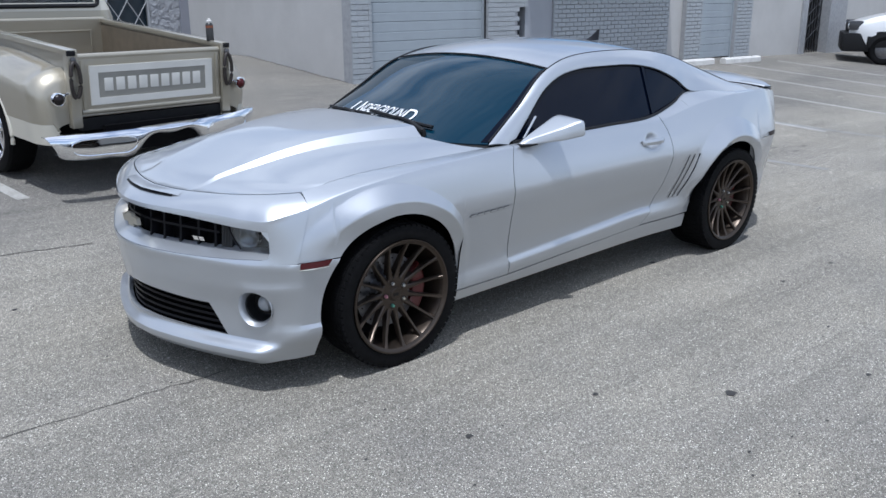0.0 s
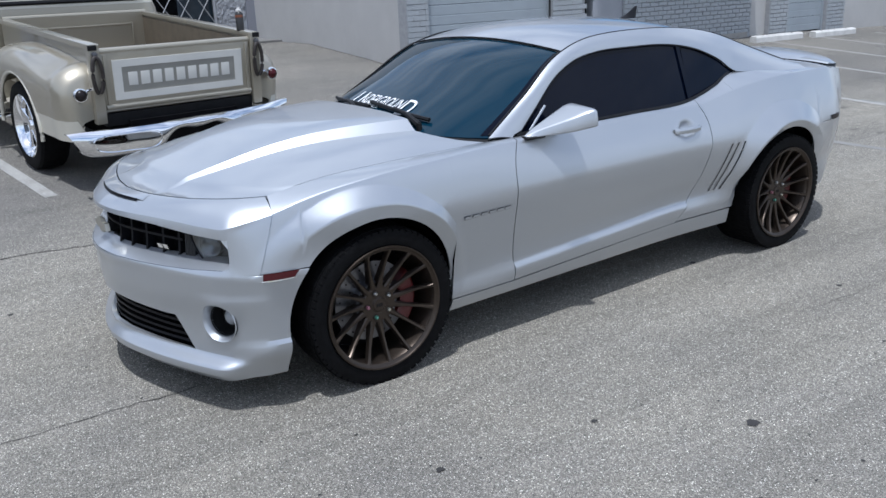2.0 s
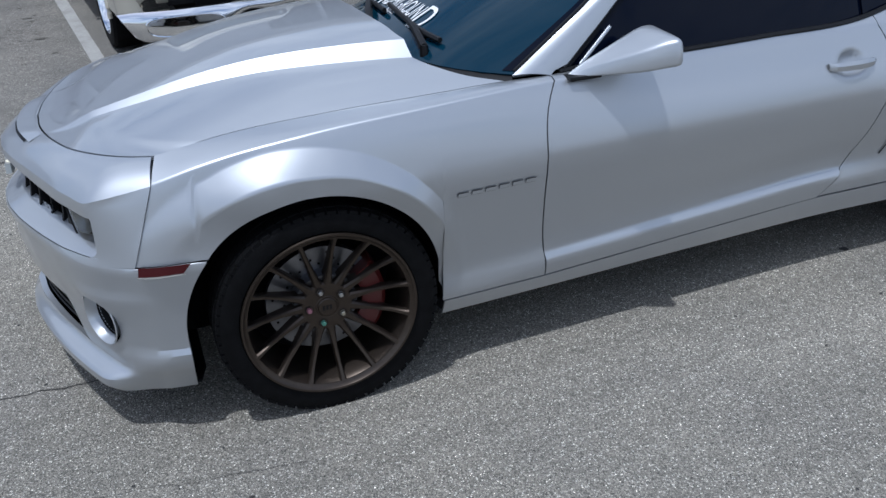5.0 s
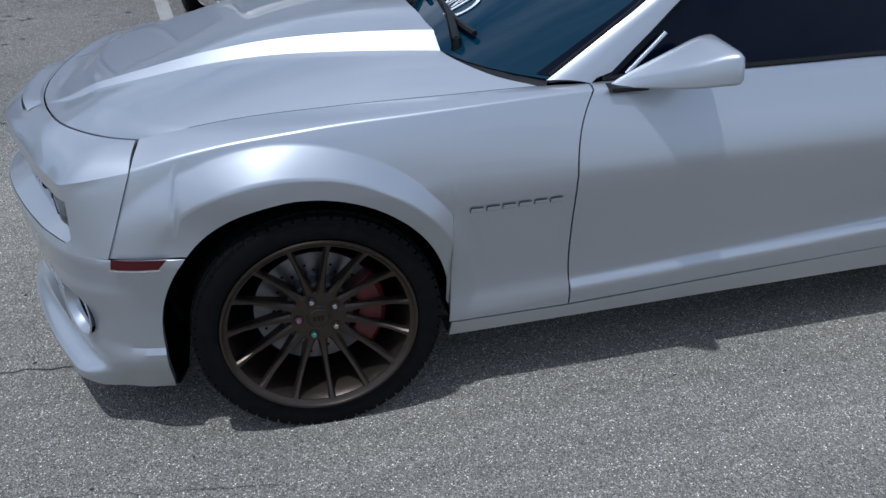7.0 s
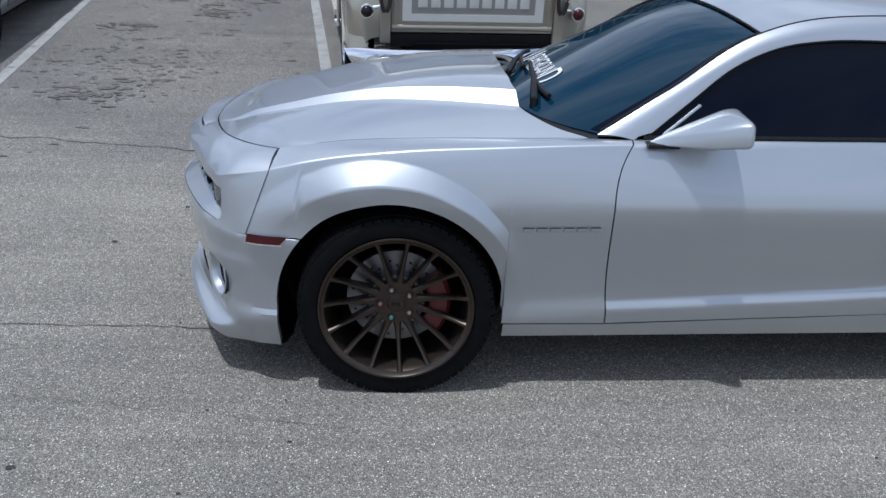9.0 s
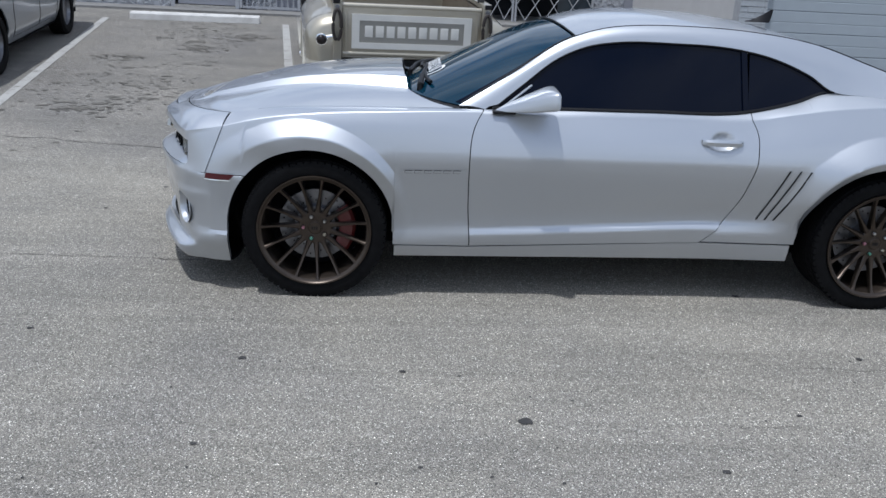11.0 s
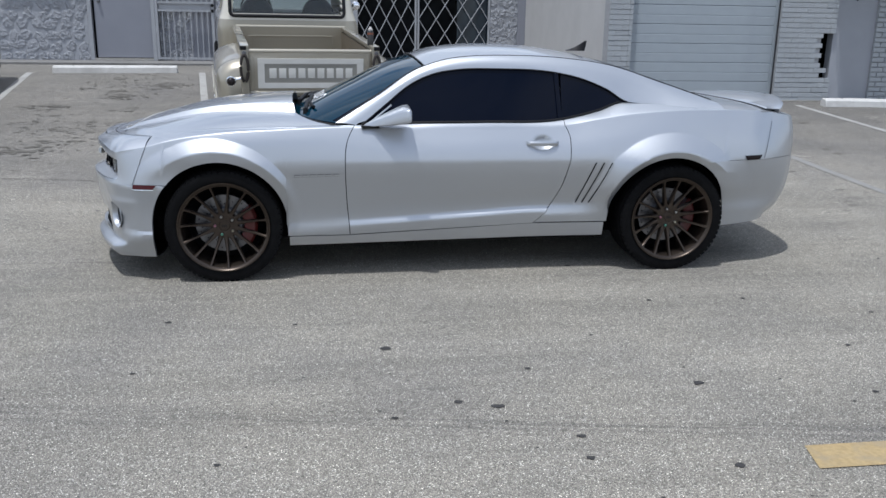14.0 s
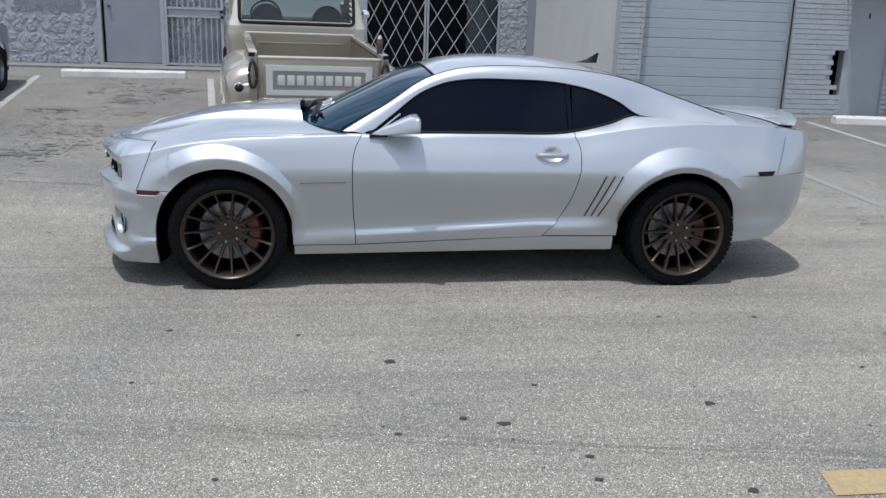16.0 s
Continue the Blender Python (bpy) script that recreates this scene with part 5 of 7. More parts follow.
# headlamps
for sgn in (-1, 1):
    rows = [[fascia(s, z, 0.10) for z in spread(GB(s) + 0.026, GT(s) - 0.003, 6)] for s in spread(0.585, S_GRILLE - 0.004, 16)]
    bm = grid(rows)
    if sgn > 0:
        bm = flipped(bm)
    lamp = part("headlight", bm, mat("lamp_housing", (0.12, 0.13, 0.135), 0.3, 0.3) if sgn < 0 else bpy.data.materials["lamp_housing"], car, "dark headlight with a round projector")
    rows = []
    for k in spread(0, 1, 18):
        row = []
        for h in spread(0, 1, 10):
            s = (0.625 + 0.070 * (1 - h) ** 1.6) * (1 - k) + (S_GRILLE - 0.004) * k
            row.append(fascia(s, GB(s) + 0.034 + (GT(s) - GB(s) - 0.036) * h, 0.036 - 0.016 * math.sin(math.pi * k)))
        rows.append(row)
    rim = [r for r in rows[0]]
    bm = grid(rows)
    bm.normal_update()
    outward(bm)
    if sgn > 0:
        bm = flipped(bm)
    g = part("lens", bm, mat("clear_lens", (0.86, 0.9, 0.94), 0.02, trans=1.0) if sgn < 0 else bpy.data.materials["clear_lens"], lamp, "clear headlight lens")
    g.visible_shadow = False
    bm = bmesh.new()
    tube(bm, rim, 0.005, 6)
    if sgn > 0:
        bm = flipped(bm)
    part("lens_rim", bm, BLACK_GRILLE, lamp)
    c, n = fascia(0.725, 0.703, 0.085), nose_normal(0.725)
    turn = n.to_track_quat("-Y", "Z").to_matrix().to_4x4()
    bm = revolve([(0.0, 0.0), (0.02, -0.004), (0.034, -0.012), (0.046, -0.018), (0.048, -0.018), (0.050, -0.005), (0.050, 0.02)], 32)
    shift(bm, Matrix.Translation(c) @ turn)
    if sgn > 0:
        bm = flipped(bm)
    part("projector", bm, mat("smoked_reflector", (0.17, 0.18, 0.185), 0.2, 0.6) if sgn < 0 else bpy.data.materials["smoked_reflector"], lamp)
    rows = [[fascia(s, z, 0.021) for z in spread(GT(s) - 0.055 + 1.0 * (S_GRILLE - s), GT(s) - 0.006, 4)] for s in spread(0.803, S_GRILLE - 0.008, 5)]
    bm = grid(rows)
    if sgn > 0:
        bm = flipped(bm)
    part("reflector", bm, mat("white_reflector", (0.8, 0.82, 0.84), 0.25) if sgn < 0 else bpy.data.materials["white_reflector"], lamp, "bright corner reflector")
    # fog lamp in its round recess
    c, n = FOG, nose_normal(0.745, 0.402)
    turn = n.to_track_quat("-Y", "Z").to_matrix().to_4x4()
    bm = revolve([(0.0855, -0.001), (0.082, -0.004), (0.077, 0.004), (0.068, 0.024), (0.0655, 0.034)], 40)
    shift(bm, Matrix.Translation(c) @ turn)
    if sgn > 0:
        bm = flipped(bm)
    bez = part("fog_bezel", bm, SILVER, car, "body-colour dish round a fog light")
    bm = revolve([(0.0665, 0.026), (0.063, 0.060), (0.055, 0.085), (0.0, 0.088)], 36)
    shift(bm, Matrix.Translation(c) @ turn)
    if sgn > 0:
        bm = flipped(bm)
    part("fog_recess", bm, BLACK_TRIM, bez, "round black recess")
    bm = revolve([(0.0, -0.022), (0.015, -0.020), (0.028, -0.012), (0.036, 0.0), (0.038, 0.02)], 28)
    shift(bm, Matrix.Translation(c - n * 0.072 + Vector((0.0, -0.008, 0))) @ turn)
    if sgn > 0:
        bm = flipped(bm)
    part("fog_lens", bm, LENS, bez, "clear fog light")

# lower intake
rows = [[fascia(s, z, 0.07) for z in spread(0.235, 0.45, 4)] for s in spread(0, 0.665, 24)]
intake = part("lower_intake", mirrored(grid(rows)), UNDER, car, "black slatted lower intake")
for k in range(5):
    t = (k + 0.5) / 5
    for sgn in (-1, 1):
        rows = []
        for s in spread(0, 0.60, 20):
            z = IB(s) + (IT(s) - IB(s)) * t
            p = fascia(s, z, 0.030)
            q = fascia(s, z, 0.066)
            rows.append([p + Vector((0, 0, 0.006)), p - Vector((0, 0, 0.006)), q - Vector((0, 0, 0.012)), q + Vector((0, 0, 0.002))])
        bm = grid(rows, close=True)
        bmesh.ops.recalc_face_normals(bm, faces=bm.faces)
        if sgn > 0:
            bm = flipped(bm)
        part("intake_slat", bm, BLACK_GRILLE, intake)
# slot in the nose above the grille
def flip_y(p, v):
    return Vector((p.x, -p.y, p.z)) if v < 0 else p


rows = []
for v in spread(-0.29, 0.29, 24):
    rows.append([flip_y(nose(abs(v), t, 0.003), v) for t in (0.50, 0.57, 0.66)])
bm = grid(rows)
bm.normal_update()
part("hood_slot", outward(bm), BLACK_GRILLE, car, "thin black slot above the grille")
rows = []
for v in spread(-0.33, 0.33, 28):
    k = max(0.0, 1 - (abs(v) / 0.33) ** 6)
    rows.append([flip_y(nose(abs(v), 0.60, 0.002 + 0.006 * k), v), flip_y(nose(abs(v), 0.585, 0.002 + 0.010 * k), v), flip_y(nose(abs(v), 0.70, 0.002 + 0.008 * k), v), flip_y(nose(abs(v), 0.94, 0.001), v)])
bm = grid(rows)
bm.normal_update()
part("slot_lip", outward(bm), SILVER, car)

# side marker lamps
def on_side(pts, lift=0.004, n=6):
    """A thin plate laid on the body side; four corners as (x, z)."""
    (a, b, c, d) = [Vector((x, 0, z)) for x, z in pts]
    rows = []
    for i in range(n + 1):
        row = []
        for j in range(4):
            p = a.lerp(b, i / n).lerp(d.lerp(c, i / n), j / 3)
            row.append(Vector((p.x, -side_y(p.x, p.z) - lift, p.z)))
        rows.append(row)
    return grid(rows)


pair("side_marker", on_side([(-0.512, 0.585), (-0.392, 0.586), (-0.368, 0.611), (-0.507, 0.612)], 0.016), RED_LENS, label="dark red side marker lamp")
pair("marker_rim", on_side([(-0.516, 0.580), (-0.388, 0.581), (-0.388, 0.5845), (-0.514, 0.5845)], 0.016), CHROME)
pair("rear_side_marker", on_side([(3.335, 0.725), (3.43, 0.728), (3.452, 0.758), (3.318, 0.755)], 0.004), mat("smoked_marker", (0.010, 0.005, 0.006), 0.3, spec=0.2), label="smoked rear side marker lamp")

# joint between the quarter panel and the rear bumper
pair("tail_seam", on_side([(3.468, 0.735), (3.4715, 0.735), (3.5535, 0.965), (3.550, 0.965)], 0.003, 10), BLACK_TRIM)

# gill slots before the rear wheel
for k in range(3):
    dx = 0.052 * k
    pts = [(2.20 + dx * 0.82, 0.455), (2.2065 + dx * 0.82, 0.455), (2.3095 + dx, 0.722), (2.302 + dx, 0.722)]
    pair("gill_slot", on_side(pts, 0.0025, 10), BLACK_TRIM, parents=(quarter, quarter_far))
    pts = [(2.207 + dx * 0.82, 0.455), (2.213 + dx * 0.82, 0.455), (2.316 + dx, 0.722), (2.310 + dx, 0.722)]
    pair("gill_edge", on_side(pts, 0.006, 10), SILVER, parents=(quarter, quarter_far))

# script badge on the fender as plain bars
# dark grey left showing round each face paints the letters' shadow edges
SCRIPT = mat("badge_shadow_grey", (0.10, 0.10, 0.105), 0.4)
for k in range(6):
    x, z = 0.428 + 0.046 * k, 0.650 + 0.0008 * k
    bm = on_side([(x, z), (x + 0.036, z), (x + 0.038, z + 0.016), (x + 0.002, z + 0.016)], 0.003, 2)
    bar = pair("script_bar", bm, SCRIPT, parents=(fender, fender_far))
    bm = on_side([(x + 0.002, z + 0.0015), (x + 0.0375, z + 0.0015), (x + 0.039, z + 0.013), (x + 0.0035, z + 0.013)], 0.0045, 2)
    pair("bar_face", bm, SILVER, parents=bar)

# door handle in its cup
rows = []
for t in spread(0, 1, 18):
    x = 1.862 + 0.205 * t
    y = -side_y(x, 0.842) - 0.004 - 0.030 * math.sin(math.pi * t) ** 0.45
    h = 0.011 + 0.005 * math.sin(math.pi * t) ** 0.5
    rows.append([Vector((x, y + 0.010, 0.842 + h * 0.7)), Vector((x, y, 0.842 + h)), Vector((x, y - 0.006, 0.842 + h * 0.2)), Vector((x, y - 0.003, 0.842 - h)), Vector((x, y + 0.010, 0.842 - h * 0.8))])
bm = grid(rows, close=True)
bmesh.ops.recalc_face_normals(bm, faces=bm.faces)
handles = pair("door_handle", bm, SILVER, parents=(door, door_far), label="body-colour pull handle")
bm = shift(revolve([(0.0, -0.003), (0.006, -0.002), (0.007, 0.004)], 12), Matrix.Translation((2.05, -side_y(2.05, 0.842) - 0.022, 0.845)))
pair("key_lock", bm, STEEL, parents=handles)

# door mirrors
MS = [  # from the foot back to the glass: x, inner y, outer y, underside in and out, top in and out
    (0.850, -0.822, -0.836, 0.944, 0.944, 0.951, 0.950), (0.900, -0.825, -0.872, 0.945, 0.949, 0.983, 0.976), (0.960, -0.832, -0.930, 0.947, 0.957, 1.017, 1.005),
    (1.020, -0.840, -0.988, 0.955, 0.967, 1.050, 1.034), (1.072, -0.846, -1.024, 0.967, 0.978, 1.076, 1.058), (1.108, -0.852, -1.041, 0.975, 0.984, 1.083, 1.066),
    (1.122, -0.860, -1.033, 0.983, 0.991, 1.076, 1.060)]
path = hermite([(k / 6, *m) for k, m in enumerate(MS)])
rows = []
for t in spread(0, 1, 28):
    x, yi, yo, li, lo, ti, to = path(t)
    ring = []
    for k in range(28):
        a = 2 * math.pi * k / 28
        ca, sa = math.cos(a), math.sin(a)
        u = 0.5 - 0.5 * math.copysign(abs(ca) ** 0.28, ca)
        v = 0.5 + 0.5 * math.copysign(abs(sa) ** 0.26, sa)
        low, top = li + (lo - li) * u, ti + (to - ti) * u
        ring.append(Vector((x, yi + (yo - yi) * u + 0.012 * (v - 0.5) * u, low + (top - low) * v)))
    rows.append(ring)
bm = grid(rows, close=True)
bmesh.ops.contextual_create(bm, geom=[e for e in bm.edges if e.is_boundary])
bmesh.ops.recalc_face_normals(bm, faces=bm.faces)
mirrors = pair("door_mirror", bm, SILVER, label="body-colour wedge-shaped door mirror", angle=30)
for v in mirrors[1].data.vertices:
    v.co.x += 0.16
bm = boxed(0.835, -0.872, 0.938, 0.945, -0.815, 0.952, bevel=0.006)
pair("mirror_foot", bm, BLACK_TRIM, parents=mirrors)
rows = [[Vector((1.1235, y, z)) for z in (0.996, 1.02, 1.052)] for y in spread(-1.02, -0.872, 4)]
pair("mirror_glass", grid(rows), mat("mirror_glass", (0.8, 0.8, 0.8), 0.02, 1.0), parents=mirrors)
bm = bmesh.new()
tube(bm, [(0.900, -0.812, 0.972), (0.965, -0.793, 1.022), (1.025, -0.775, 1.068)], 0.006, 6)
pair("mirror_sail_trim", bm, SILVER)

# roof aerial fin
rows = []
for t in spread(0, 1, 10):
    x = 2.335 + 0.135 * t
    h = 0.074 * t**1.5 if t < 0.93 else 0.068 * t**1.6 * 0.96
    w = 0.026 * (1 - (2 * t - 1) ** 4 * 0.6)
    rows.append([Vector((x, -w, 1.382)), Vector((x + 0.010 * t, -w * 0.5, 1.387 + h * 0.5)), Vector((x + 0.016 * t, -0.004, 1.387 + h)), Vector((x + 0.016 * t, 0.004, 1.387 + h)), Vector((x + 0.010 * t, w * 0.5, 1.387 + h * 0.5)), Vector((x, w, 1.382))])
bm = grid(rows, close=True)
bmesh.ops.contextual_create(bm, geom=[e for e in bm.edges if e.is_boundary])
bmesh.ops.recalc_face_normals(bm, faces=bm.faces)
part("aerial_fin", bm, mat("charcoal_fin", (0.008, 0.008, 0.010), 0.5, spec=0.2), car, "black shark-fin aerial")


# wipers lying on the windscreen
def shield_point(t, w, lift=0.0):
    """A place on the windscreen: t up it (0 to 1), w across (-1 near side, 1 far side)."""
    tt = 0.005 + 0.333 * t
    e = RAIL(tt) + Vector((0, 0.012, -0.006))
    bow = -0.26 + 0.23 * t
    cr = 0.03 + 0.022 * t + 0.014 * math.sin(math.pi * t)
    p = Vector((e.x + bow * (1 - abs(w) ** (4 - 2 * t)), -abs(e.y) * -w, e.z + cr * (1 - w * w)))
    return p + Vector((-0.35, 0, 0.94)) * lift


for w0, w1, t0, t1 in ((-0.65, 0.06, 0.115, 0.175), (0.02, 0.72, 0.135, 0.17)):
    bm = bmesh.new()
    tube(bm, [shield_point(t0 + (t1 - t0) * k, w0 + (w1 - w0) * k, 0.016) for k in spread(0, 1, 12)], 0.010, 6)
    blade = part("wiper_blade", bm, BLACK_TRIM, car, "black wiper blade")
    bm = bmesh.new()
    a, b = shield_point(0.05, w0 + 0.02, 0.018), shield_point((t0 + t1) / 2, (w0 + w1) / 2, 0.024)
    tube(bm, [a, a.lerp(b, 0.5) + Vector((0, 0, 0.012)), b], [0.016, 0.013, 0.009], 8)
    part("wiper_arm", bm, BLACK_TRIM, blade)
    part("wiper_pivot", shift(revolve([(0, 0.012), (0.013, 0.010), (0.016, -0.03)], 14, axis="z"), Matrix.Translation(a)), BLACK_TRIM, blade)
# cowl panel under the wipers
rows = []
for w in spread(-1, 1, 30):
    v = abs(w)
    c = COWL(v)
    y = math.copysign(abs(c[1]), w) if w else 0.0
    g_ = shield_point(0.03, w * 0.97, 0.0)
    rows.append([Vector((c[0] - 0.02, y, min(ZMID(0.5), 0.93 + 0.02 * (1 - v)))), Vector((c[0] + 0.03, y, 0.945 + 0.03 * (1 - v))), Vector((max(g_.x, c[0] + 0.04), g_.y, g_.z - 0.004))])
bm = grid(rows)
bmesh.ops.recalc_face_normals(bm, faces=bm.faces)
part("cowl_panel", bm, BLACK_TRIM, car)

# black band along the glass's edges
for side_w in (-1, 1):
    rows = [[shield_point(t, side_w * w, 0.002) for w in (0.965, 0.98, 0.995)] for t in spread(0.02, 0.98, 24)]
    bm = grid(rows)
    bm.normal_update()
    part("glass_band", outward(bm), TINT, windshield)


# sticker on the windscreen
def on_shield(ob, w_at, t_at, scale_w, scale_t):
    for v in ob.data.vertices:
        w = w_at + v.co.x * scale_w
        t = t_at - 0.03 + v.co.y * scale_t + 0.02 * (w - 0.22)
        v.co = shield_point(t, w, 0.004)
    return ob


st = lettering("sticker_text", "U", 0.2, WHITE_DECAL, windshield, Matrix.Identity(4), depth=0.0)
on_shield(st, 0.315, 0.235, -0.92, 1.12)
st = lettering("sticker_text", "NDERGROUN", 0.125, WHITE_DECAL, windshield, Matrix.Identity(4), depth=0.0)
on_shield(st, 0.0, 0.25, -0.70, 1.12)
st = lettering("sticker_text", "D", 0.2, WHITE_DECAL, windshield, Matrix.Identity(4), depth=0.0)
on_shield(st, -0.34, 0.235, -0.92, 1.12)
st = lettering("sticker_text", "MUSCLE", 0.055, WHITE_DECAL, windshield, Matrix.Identity(4), depth=0.0)
on_shield(st, 0.02, 0.193, -0.61, 0.62)
for w0, w1 in ((0.20, 0.10), (-0.07, -0.20)):
    rows = [[shield_point(t + 0.02 * (w - 0.22), w, 0.004) for w in (w0, (w0 + w1) / 2, w1)] for t in (0.196, 0.200)]
    part("sticker_bar", grid(rows), WHITE_DECAL, windshield, smooth=False)


# the shell: drawn in a little towards the tail
FULL_AT = hermite([(-1.0, 0.0), (1.0, 0.0), (1.5, -0.006), (2.3, -0.026), (2.82, -0.034), (3.3, -0.050), (4.0, -0.050)])
for ob in car.children_recursive:
    up = ob
    while up.parent is not car:
        up = up.parent
    if ob.type == "MESH" and up.name.split(".")[0] != "wheel":
        for v in ob.data.vertices:
            k = min(1.0, max(0.0, (abs(v.co.y) - 0.55) / 0.30))
            v.co.y += FULL_AT(v.co.x) * k * k * (3 - 2 * k) * math.copysign(1.0, v.co.y)
            v.co.y -= 0.014 * (v.co.y + 0.90)


# ---- beige step-side pickup, nose to the building ----
truck = tagged(new("pickup_truck"), "classic beige and cream step-side pickup with chrome bumper", "truck")
truck.matrix_basis = pose(0.528, 3.0, gz(3.0), 4.9, 0, 6.8)
INNER = mat("bed_inner_paint", (0.17, 0.14, 0.10), 0.55, 0.3, vary=0.15, scale=9)
SLEEVE = mat("brown_black_rubber", (0.022, 0.016, 0.013), 0.6, vary=0.3, scale=30)
SEAT = mat("blue_grey_seat", (0.03, 0.04, 0.06), 0.7, vary=0.1)
CABGLASS = mat("cab_glass", (0.55, 0.66, 0.62), 0.03, trans=1.0)


def tpart(name, bm, material, parent=truck, label="", smooth=True, angle=35):
    return part(name, bm, material, parent, label, smooth, angle)


def both(name, make, material, label="", smooth=True):
    for sgn in (-1, 1):
        bm = make()
        if sgn > 0:
            for v in bm.verts:
                v.co.x = -v.co.x
            bmesh.ops.reverse_faces(bm, faces=bm.faces)
        tpart(name, bm, material, truck, label, smooth)


# tailgate
tg = tpart("tailgate", boxed(-0.615, -0.02, 0.60, 0.615, 0.03, 1.035, bevel=0.008), GOLD, label="closed beige tailgate with a pale pressed panel")
bm = bmesh.new()
tube(bm, [(-0.62, 0.0, 1.045), (0.62, 0.0, 1.045)], 0.024, 12)
tpart("top_roll", bm, GOLD, tg)
bm = bmesh.new()
tube(bm, [(-0.61, -0.012, 0.635), (0.61, -0.012, 0.635)], 0.022, 12)
tpart("bottom_roll", bm, GOLD, tg)
for x0, x1, z0, z1 in ((-0.535, 0.535, 0.925, 0.978), (-0.535, 0.535, 0.682, 0.735), (-0.535, -0.468, 0.735, 0.925), (0.468, 0.535, 0.735, 0.925)):
    tpart("panel_border", boxed(x0, -0.030, z0, x1, -0.018, z1), PALE, tg, smooth=False)
tpart("panel_field", boxed(-0.468, -0.026, 0.735, 0.468, -0.018, 0.925), TANFIELD, tg, smooth=False)
for k in range(9):
    # nine pressed marks in place of the maker's lettering
    x = -0.385 + 0.0963 * k
    w = 0.036
    tpart("pressed_mark", boxed(x - w, -0.029, 0.782, x + w, -0.020, 0.882, bevel=0.006), PALE, tg)
for sgn in (-1, 1):
    tpart("side_bead", boxed(sgn * 0.585 - 0.012, -0.03, 0.65, sgn * 0.585 + 0.012, -0.018, 1.02, bevel=0.004), GOLD, tg)

# bed
both("bed_side", lambda: boxed(-0.665, 0.03, 0.56, -0.635, 2.05, 1.07), GOLD, smooth=False)
both("bed_side_lining", lambda: boxed(-0.632, 0.04, 0.60, -0.622, 2.0, 1.05), INNER, smooth=False)
both("bed_rail", lambda: boxed(-0.70, -0.03, 1.065, -0.615, 2.06, 1.105, bevel=0.01), GOLD)
both("corner_post", lambda: boxed(-0.70, -0.045, 0.52, -0.622, 0.03, 1.10, bevel=0.012), GOLD)
both("post_cap", lambda: boxed(-0.702, -0.05, 1.062, -0.64, -0.03, 1.10, bevel=0.004), BLACK_TRIM)
tpart("bed_floor", boxed(-0.63, 0.03, 0.58, 0.63, 2.02, 0.62), INNER, smooth=False)
front = tpart("bed_front_panel", boxed(-0.63, 2.0, 0.60, 0.63, 2.04, 1.10), GOLD, smooth=False)
for x0, x1, z0, z1 in ((-0.5, 0.5, 0.985, 1.0), (-0.5, 0.5, 0.70, 0.715), (-0.515, -0.5, 0.70, 1.0), (0.5, 0.515, 0.70, 1.0)):
    tpart("pressed_bead", boxed(x0, 1.988, z0, x1, 2.0, z1, bevel=0.005), GOLD, front)
bm = bmesh.new()
tube(bm, [(-0.66, 2.02, 1.10), (0.66, 2.02, 1.10)], 0.02, 10)
tpart("front_roll", bm, GOLD, front)
tpart("rear_sill", boxed(-0.62, -0.01, 0.49, 0.62, 0.05, 0.585), BLACK_TRIM, smooth=False)
tpart("chassis", boxed(-0.45, -0.05, 0.30, 0.45, 4.3, 0.52), UNDER, smooth=False)
for y in (0.10,):
    bm = bmesh.new()
    tube(bm, [(-0.35, y, 0.50), (-0.1, y - 0.05, 0.47), (0.3, y, 0.50)], 0.02)
    tpart("cross_member", bm, STEEL)


# step-side rear fenders
def fender_bm(lower=False):
    rows = []
    top = hermite([(0.0, 0.56), (0.02, 0.80), (0.07, 0.90), (0.25, 0.95), (0.6, 0.985), (1.0, 1.0), (1.4, 0.975), (1.7, 0.90), (1.86, 0.74), (1.90, 0.60)])
    out = hermite([(0.0, 0.80), (0.03, 0.875), (0.09, 0.915), (0.3, 0.94), (1.0, 0.95), (1.6, 0.93), (1.86, 0.86), (1.90, 0.80)])
    for y in [0.0, 0.012, 0.03, 0.055] + spread(0.09, 1.90, 40):
        zt, xo = top(y), out(y)
        d = y - 0.98
        zlow = 0.40 if abs(d) > 0.47 else 0.36 + math.sqrt(max(0, 0.47**2 - d * d)) * 0.93
        zlow = min(zlow, zt - 0.05)
        row = [Vector((-0.66, y, zt))]
        for t in spread(0, 1, 8):
            a = t * math.pi / 2
            row.append(Vector((-0.66 - (xo - 0.66) * math.sin(a), y, zt - 0.20 * (zt - 0.4) / 0.6 * (1 - math.cos(a)))))
        z_end = row[-1].z
        zmid = max(min(0.555, z_end - 0.012), min(zlow, z_end - 0.01) + 0.004)
        for t in (0.33, 0.66, 1.0):
            row.append(Vector((-xo + 0.01 * t * t, y, z_end + (zmid - z_end) * t)))
        for t in (0.5, 1.0):
            row.append(Vector((-xo + 0.01 + 0.012 * t, y, zmid + (min(zlow, z_end - 0.01) - zmid) * t)))
        rows.append(row[12:] if lower else row[:13])
    bm = grid(rows)
    bm.normal_update()
    if sum(f.normal.x for f in bm.faces) > 0:
        bmesh.ops.reverse_faces(bm, faces=bm.faces)
    return bm


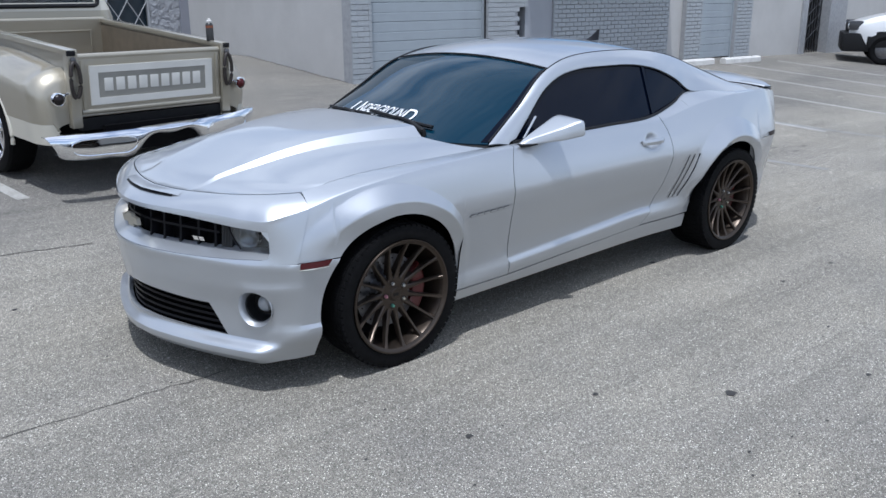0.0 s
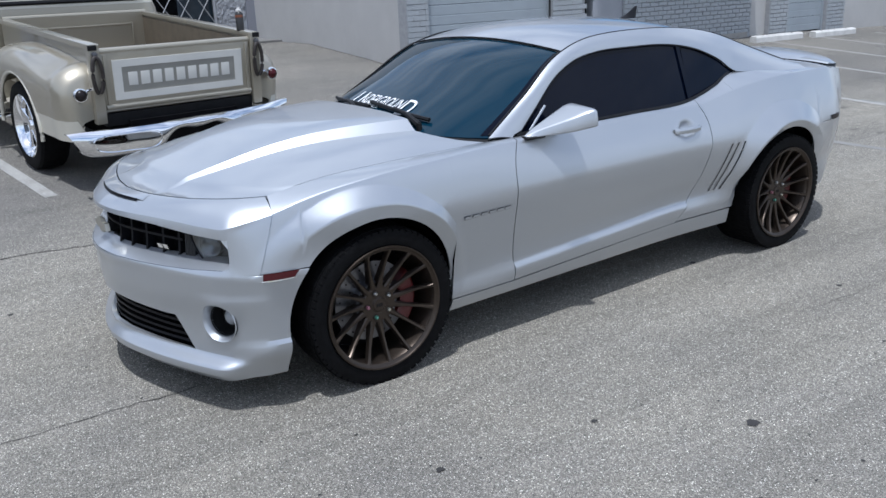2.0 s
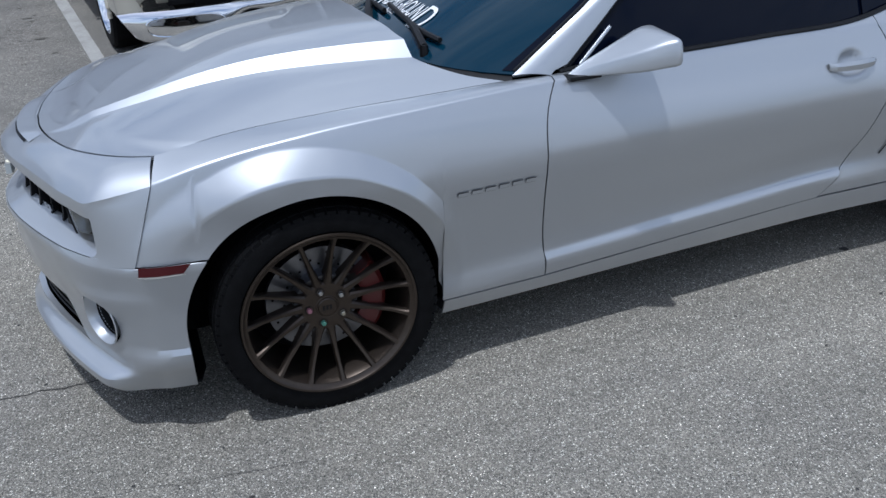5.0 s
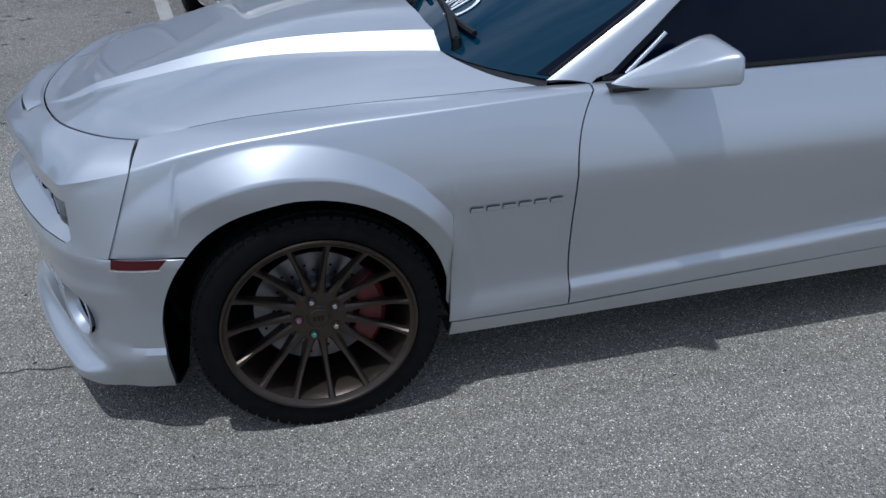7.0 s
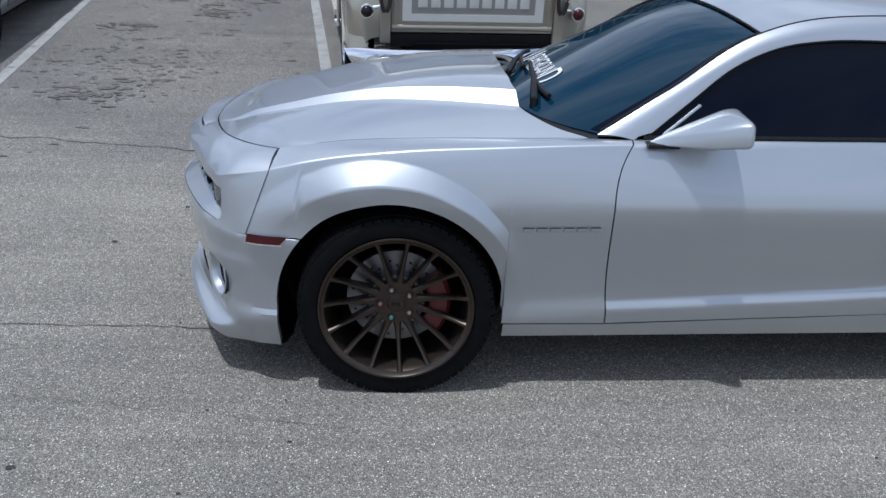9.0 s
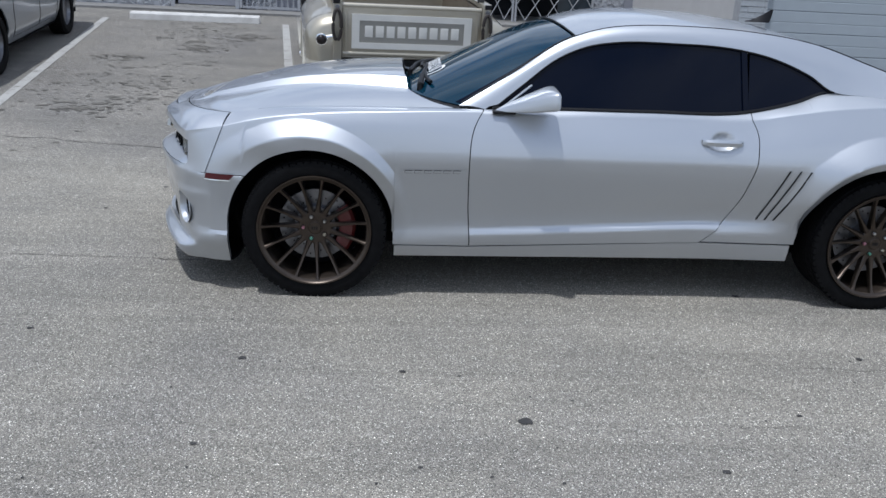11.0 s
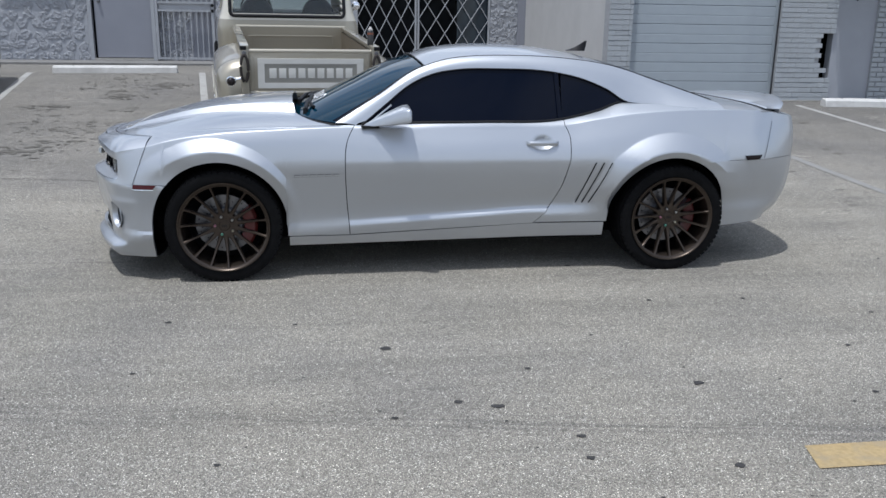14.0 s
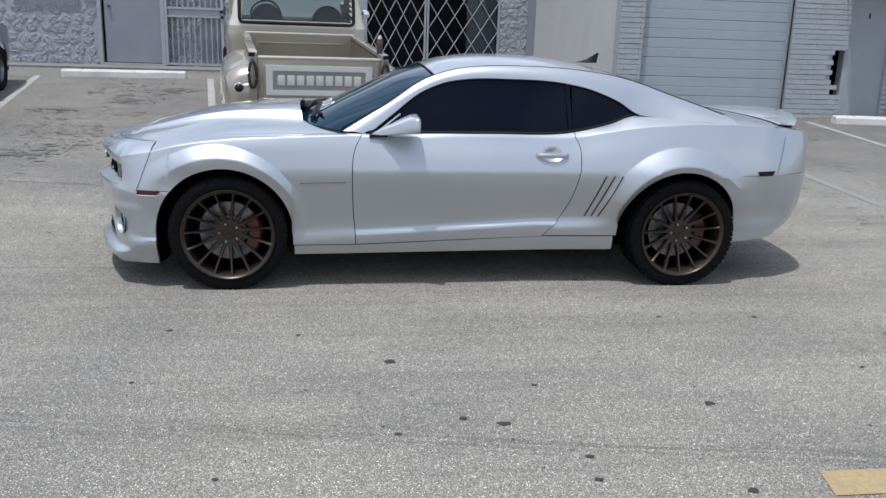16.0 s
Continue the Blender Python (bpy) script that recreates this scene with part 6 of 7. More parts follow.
for sgn in (-1, 1):
    fd = None
    for lower in (False, True):
        bm = fender_bm(lower)
        if sgn > 0:
            for v in bm.verts:
                v.co.x = -v.co.x
            bmesh.ops.reverse_faces(bm, faces=bm.faces)
        if lower:
            solid(tpart("fender_skirt", bm, CREAM, fd, "cream lower edge"), 0.015)
        else:
            fd = solid(tpart("rear_fender", bm, GOLD, label="bulging beige rear fender with cream lower edge"), 0.015)
    # closed tail of the fender and the cream lip round its arch
    bm = bmesh.new()
    tube(bm, [(-0.935, 0.98 + 0.475 * math.cos(a), 0.36 + 0.475 * 0.93 * math.sin(a)) for a in spread(radians(-4), radians(184), 40)], 0.017, 8)
    for v in bm.verts:
        v.co.x *= sgn * -1
    tpart("arch_lip", bm, CREAM, fd)
# rear lamps on stalks
for sgn, lab in ((-1, "smoked dark bullet tail lamp"), (1, "dark red bullet tail lamp")):
    bm = revolve([(0.0, -0.062), (0.020, -0.058), (0.036, -0.044), (0.042, -0.030), (0.044, 0.0), (0.03, 0.03), (0.0, 0.04)], 20)
    lamp = tpart("tail_lamp", shift(bm, Matrix.Translation((sgn * 0.80, -0.03, 0.755))), (mat("smoked_tail_lens", (0.012, 0.008, 0.008), 0.3, spec=0.3) if sgn < 0 else RED_LENS), label=lab)
    bm = bmesh.new()
    tube(bm, [(sgn * 0.79, -0.01, 0.765), (sgn * 0.68, -0.01, 0.785)], 0.011)
    tpart("stalk", bm, CHROME, lamp)
    bezel = revolve([(0.043, -0.034), (0.050, -0.032), (0.053, -0.020), (0.050, 0.0), (0.043, 0.0)], 24)
    tpart("bezel", shift(bezel, Matrix.Translation((sgn * 0.80, -0.03, 0.755))), CHROME, lamp)
    # rubber-sleeved tailgate chain, hanging in a loop
    bm = bmesh.new()
    tube(bm, [(sgn * 0.665 + 0.036 * math.sin(t), -0.064 - 0.012 * abs(math.sin(t)), 0.885 - 0.130 * math.cos(t)) for t in spread(0.15, 2 * math.pi - 0.15, 28)], 0.015, 8)
    ch = tpart("tailgate_chain", bm, SLEEVE, label="black rubber-sleeved chain loop")
    tpart("chain_hook", shift(revolve([(0.0, -0.02), (0.02, -0.018), (0.022, 0.01)], 12), Matrix.Translation((sgn * 0.665, -0.05, 1.035))), STEEL, ch)

# chrome rear bumper: deep wings with a pressed oval, shallow in the middle, cut away at the ends
BH_AT = hermite([(0.0, 0.040), (0.24, 0.044), (0.34, 0.088), (0.60, 0.098), (0.85, 0.098), (0.95, 0.090), (1.0, 0.078)])
BZ_AT = hermite([(0.0, 0.488), (0.24, 0.482), (0.34, 0.436), (0.60, 0.424), (0.85, 0.422), (0.95, 0.426), (1.0, 0.432)])


def bumper_face(w, k, out=0.0):
    """A place on the bumper: w along it (-1 to 1), k up its face (-1 to 1)."""
    hollow = 0.007 * max(0.0, 1 - ((abs(w) - 0.62) / 0.26) ** 4) * max(0.0, 1 - (k / 0.62) ** 4)
    y = -0.25 + 0.09 * w + 0.18 * abs(w) ** 3 - 0.040 * (1 - abs(k) ** 2.4) + hollow - out
    return Vector((0.93 * w + 0.045 * k * w**7, y, BZ_AT(abs(w)) + k * BH_AT(abs(w))))


rows = []
for w in spread(-1, 1, 88):
    row = [bumper_face(w, k) for k in spread(-1, 1, 26)]
    rows.append([row[0] + Vector((0, 0.05, 0.004))] + row + [row[-1] + Vector((0, 0.055, -0.004))])
bm = grid(rows)
bmesh.ops.recalc_face_normals(bm, faces=bm.faces)
bumper = solid(tpart("rear_bumper", bm, CHROME, label="curved chrome rear bumper"), 0.006)
for sgn in (-1, 1):
    # raised lip round the long oval pressing
    bm = bmesh.new()
    loop = []
    for t in spread(0, 2 * math.pi, 48):
        w = 0.62 + 0.26 * math.copysign(abs(math.cos(t)) ** 0.5, math.cos(t))
        loop.append(bumper_face(sgn * w, 0.64 * math.copysign(abs(math.sin(t)) ** 0.7, math.sin(t)), 0.001))
    tube(bm, loop, 0.006, 8, cap=False)
    tpart("pressed_oval", bm, CHROME, bumper)
for sgn in (-1, 1):
    bm = bmesh.new()
    tube(bm, [(sgn * 0.35, -0.2, 0.43), (sgn * 0.35, 0.1, 0.42)], 0.02)
    tpart("bumper_bracket", bm, BLACK_TRIM, bumper)
bm = bmesh.new()
tube(bm, [(-0.62, 1.75, 0.30), (-0.86, 1.83, 0.29), (-0.95, 1.85, 0.285)], 0.028, 14, cap=False)
tpart("exhaust_pipe", bm, CHROME, label="chrome side exhaust tip")
both("running_board", lambda: boxed(-0.96, 1.9, 0.33, -0.66, 3.9, 0.39, bevel=0.015), CREAM)


# wheels
def truck_wheel():
    w = new("wheel")
    w.parent = truck
    part("tyre", revolve([(0.245, 0.09), (0.27, 0.118), (0.31, 0.122), (0.345, 0.112), (0.36, 0.09), (0.362, 0.0), (0.36, -0.09), (0.345, -0.112), (0.31, -0.122), (0.27, -0.118), (0.245, -0.09)], 56), RUBBER, w)
    rim = part("rim", revolve([(0.255, 0.10), (0.235, 0.05), (0.235, -0.03), (0.244, -0.09), (0.258, -0.113), (0.252, -0.117), (0.238, -0.10), (0.228, -0.06), (0.20, -0.04)], 56), CHROME, w, "deep-dish chrome rim")
    bm = bmesh.new()
    for k in range(5):
        vs = box(bm, -0.034, -0.065, 0.03, 0.034, -0.025, 0.235, bevel=0.008)
        bmesh.ops.transform(bm, matrix=Matrix.Rotation(2 * math.pi * k / 5, 4, "Y"), verts=vs)
    part("spoke_set", bm, CHROME, rim)
    part("hub", revolve([(0.0, -0.085), (0.04, -0.08), (0.055, -0.06), (0.06, -0.02)], 24), CHROME, rim)
    return w


tw = truck_wheel()
tw.matrix_basis = pose(-0.80, 0.98, 0.36, 0, 0, -90)
copy_thing(tw, pose(0.80, 0.98, 0.36, 0, 0, 90))
copy_thing(tw, pose(-0.78, 3.95, 0.36, 0, 0, -90))
copy_thing(tw, pose(0.78, 3.95, 0.36, 0, 0, 90))

# cab
CW = hermite([(0.40, 0.84), (0.7, 0.87), (1.0, 0.875), (1.15, 0.855), (1.21, 0.83), (1.45, 0.775), (1.60, 0.735), (1.66, 0.70)])
CY = hermite([(0.40, 2.12), (1.0, 2.12), (1.21, 2.14), (1.45, 2.20), (1.60, 2.26), (1.66, 2.32)])


def cab_ring(z, inset=0.0):
    w, y0, y1 = CW(z) - inset, CY(z) + inset, (3.75 if z < 1.1 else 3.75 - (z - 1.1) * 1.0) - inset
    r = 0.13
    pts = []
    for cx, cy, a0 in ((w - r, y1 - r, 0), (-w + r, y1 - r, 90), (-w + r, y0 + r, 180), (w - r, y0 + r, 270)):
        for k in range(6):
            a = radians(a0 + 18 * k)
            pts.append(Vector((cx + r * math.cos(a), cy + r * math.sin(a), z)))
    return pts


def sheet_cut(rows, hole):
    bm = grid(rows, close=True)
    bmesh.ops.delete(bm, geom=[f for f in bm.faces if hole(f.calc_center_median())], context="FACES")
    bm.normal_update()
    return bm


def denser(ring, n=120):
    """The ring resampled at even steps."""
    L = [0.0]
    for a, b in zip(ring, ring[1:] + ring[:1]):
        L.append(L[-1] + (b - a).length)
    out = []
    j = 0
    pts = ring + ring[:1]
    for k in range(n):
        s = L[-1] * k / n
        while L[j + 1] < s:
            j += 1
        t = (s - L[j]) / max(1e-9, L[j + 1] - L[j])
        out.append(pts[j].lerp(pts[j + 1], t))
    return out


ZW0, ZW1 = 1.245, 1.545
lower = sheet_cut([denser(cab_ring(z)) for z in spread(0.38, 1.17, 12)], lambda c: c.y > 3.4 and abs(c.x) < 0.66 and c.z > 1.06)
bmesh.ops.recalc_face_normals(lower, faces=lower.faces)
cab = tpart("cab_body", lower, GOLD, label="beige cab with cream roof and upper half")


def opening(c):
    zin = ZW0 < c.z < ZW1
    rear_side = c.y < 2.45 and -0.685 < c.x < 0.645
    front_side = c.y > 3.2 and abs(c.x) < 0.66
    flank = 2.52 < c.y < 3.15 and abs(c.x) > 0.6
    return zin and (rear_side or front_side or flank) or (front_side and c.z < ZW1)


zz = spread(1.17, ZW0, 3)[:-1] + spread(ZW0, ZW1, 10)[:-1] + spread(ZW1, 1.655, 5)
upper = sheet_cut([denser(cab_ring(z)) for z in zz], opening)
bmesh.ops.recalc_face_normals(upper, faces=upper.faces)
solid(tpart("cab_upper", upper, CREAM, cab), 0.02)
rows = []
for k in spread(0, 1, 6):
    a = k * math.pi / 2
    base = denser(cab_ring(1.655), 60)
    rows.append([Vector((p.x * (1 - 0.10 * (1 - math.cos(a))) , 2.95 + (p.y - 2.95) * (1 - 0.10 * (1 - math.cos(a))), 1.655 + 0.055 * math.sin(a))) for p in base])
rows.append([Vector((r.x * 0.5, 2.95 + (r.y - 2.95) * 0.5, 1.724)) for r in rows[-1]])
rows.append([Vector((0, 2.95, 1.73)) for r in rows[-1]])
bm = grid(rows, close=True)
bmesh.ops.recalc_face_normals(bm, faces=bm.faces)
tpart("cab_roof", bm, CREAM, cab)


def rounded_loop(x0, x1, z0, z1, r, y_at, n=8):
    pts = []
    for cx, cz, a0 in ((x1 - r, z1 - r, 0), (x0 + r, z1 - r, 90), (x0 + r, z0 + r, 180), (x1 - r, z0 + r, 270)):
        for k in range(n):
            a = radians(a0 + 90 * k / (n - 1))
            x, z = cx + r * math.cos(a), cz + r * math.sin(a)
            pts.append(Vector((x, y_at(z), z)))
    return pts


loop = rounded_loop(-0.715, 0.675, 1.215, 1.565, 0.05, lambda z: CY(z) - 0.004)
bm = bmesh.new()
tube(bm, loop + loop[:1], 0.021, 8, cap=False)
tpart("rear_window_seal", bm, BLACK_TRIM, cab)
bm = bmesh.new()
bm.faces.new([bm.verts.new(p + Vector((0, 0.006, 0))) for p in loop])
g = tpart("rear_window", bm, CABGLASS, cab, smooth=False)
g.visible_shadow = False
bm = grid([[Vector((x, 3.75 - (z - 1.1) - 0.01, z)) for x in spread(-0.64, 0.64, 4)] for z in (1.08, 1.56)])
g = tpart("cab_windscreen", bm, CABGLASS, cab, smooth=False)
g.visible_shadow = False
for sgn in (-1, 1):
    arc = [(math.cos(a), max(0.0, math.sin(a)) ** 0.6) for a in spread(0, math.pi, 18)]
    rows = [[Vector((sgn * 0.38 + 0.225 * k * ca, y, 0.98 + (0.40 * k + 0.02) * sa)) for ca, sa in arc] for k, y in ((0.92, 2.56), (1.0, 2.50), (0.97, 2.43), (0.85, 2.405), (0.4, 2.395), (0.0, 2.395))]
    bm = grid(rows)
    bmesh.ops.recalc_face_normals(bm, faces=bm.faces)
    tpart("seat_back", bm, SEAT, cab, "rounded blue-grey bucket seat back")
tpart("dashboard", boxed(-0.74, 3.25, 0.9, 0.74, 3.60, 1.11, bevel=0.03), BLACK_TRIM, cab)
bm = bmesh.new()
tube(bm, [(-0.36 + 0.19 * math.cos(t), 3.2 - 0.05 * math.sin(t), 1.18 + 0.17 * math.sin(t)) for t in spread(0, 2 * math.pi, 28)], 0.012, 6, cap=False)
tpart("steering_wheel", bm, BLACK_TRIM, cab)
for sgn in (1,):
    bm = bmesh.new()
    bmesh.ops.create_uvsphere(bm, u_segments=16, v_segments=10, radius=0.06)
    bmesh.ops.scale(bm, vec=(1, 0.5, 1), verts=bm.verts)
    mr = tpart("side_mirror", shift(bm, Matrix.Translation((sgn * 0.965, 3.0, 1.30))), CHROME, truck, "small round chrome mirror")
    bm = bmesh.new()
    tube(bm, [(sgn * 0.955, 3.0, 1.27), (sgn * 0.87, 3.02, 1.16)], 0.008)
    tpart("mirror_arm", bm, CHROME, mr)
# bonnet and front wings, mostly hidden by the cab
rows = []
for y in spread(3.74, 4.62, 10):
    w = 0.86 - 0.04 * (y - 3.74)
    zt = 1.05 - 0.05 * (y - 3.74)
    rows.append([Vector((-w, y, 0.42)), Vector((-w - 0.02, y, 0.75)), Vector((-w + 0.04, y, 0.94)), Vector((-w + 0.2, y, 1.0)), Vector((-0.4, y, zt)), Vector((0, y, zt + 0.02)), Vector((0.4, y, zt)), Vector((w - 0.2, y, 1.0)), Vector((w - 0.04, y, 0.94)), Vector((w + 0.02, y, 0.75)), Vector((w, y, 0.42))])
bm = grid(rows)
bmesh.ops.recalc_face_normals(bm, faces=bm.faces)
tpart("front_clip", bm, GOLD)
tpart("front_panel", boxed(-0.80, 4.60, 0.42, 0.80, 4.64, 0.98), CREAM)

# spray can standing on the bed rail's rear corner
can = tagged(new("spray_can"), "orange and black aerosol can on the truck's bed rail", "spray can")
can.matrix_basis = pose(1.155, 3.11, 1.325)
part("can_body", revolve([(0.0, 0.0), (0.031, 0.0), (0.032, 0.006), (0.032, 0.135), (0.029, 0.142), (0.02, 0.152)], 20, axis="z"), mat("black_can_label", (0.03, 0.03, 0.03), 0.35), can)
part("label_band", revolve([(0.0325, 0.108), (0.0325, 0.128)], 20, axis="z"), mat("orange_can_label", (0.20, 0.06, 0.025), 0.4), can)
part("cap", revolve([(0.02, 0.152), (0.024, 0.154), (0.024, 0.168), (0.014, 0.172), (0.012, 0.188), (0.0, 0.189)], 20, axis="z"), STOPWHITE, can)


# ---- markings, wheel stops and stains on the car park ----
def stripe(name, p0, p1, w0, w1, material, label):
    a, b = Vector((*p0, 0)), Vector((*p1, 0))
    n = (b - a).cross(Vector((0, 0, 1))).normalized()
    return patch_on_ground(name, [tuple((a - n * w0 / 2)[:2]), tuple((b - n * w1 / 2)[:2]), tuple((b + n * w1 / 2)[:2]), tuple((a + n * w0 / 2)[:2])], material, label, 0.004, "parking line", "structure", 24)


for p0, p1 in (((-3.12, 2.29), (-3.90, 8.54)), ((-0.53, 3.01), (-1.25, 8.64)), ((8.13, 0.88), (7.66, 5.79)), ((6.00, -0.14), (5.76, 2.70)), ((8.38, 0.23), (8.14, 1.58)),
               ((10.52, 0.95), (10.18, 5.68)), ((12.37, 1.40), (12.12, 5.67)), ((14.06, 2.19), (13.74, 5.53)), ((15.91, 2.12), (15.68, 5.52)), ((-6.34, 4.12), (-6.94, 8.48))):
    stripe("parking_line", p0, p1, 0.10, 0.10, LINEFADED if p0[1] < 0.5 else LINEWHITE, "worn white painted parking line on asphalt")
patch_on_ground("yellow_line", [(2.35, -3.45), (2.39, -3.28), (5.33, -3.30), (5.33, -3.47)], LINEYELLOW, "worn yellow painted line on asphalt", category="road marking")


def wheel_stop(x0, y0, x1, y1, label):
    a, b = Vector((x0, y0, 0)), Vector((x1, y1, 0))
    d = (b - a).normalized()
    n = Vector((-d.y, d.x, 0))
    prof = [(-0.075, 0.0), (-0.070, 0.085), (-0.045, 0.115), (0.045, 0.118), (0.070, 0.09), (0.078, 0.0)]
    rows = []
    L = (b - a).length
    for t in [0.0, 0.012] + spread(0.1, L - 0.1, 14) + [L - 0.012, L]:
        k = 0.93 if t in (0.0, L) else 1.0
        p = a + d * t
        z = gz(p.y, p.x)
        rows.append([p + n * (o * k) + Vector((0, 0, z - 0.004 + h * k + 0.003 * noise.noise(Vector((p.x * 3, o * 20, h * 20))))) for o, h in prof])
    bm = grid(rows, close=True)
    bmesh.ops.contextual_create(bm, geom=[e for e in bm.edges if e.is_boundary])
    bmesh.ops.recalc_face_normals(bm, faces=bm.faces)
    ob = tagged(new("wheel_stop"), label, "wheel stop", "wheel stops along the bays")
    part("block", bm, STOPWHITE, ob, angle=25)
    for t in (0.3, L - 0.3):
        p = a + d * t
        bm = revolve([(0.0, 0.003), (0.011, 0.002), (0.012, -0.004)], 10, axis="z")
        part("pin", shift(bm, Matrix.Translation((p.x, p.y, gz(p.y, p.x) + 0.1165))), UNDER, ob)
    return ob


wheel_stop(-3.54, 8.56, -1.64, 8.65, "whitewashed concrete wheel stop before the stone wall")
wheel_stop(-6.51, 8.44, -4.62, 8.53, "whitewashed concrete wheel stop before the stone wall")
wheel_stop(8.03, 5.72, 9.91, 5.74, "whitewashed concrete wheel stop before the shutters")
wheel_stop(11.69, 5.56, 13.24, 5.64, "whitewashed concrete wheel stop before the brick wall")
wheel_stop(13.56, 5.58, 15.09, 5.66, "whitewashed concrete wheel stop before the brick wall")


def blot(bm, x, y, rx, ry, seed, lift=0.004, n=18):
    """A flat patch with a ragged edge."""
    c = bm.verts.new((x, y, gz(y, x) + lift))
    ring = []
    for k in range(n):
        a = 2 * math.pi * k / n
        r = 1 + 0.45 * noise.noise(Vector((math.cos(a) * 1.6 + seed, math.sin(a) * 1.6, seed * 0.7)))
        px, py = x + rx * r * math.cos(a), y + ry * r * math.sin(a)
        ring.append(bm.verts.new((px, py, gz(py, px) + lift)))
    for k in range(n):
        bm.faces.new((c, ring[k], ring[(k + 1) % n]))


SPOTS = [(0.88, -2.10, 1.5), (1.13, -2.74, 0.9), (1.29, -2.80, 1.2), (2.24, -2.67, 1.25), (0.85, -2.86, 0.7), (1.56, -3.10, 0.9), (1.54, -3.27, 0.9), (-0.23, -1.61, 0.9), (1.51, -2.42, 0.8),
         (3.04, -1.54, 0.9), (2.47, -1.51, 0.8), (2.07, -3.39, 1.1), (0.43, -1.71, 0.7), (3.21, -2.31, 0.8), (2.20, -0.76, 1.0), (-1.18, 0.99, 0.8), (-1.44, 0.51, 0.8), (-0.28, -2.28, 0.6), (-1.18, -1.35, 0.7),
         (0.18, -3.16, 0.6), (2.99, -2.85, 0.7), (3.66, -1.85, 0.8), (4.44, -0.80, 0.8), (4.92, 0.55, 0.7), (0.71, -3.81, 0.6), (-0.74, -2.83, 0.6), (1.95, -2.03, 0.55), (3.40, -3.12, 0.6)]
for k, (x, y, s) in enumerate(SPOTS):
    bm = bmesh.new()
    blot(bm, x, y, 0.020 * s, 0.014 * s, k * 1.7)
    tagged(link("gum_spot", bm, SPOT, smooth=False), "small dark flattened gum spot on the asphalt", "stain", "gum spots on the asphalt")
bm = bmesh.new()
rnd = random.Random(4)
for k in range(420):
    x, y = rnd.uniform(-4, 6), rnd.uniform(-5, 2.4)
    if -0.9 < x < 3.9 and -0.9 < y < 0.9:
        continue
    blot(bm, x, y, rnd.uniform(0.003, 0.009), rnd.uniform(0.003, 0.007), k * 0.9, 0.0035, 8)
tagged(link("asphalt_specks", bm, SPOT, smooth=False), "scattered dark specks and grit on the asphalt", "specks", kind="stuff")
bm = bmesh.new()
for k in range(900):
    g = rnd.random()
    if g < 0.45:
        x, y = rnd.gauss(-2.3, 0.42), rnd.gauss(7.4, 0.55)
    elif g < 0.85:
        x, y = rnd.gauss(-2.4, 0.5), rnd.gauss(4.0, 0.7)
    else:
        x, y = rnd.uniform(-3.2, -0.9), rnd.uniform(3.5, 8.5)
    s = rnd.uniform(0.003, 0.017) if rnd.random() < 0.93 else rnd.uniform(0.02, 0.05)
    blot(bm, x, y, s * rnd.uniform(1.1, 2.4), s * rnd.uniform(0.5, 1.0), k * 2.3, 0.0035 + 0.000003 * k, 12)
for cx, cy, n in ((-2.05, 6.35, 90), (-1.55, 7.35, 70), (-2.75, 5.6, 50), (-2.35, 3.1, 60)):
    for k in range(n):
        sm = rnd.uniform(0.004, 0.022)
        blot(bm, rnd.gauss(cx, 0.16), rnd.gauss(cy, 0.10), sm * rnd.uniform(1.2, 3.0), sm, k * 1.9 + cx, 0.0065 + 0.000006 * k, 12)
for k in range(46):
    x, y = rnd.uniform(4.8, 10.5), rnd.uniform(-0.5, 5.4)
    s = rnd.uniform(0.02, 0.06)
    blot(bm, x, y, s * 1.5, s * 0.6, k * 3.3, 0.0035, 12)
tagged(link("oil_stains", bm, STAIN, smooth=False), "ragged dark oil drips in the parking bays", "stain", kind="stuff")

# hairline cracks and old paving joints
CRACK = mat("crack_dirt", (0.06, 0.056, 0.05), 0.95, vary=0.3, scale=40)


def crack(p0, p1, w, wob, seed, n=60):
    a, b = Vector((*p0, 0)), Vector((*p1, 0))
    d = (b - a).normalized()
    nn = Vector((-d.y, d.x, 0))
    rows = []
    for t in spread(0, 1, n):
        p = a.lerp(b, t)
        o = wob * (noise.noise(Vector((t * 9 + seed, seed, 0))) + 0.4 * noise.noise(Vector((t * 40 + seed, seed, 3))))
        ww = w * (0.35 + 0.9 * abs(noise.noise(Vector((t * 17 + seed * 2, 1, 0)))))
        rows.append([Vector((q.x, q.y, gz(q.y, q.x) + 0.0035)) for q in (p + nn * (o - ww / 2), p + nn * (o + ww / 2))])
    bm = grid(rows)
    return tagged(link("pavement_crack", bm, CRACK, smooth=False), "thin dark crack in the bleached asphalt", "crack", kind="structure")


crack((-2.98, -0.37), (-0.65, -0.40), 0.010, 0.03, 1.0)
crack((-1.35, -0.93), (-0.15, -1.13), 0.0035, 0.03, 2.0)
crack((-2.76, 2.14), (-0.46, 1.80), 0.018, 0.05, 4.0)
crack((3.37, -0.90), (3.34, -1.56), 0.006, 0.05, 5.0)
crack((4.62, 0.16), (9.52, 1.45), 0.006, 0.10, 6.0)
crack((1.60, -2.13), (1.95, -2.11), 0.004, 0.02, 7.0)
crack((1.93, -1.60), (3.65, -1.66), 0.004, 0.03, 8.0)
crack((CORNER - 0.03, FRONT + 0.1), (CORNER - 0.03, BACK - 1.1), 0.035, 0.05, 9.0)
crack((CORNER, FRONT - 0.05), (CORNER + 3.5, FRONT - 0.05), 0.02, 0.03, 10.0)


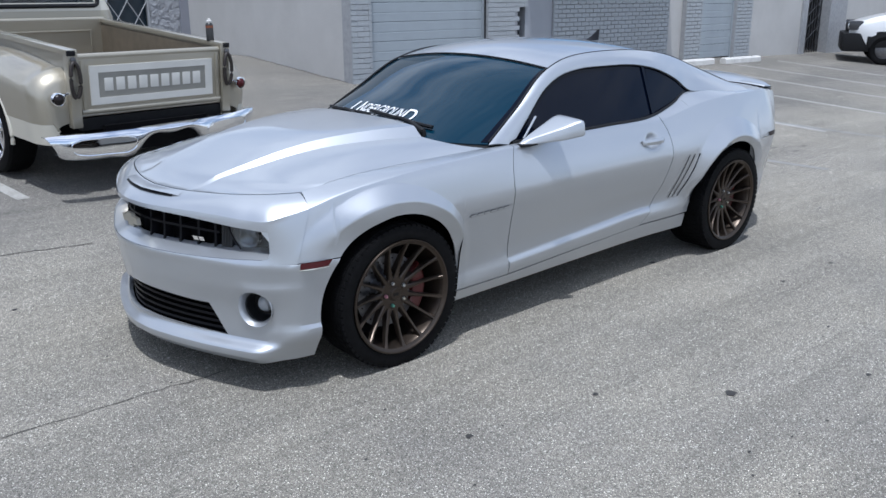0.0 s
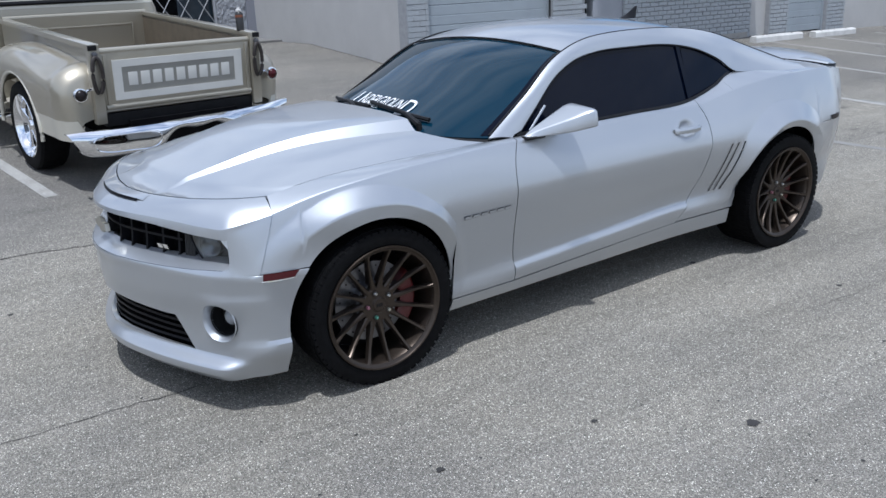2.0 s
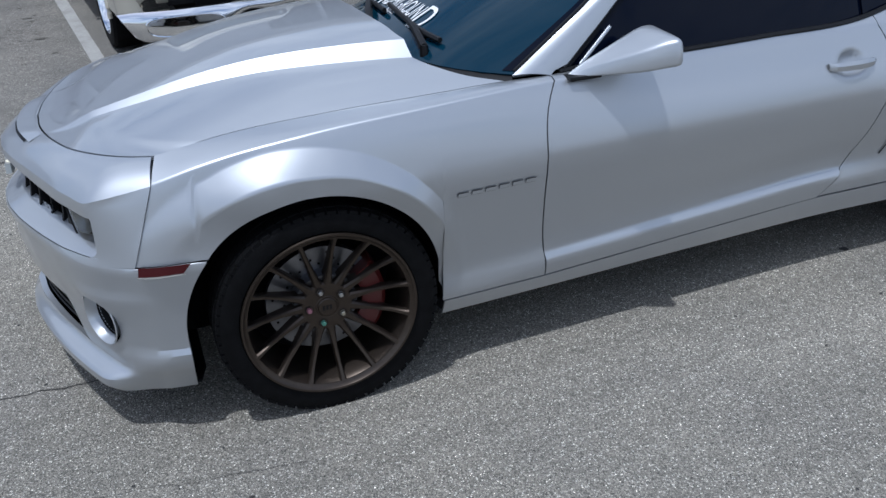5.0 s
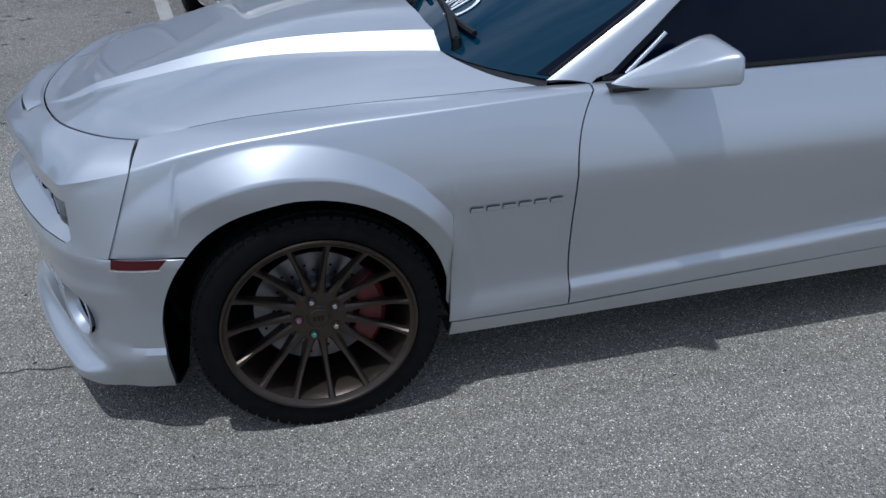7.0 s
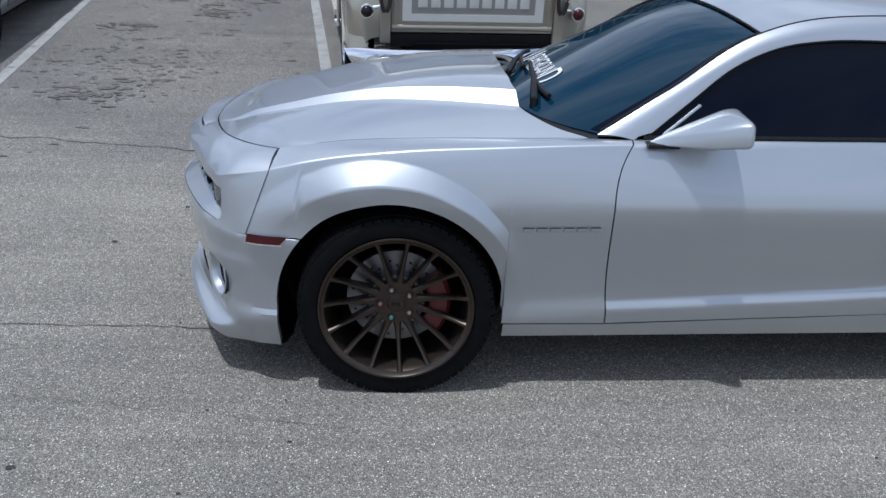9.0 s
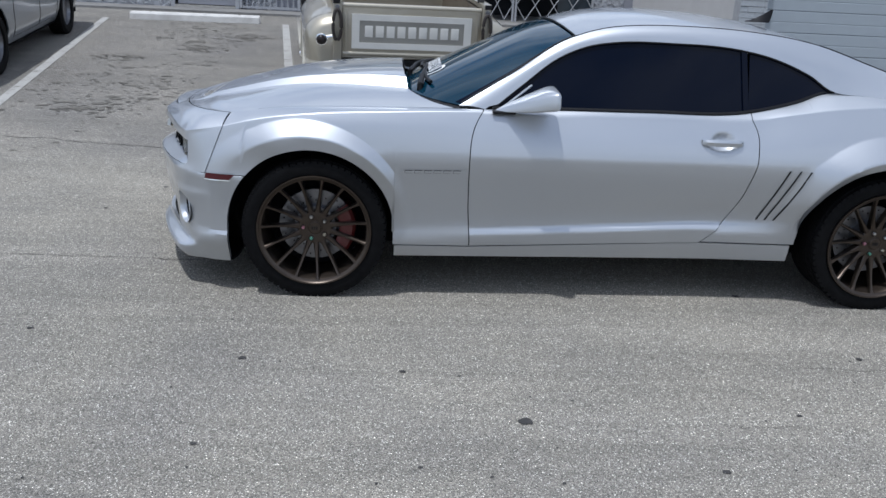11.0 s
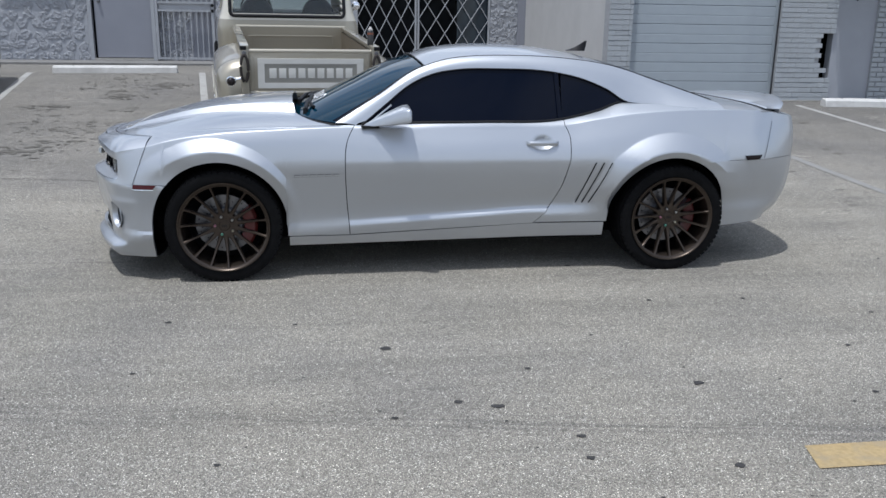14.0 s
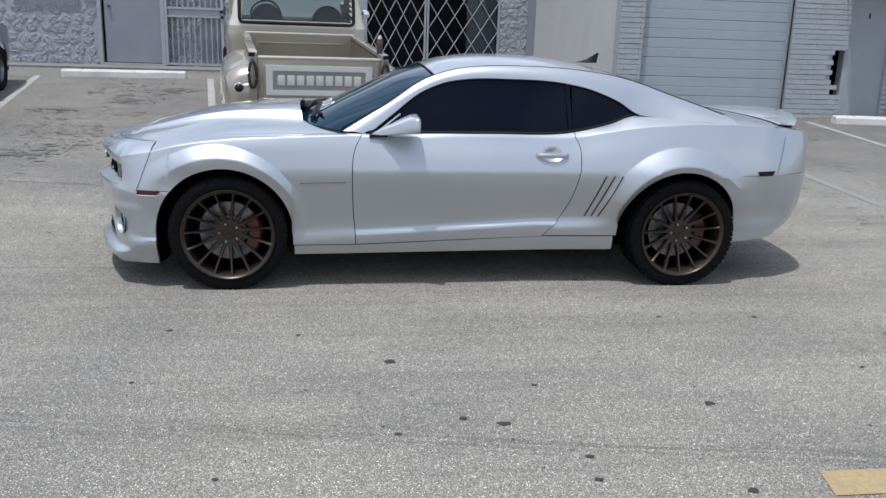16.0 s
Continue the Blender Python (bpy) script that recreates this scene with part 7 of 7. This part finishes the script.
# ---- white van, front end towards the bays ----
VANW = paint_mat("van_white", (0.78, 0.78, 0.78), metal=0.0, rough=0.35)
van = tagged(new("white_van"), "white panel van with black bumper parked at the wall", "van")
van.matrix_basis = pose(18.55, 5.35, gz(4.2, 17.4), 0, 0, 206.7) @ Matrix.Scale(0.94, 4)
# local: nose towards -y, y along the van
rows = []
VP = hermite([(0.0, 0.80, 0.95), (0.25, 0.97, 1.05), (0.7, 1.0, 1.17), (1.15, 1.0, 1.25), (1.5, 1.0, 1.75), (1.9, 1.0, 2.2), (2.4, 1.0, 2.35), (4.8, 1.0, 2.38)])
for y in spread(0.0, 4.8, 48):
    w, zt = VP(y)
    rows.append([Vector((-w * 0.97, y, 0.45)), Vector((-w, y, 0.7)), Vector((-w, y, min(zt - 0.16, 1.05))), Vector((-w + 0.02, y, zt - 0.12)), Vector((-w * 0.9, y, zt - 0.03)), Vector((-w * 0.5, y, zt)), Vector((0, y, zt + 0.02)),
                 Vector((w * 0.5, y, zt)), Vector((w * 0.9, y, zt - 0.03)), Vector((w - 0.02, y, zt - 0.12)), Vector((w, y, min(zt - 0.16, 1.05))), Vector((w, y, 0.7)), Vector((w * 0.97, y, 0.45))])
bm = grid(rows)
bmesh.ops.contextual_create(bm, geom=[e for e in bm.edges if e.is_boundary and e.verts[0].co.y < 0.01 and e.verts[1].co.y < 0.01])
bmesh.ops.recalc_face_normals(bm, faces=bm.faces)
part("body", bm, VANW, van)
part("front_bumper", boxed(-0.98, -0.14, 0.30, 0.98, 0.5, 0.74, bevel=0.08), BLACK_TRIM, van, "black plastic bumper")
part("grille", boxed(-0.5, -0.03, 0.76, 0.5, 0.05, 0.97, bevel=0.02), BLACK_GRILLE, van)
for sgn in (-1, 1):
    bm = boxed(sgn * 0.74 - 0.20, -0.02, 0.80, sgn * 0.74 + 0.20, 0.30, 1.02, bevel=0.05)
    hl = part("headlight", bm, mat("van_lamp", (0.05, 0.05, 0.055), 0.1) if sgn < 0 else bpy.data.materials["van_lamp"], van)
    part("lens", boxed(sgn * 0.70 - 0.10, -0.035, 0.84, sgn * 0.70 + 0.10, 0.0, 0.96, bevel=0.012), CHROME, hl)
    part("wheel_arch", boxed(sgn * 0.97 - 0.035, 0.40, 0.40, sgn * 0.97 + 0.035, 1.22, 0.78, bevel=0.02), BLACK_TRIM, van)
    w = new("wheel")
    w.parent = van
    w.matrix_basis = pose(sgn * 0.90, 0.80, 0.345, 0, 0, 90 * sgn)
    part("tyre", revolve([(0.20, 0.09), (0.24, 0.11), (0.31, 0.11), (0.345, 0.08), (0.345, -0.08), (0.31, -0.11), (0.24, -0.11), (0.20, -0.09)], 40), RUBBER, w)
    part("rim", revolve([(0.205, -0.09), (0.195, -0.05), (0.12, -0.07), (0.05, -0.08), (0.0, -0.08)], 40), STEEL, w)
rows = [[Vector((x, y - 0.012, z + 0.012)) for x in spread(-0.86, 0.86, 6)] for y, z in ((1.2, 1.29), (1.5, 1.74), (1.85, 2.15))]
part("windscreen", grid(rows), TINT, van)

# ---- silver car in the bay by the stone wall ----
suv = tagged(new("parked_car"), "blue-grey parked sedan seen from its side", "car")
suv.matrix_basis = pose(-4.48, 3.28, gz(4.98) - 0.15, 4.9, 0, 5.0)
GREYP = paint_mat("grey_silver_paint", (0.22, 0.245, 0.28), metal=0.7, rough=0.35)
AX = (1.05, 3.75)


def suv_y(z):
    return hermite([(0.22, 0.82), (0.35, 0.88), (0.60, 0.90), (0.78, 0.905), (0.92, 0.87)])(z)


for sgn in (1, -1):
    cols = []
    for y in spread(0.0, 4.7, 120):
        lo = 0.24
        for a in AX:
            if abs(y - a) < 0.37:
                lo = max(lo, 0.33 + math.sqrt(0.37**2 - (y - a) ** 2))
        taper = 0.14 * max(0, (abs(y - 2.35) - 1.75) / 0.6) ** 2
        top = 0.92 - 0.10 * max(0, (y - 3.4) / 1.3) ** 2
        cols.append([Vector((sgn * (suv_y(lo + (top - lo) * k / 8) - taper), y, lo + (top - lo) * k / 8)) for k in range(9)])
    bm = grid(cols)
    bm.normal_update()
    if sum(f.normal.x for f in bm.faces) * sgn < 0:
        bmesh.ops.reverse_faces(bm, faces=bm.faces)
    solid(part("body_side", bm, GREYP, suv), 0.015)
    for y0 in (1.62, 2.55, 3.28):
        bm = bmesh.new()
        tube(bm, [(sgn * (suv_y(z) + 0.0005), y0 + (0.02 if y0 > 3 else 0.0) * (z - 0.3), z) for z in spread(0.30, 0.90, 10)], 0.0035, 5)
        part("door_seam", bm, BLACK_TRIM, suv)
    bm = bmesh.new()
    tube(bm, [(sgn * (suv_y(0.30) + 0.001), y, 0.305) for y in spread(1.62, 3.28, 10)], 0.0035, 5)
    part("door_seam", bm, BLACK_TRIM, suv)
    for y in (1.85, 2.72):
        part("door_handle", boxed(sgn * 0.905 - 0.015, y, 0.80, sgn * 0.905 + 0.02, y + 0.18, 0.83, bevel=0.008), GREYP, suv)
rows = []
for y, z in ((0.0, 0.80), (0.05, 0.92), (0.6, 0.95), (1.15, 1.0), (1.6, 1.36), (2.1, 1.42), (2.7, 1.40), (3.25, 1.20), (3.6, 0.98), (4.2, 0.90), (4.6, 0.80), (4.7, 0.6)):
    w = 0.86 if z < 1.05 else 0.86 - 0.55 * (z - 1.05)
    w -= 0.12 * max(0, (abs(y - 2.35) - 1.75) / 0.6) ** 2
    rows.append([Vector((-w, y, min(z, 0.90) if z < 1.05 else z - 0.03)), Vector((-w * 0.8, y, z)), Vector((0, y, z + 0.02)), Vector((w * 0.8, y, z)), Vector((w, y, min(z, 0.90) if z < 1.05 else z - 0.03))])
bm = grid(rows)
bmesh.ops.recalc_face_normals(bm, faces=bm.faces)
part("roof_and_bonnet", bm, GREYP, suv)
for sgn in (1, -1):
    rows = [[Vector((sgn * (0.86 - 0.02 - 0.55 * max(0, z - 1.05) + (0.0 if z > 0.95 else 0.02)), y, z)) for z in (0.90, 1.05, min(1.36, 1.0 + 0.8 * (y - 1.15)) if y < 1.6 else (1.38 if y < 2.75 else max(0.95, 1.38 - 0.45 * (y - 2.75))))] for y in spread(1.25, 3.45, 16)]
    part("side_glass", grid(rows), TINT, suv)
part("floor_pan", boxed(-0.8, 0.3, 0.2, 0.8, 4.5, 0.5), UNDER, suv, smooth=False)
for y in AX:
    for sgn in (1, -1):
        w = new("wheel")
        w.parent = suv
        w.matrix_basis = pose(sgn * 0.79, y, 0.325, 0, 0, 90 * sgn)
        part("tyre", revolve([(0.20, 0.08), (0.22, 0.10), (0.29, 0.105), (0.325, 0.08), (0.325, -0.08), (0.29, -0.105), (0.22, -0.10), (0.20, -0.08)], 40), RUBBER, w)
        part("rim", revolve([(0.205, -0.08), (0.195, -0.04), (0.10, -0.06), (0.0, -0.06)], 40), STEEL, w)


# ---- pieces of the walls: bricks and stones ----
def half_stone(seed):
    bm = bmesh.new()
    bmesh.ops.create_icosphere(bm, subdivisions=3, radius=1)
    bmesh.ops.delete(bm, geom=[v for v in bm.verts if v.co.y > 0.25], context="VERTS")
    for v in bm.verts:
        d = 1 + 0.30 * noise.noise(v.co * 1.3 + Vector((seed * 7.1, 0, 0))) + 0.22 * noise.noise(v.co * 3.1 + Vector((seed * 3.3, 5, 0)))
        v.co = Vector((v.co.x * d, max(-0.75, v.co.y) * (0.75 + 0.55 * noise.noise(v.co * 2.4 + Vector((seed, 2, 1))) + 0.45 * noise.noise(v.co * 6.0 + Vector((seed, 4, 2)))), v.co.z * d))
    me = bpy.data.meshes.new("stone")
    bm.to_mesh(me)
    bm.free()
    me.materials.append(STONE)
    return me


stones = [half_stone(k) for k in range(7)]
srnd = random.Random(11)


def lay_stones(x0, x1, z0, z1, parent, skip=None, step=0.24, y=None):
    z, row = z0 + 0.08, 0
    while z < z1:
        x = x0 + (0.10 if row % 2 else 0.02)
        while x < x1:
            if not (skip and skip(x, z)):
                s = srnd.uniform(0.088, 0.118)
                ob = new("stone", stones[srnd.randrange(7)])
                px = min(max(x + srnd.uniform(-0.035, 0.035), x0 + 0.07), x1 - 0.07)
                ob.matrix_basis = Matrix.Translation((px, BACK + 0.022 if y is None else y, z + srnd.uniform(-0.03, 0.03))) @ Matrix.Rotation(srnd.uniform(0, 6.28), 4, "Y") @ Matrix.Diagonal((s * srnd.uniform(0.9, 1.35), 0.030, s * srnd.uniform(0.85, 1.15), 1))
                ob.parent = parent
            x += step * srnd.uniform(0.85, 1.1)
        z += step * 0.78
        row += 1


lay_stones(-7.0, -3.59, STEP - 0.01, 2.75, bpy.data.objects["wall_stone"], lambda x, z: (-5.22 < x < -3.8 and z > 1.95) or (x > -3.97 and z > 2.2))
lay_stones(GATE_X1, 4.636, STEP - 0.01, 3.4, bpy.data.objects["wall_stone_pier"])
lay_stones(-2.33, -1.75, STEP - 0.01, 2.6, bpy.data.objects["wall_behind_gate"], None, 0.24, BACK + 0.142)
lay_stones(-1.244, -0.68, STEP - 0.01, 2.6, bpy.data.objects["wall_stone_middle"])


def brick_mesh(w, h, d):
    bm = boxed(0, 0, 0, w, d, h, bevel=0.0025)
    me = bpy.data.meshes.new("brick")
    bm.to_mesh(me)
    bm.free()
    me.materials.append(PAINTBRICK)
    return me


BW, BH, BD = 0.203, 0.066, 0.03
FULL, HALF = brick_mesh(BW, BH, BD), brick_mesh(BW / 2 - 0.005, BH, BD)
brnd = random.Random(5)


def lay_bricks(x0, x1, z0, z1, parent, skip=None):
    z, row = z0, 0
    while z < z1:
        x = x0
        first = True
        while x < x1 - 0.04:
            half = (first and row % 2) or x + BW > x1 + 0.002
            first = False
            w = BW / 2 - 0.005 if half else BW
            if x + w > x1 + 0.012:
                if x1 - x > 0.03 and not (skip and skip(x, z)):
                    ob = new("brick", HALF)
                    ob.matrix_basis = Matrix.Translation((x, FRONT - 0.004 + brnd.uniform(-0.003, 0.003), z)) @ Matrix.Diagonal(((x1 - x) / (BW / 2 - 0.005), 1, 1, 1))
                    ob.parent = parent
                break
            if not (skip and skip(x + w / 2, z)):
                ob = new("brick", HALF if half else FULL)
                ob.matrix_basis = Matrix.Translation((x, FRONT - 0.004 + brnd.uniform(-0.003, 0.003), z))
                ob.parent = parent
            x += w + 0.0015
        z += BH + 0.007
        row += 1


lay_bricks(CORNER, 5.152, gz(FRONT) - 0.01, 2.75, pier_1)
lay_bricks(7.459, 8.359, gz(FRONT) - 0.01, 2.75, pier_2, lambda x, z: x > 8.13 + 0.05 * math.sin(z * 9) and 0.80 < z < 1.47)

# the long brick wall far off: one joined sheet of bricks
bm = bmesh.new()


def far_bricks(bm, x0, x1, z0, z1):
    z, row = z0, 0
    while z < z1:
        x = x0 - (BW / 2 if row % 2 else 0)
        while x < x1:
            a, b = max(x, x0), min(x + BW, x1)
            if b - a > 0.03:
                y0, y1 = FRONT + 0.008, FRONT + 0.032
                v = [bm.verts.new(p) for p in ((a, y1, z), (b, y1, z), (b, y1, z + BH), (a, y1, z + BH), (a + 0.004, y0, z + 0.004), (b - 0.004, y0, z + 0.004), (b - 0.004, y0, z + BH - 0.004), (a + 0.004, y0, z + BH - 0.004))]
                for q in ((4, 5, 6, 7), (0, 1, 5, 4), (1, 2, 6, 5), (2, 3, 7, 6), (3, 0, 4, 7)):
                    bm.faces.new([v[i] for i in q])
            x += BW + 0.007
        z += BH + 0.008
        row += 1


far_bricks(bm, 9.031, 12.423, 0.35, 2.9)
far_bricks(bm, 13.024, 13.604, 0.35, 2.9)
far_bricks(bm, 14.945, 15.589, 0.3, 2.9)
tagged(link("brick_facing", bm, PAINTBRICK, bpy.data.objects["wall_brick_long"], smooth=False), kind="stuff")
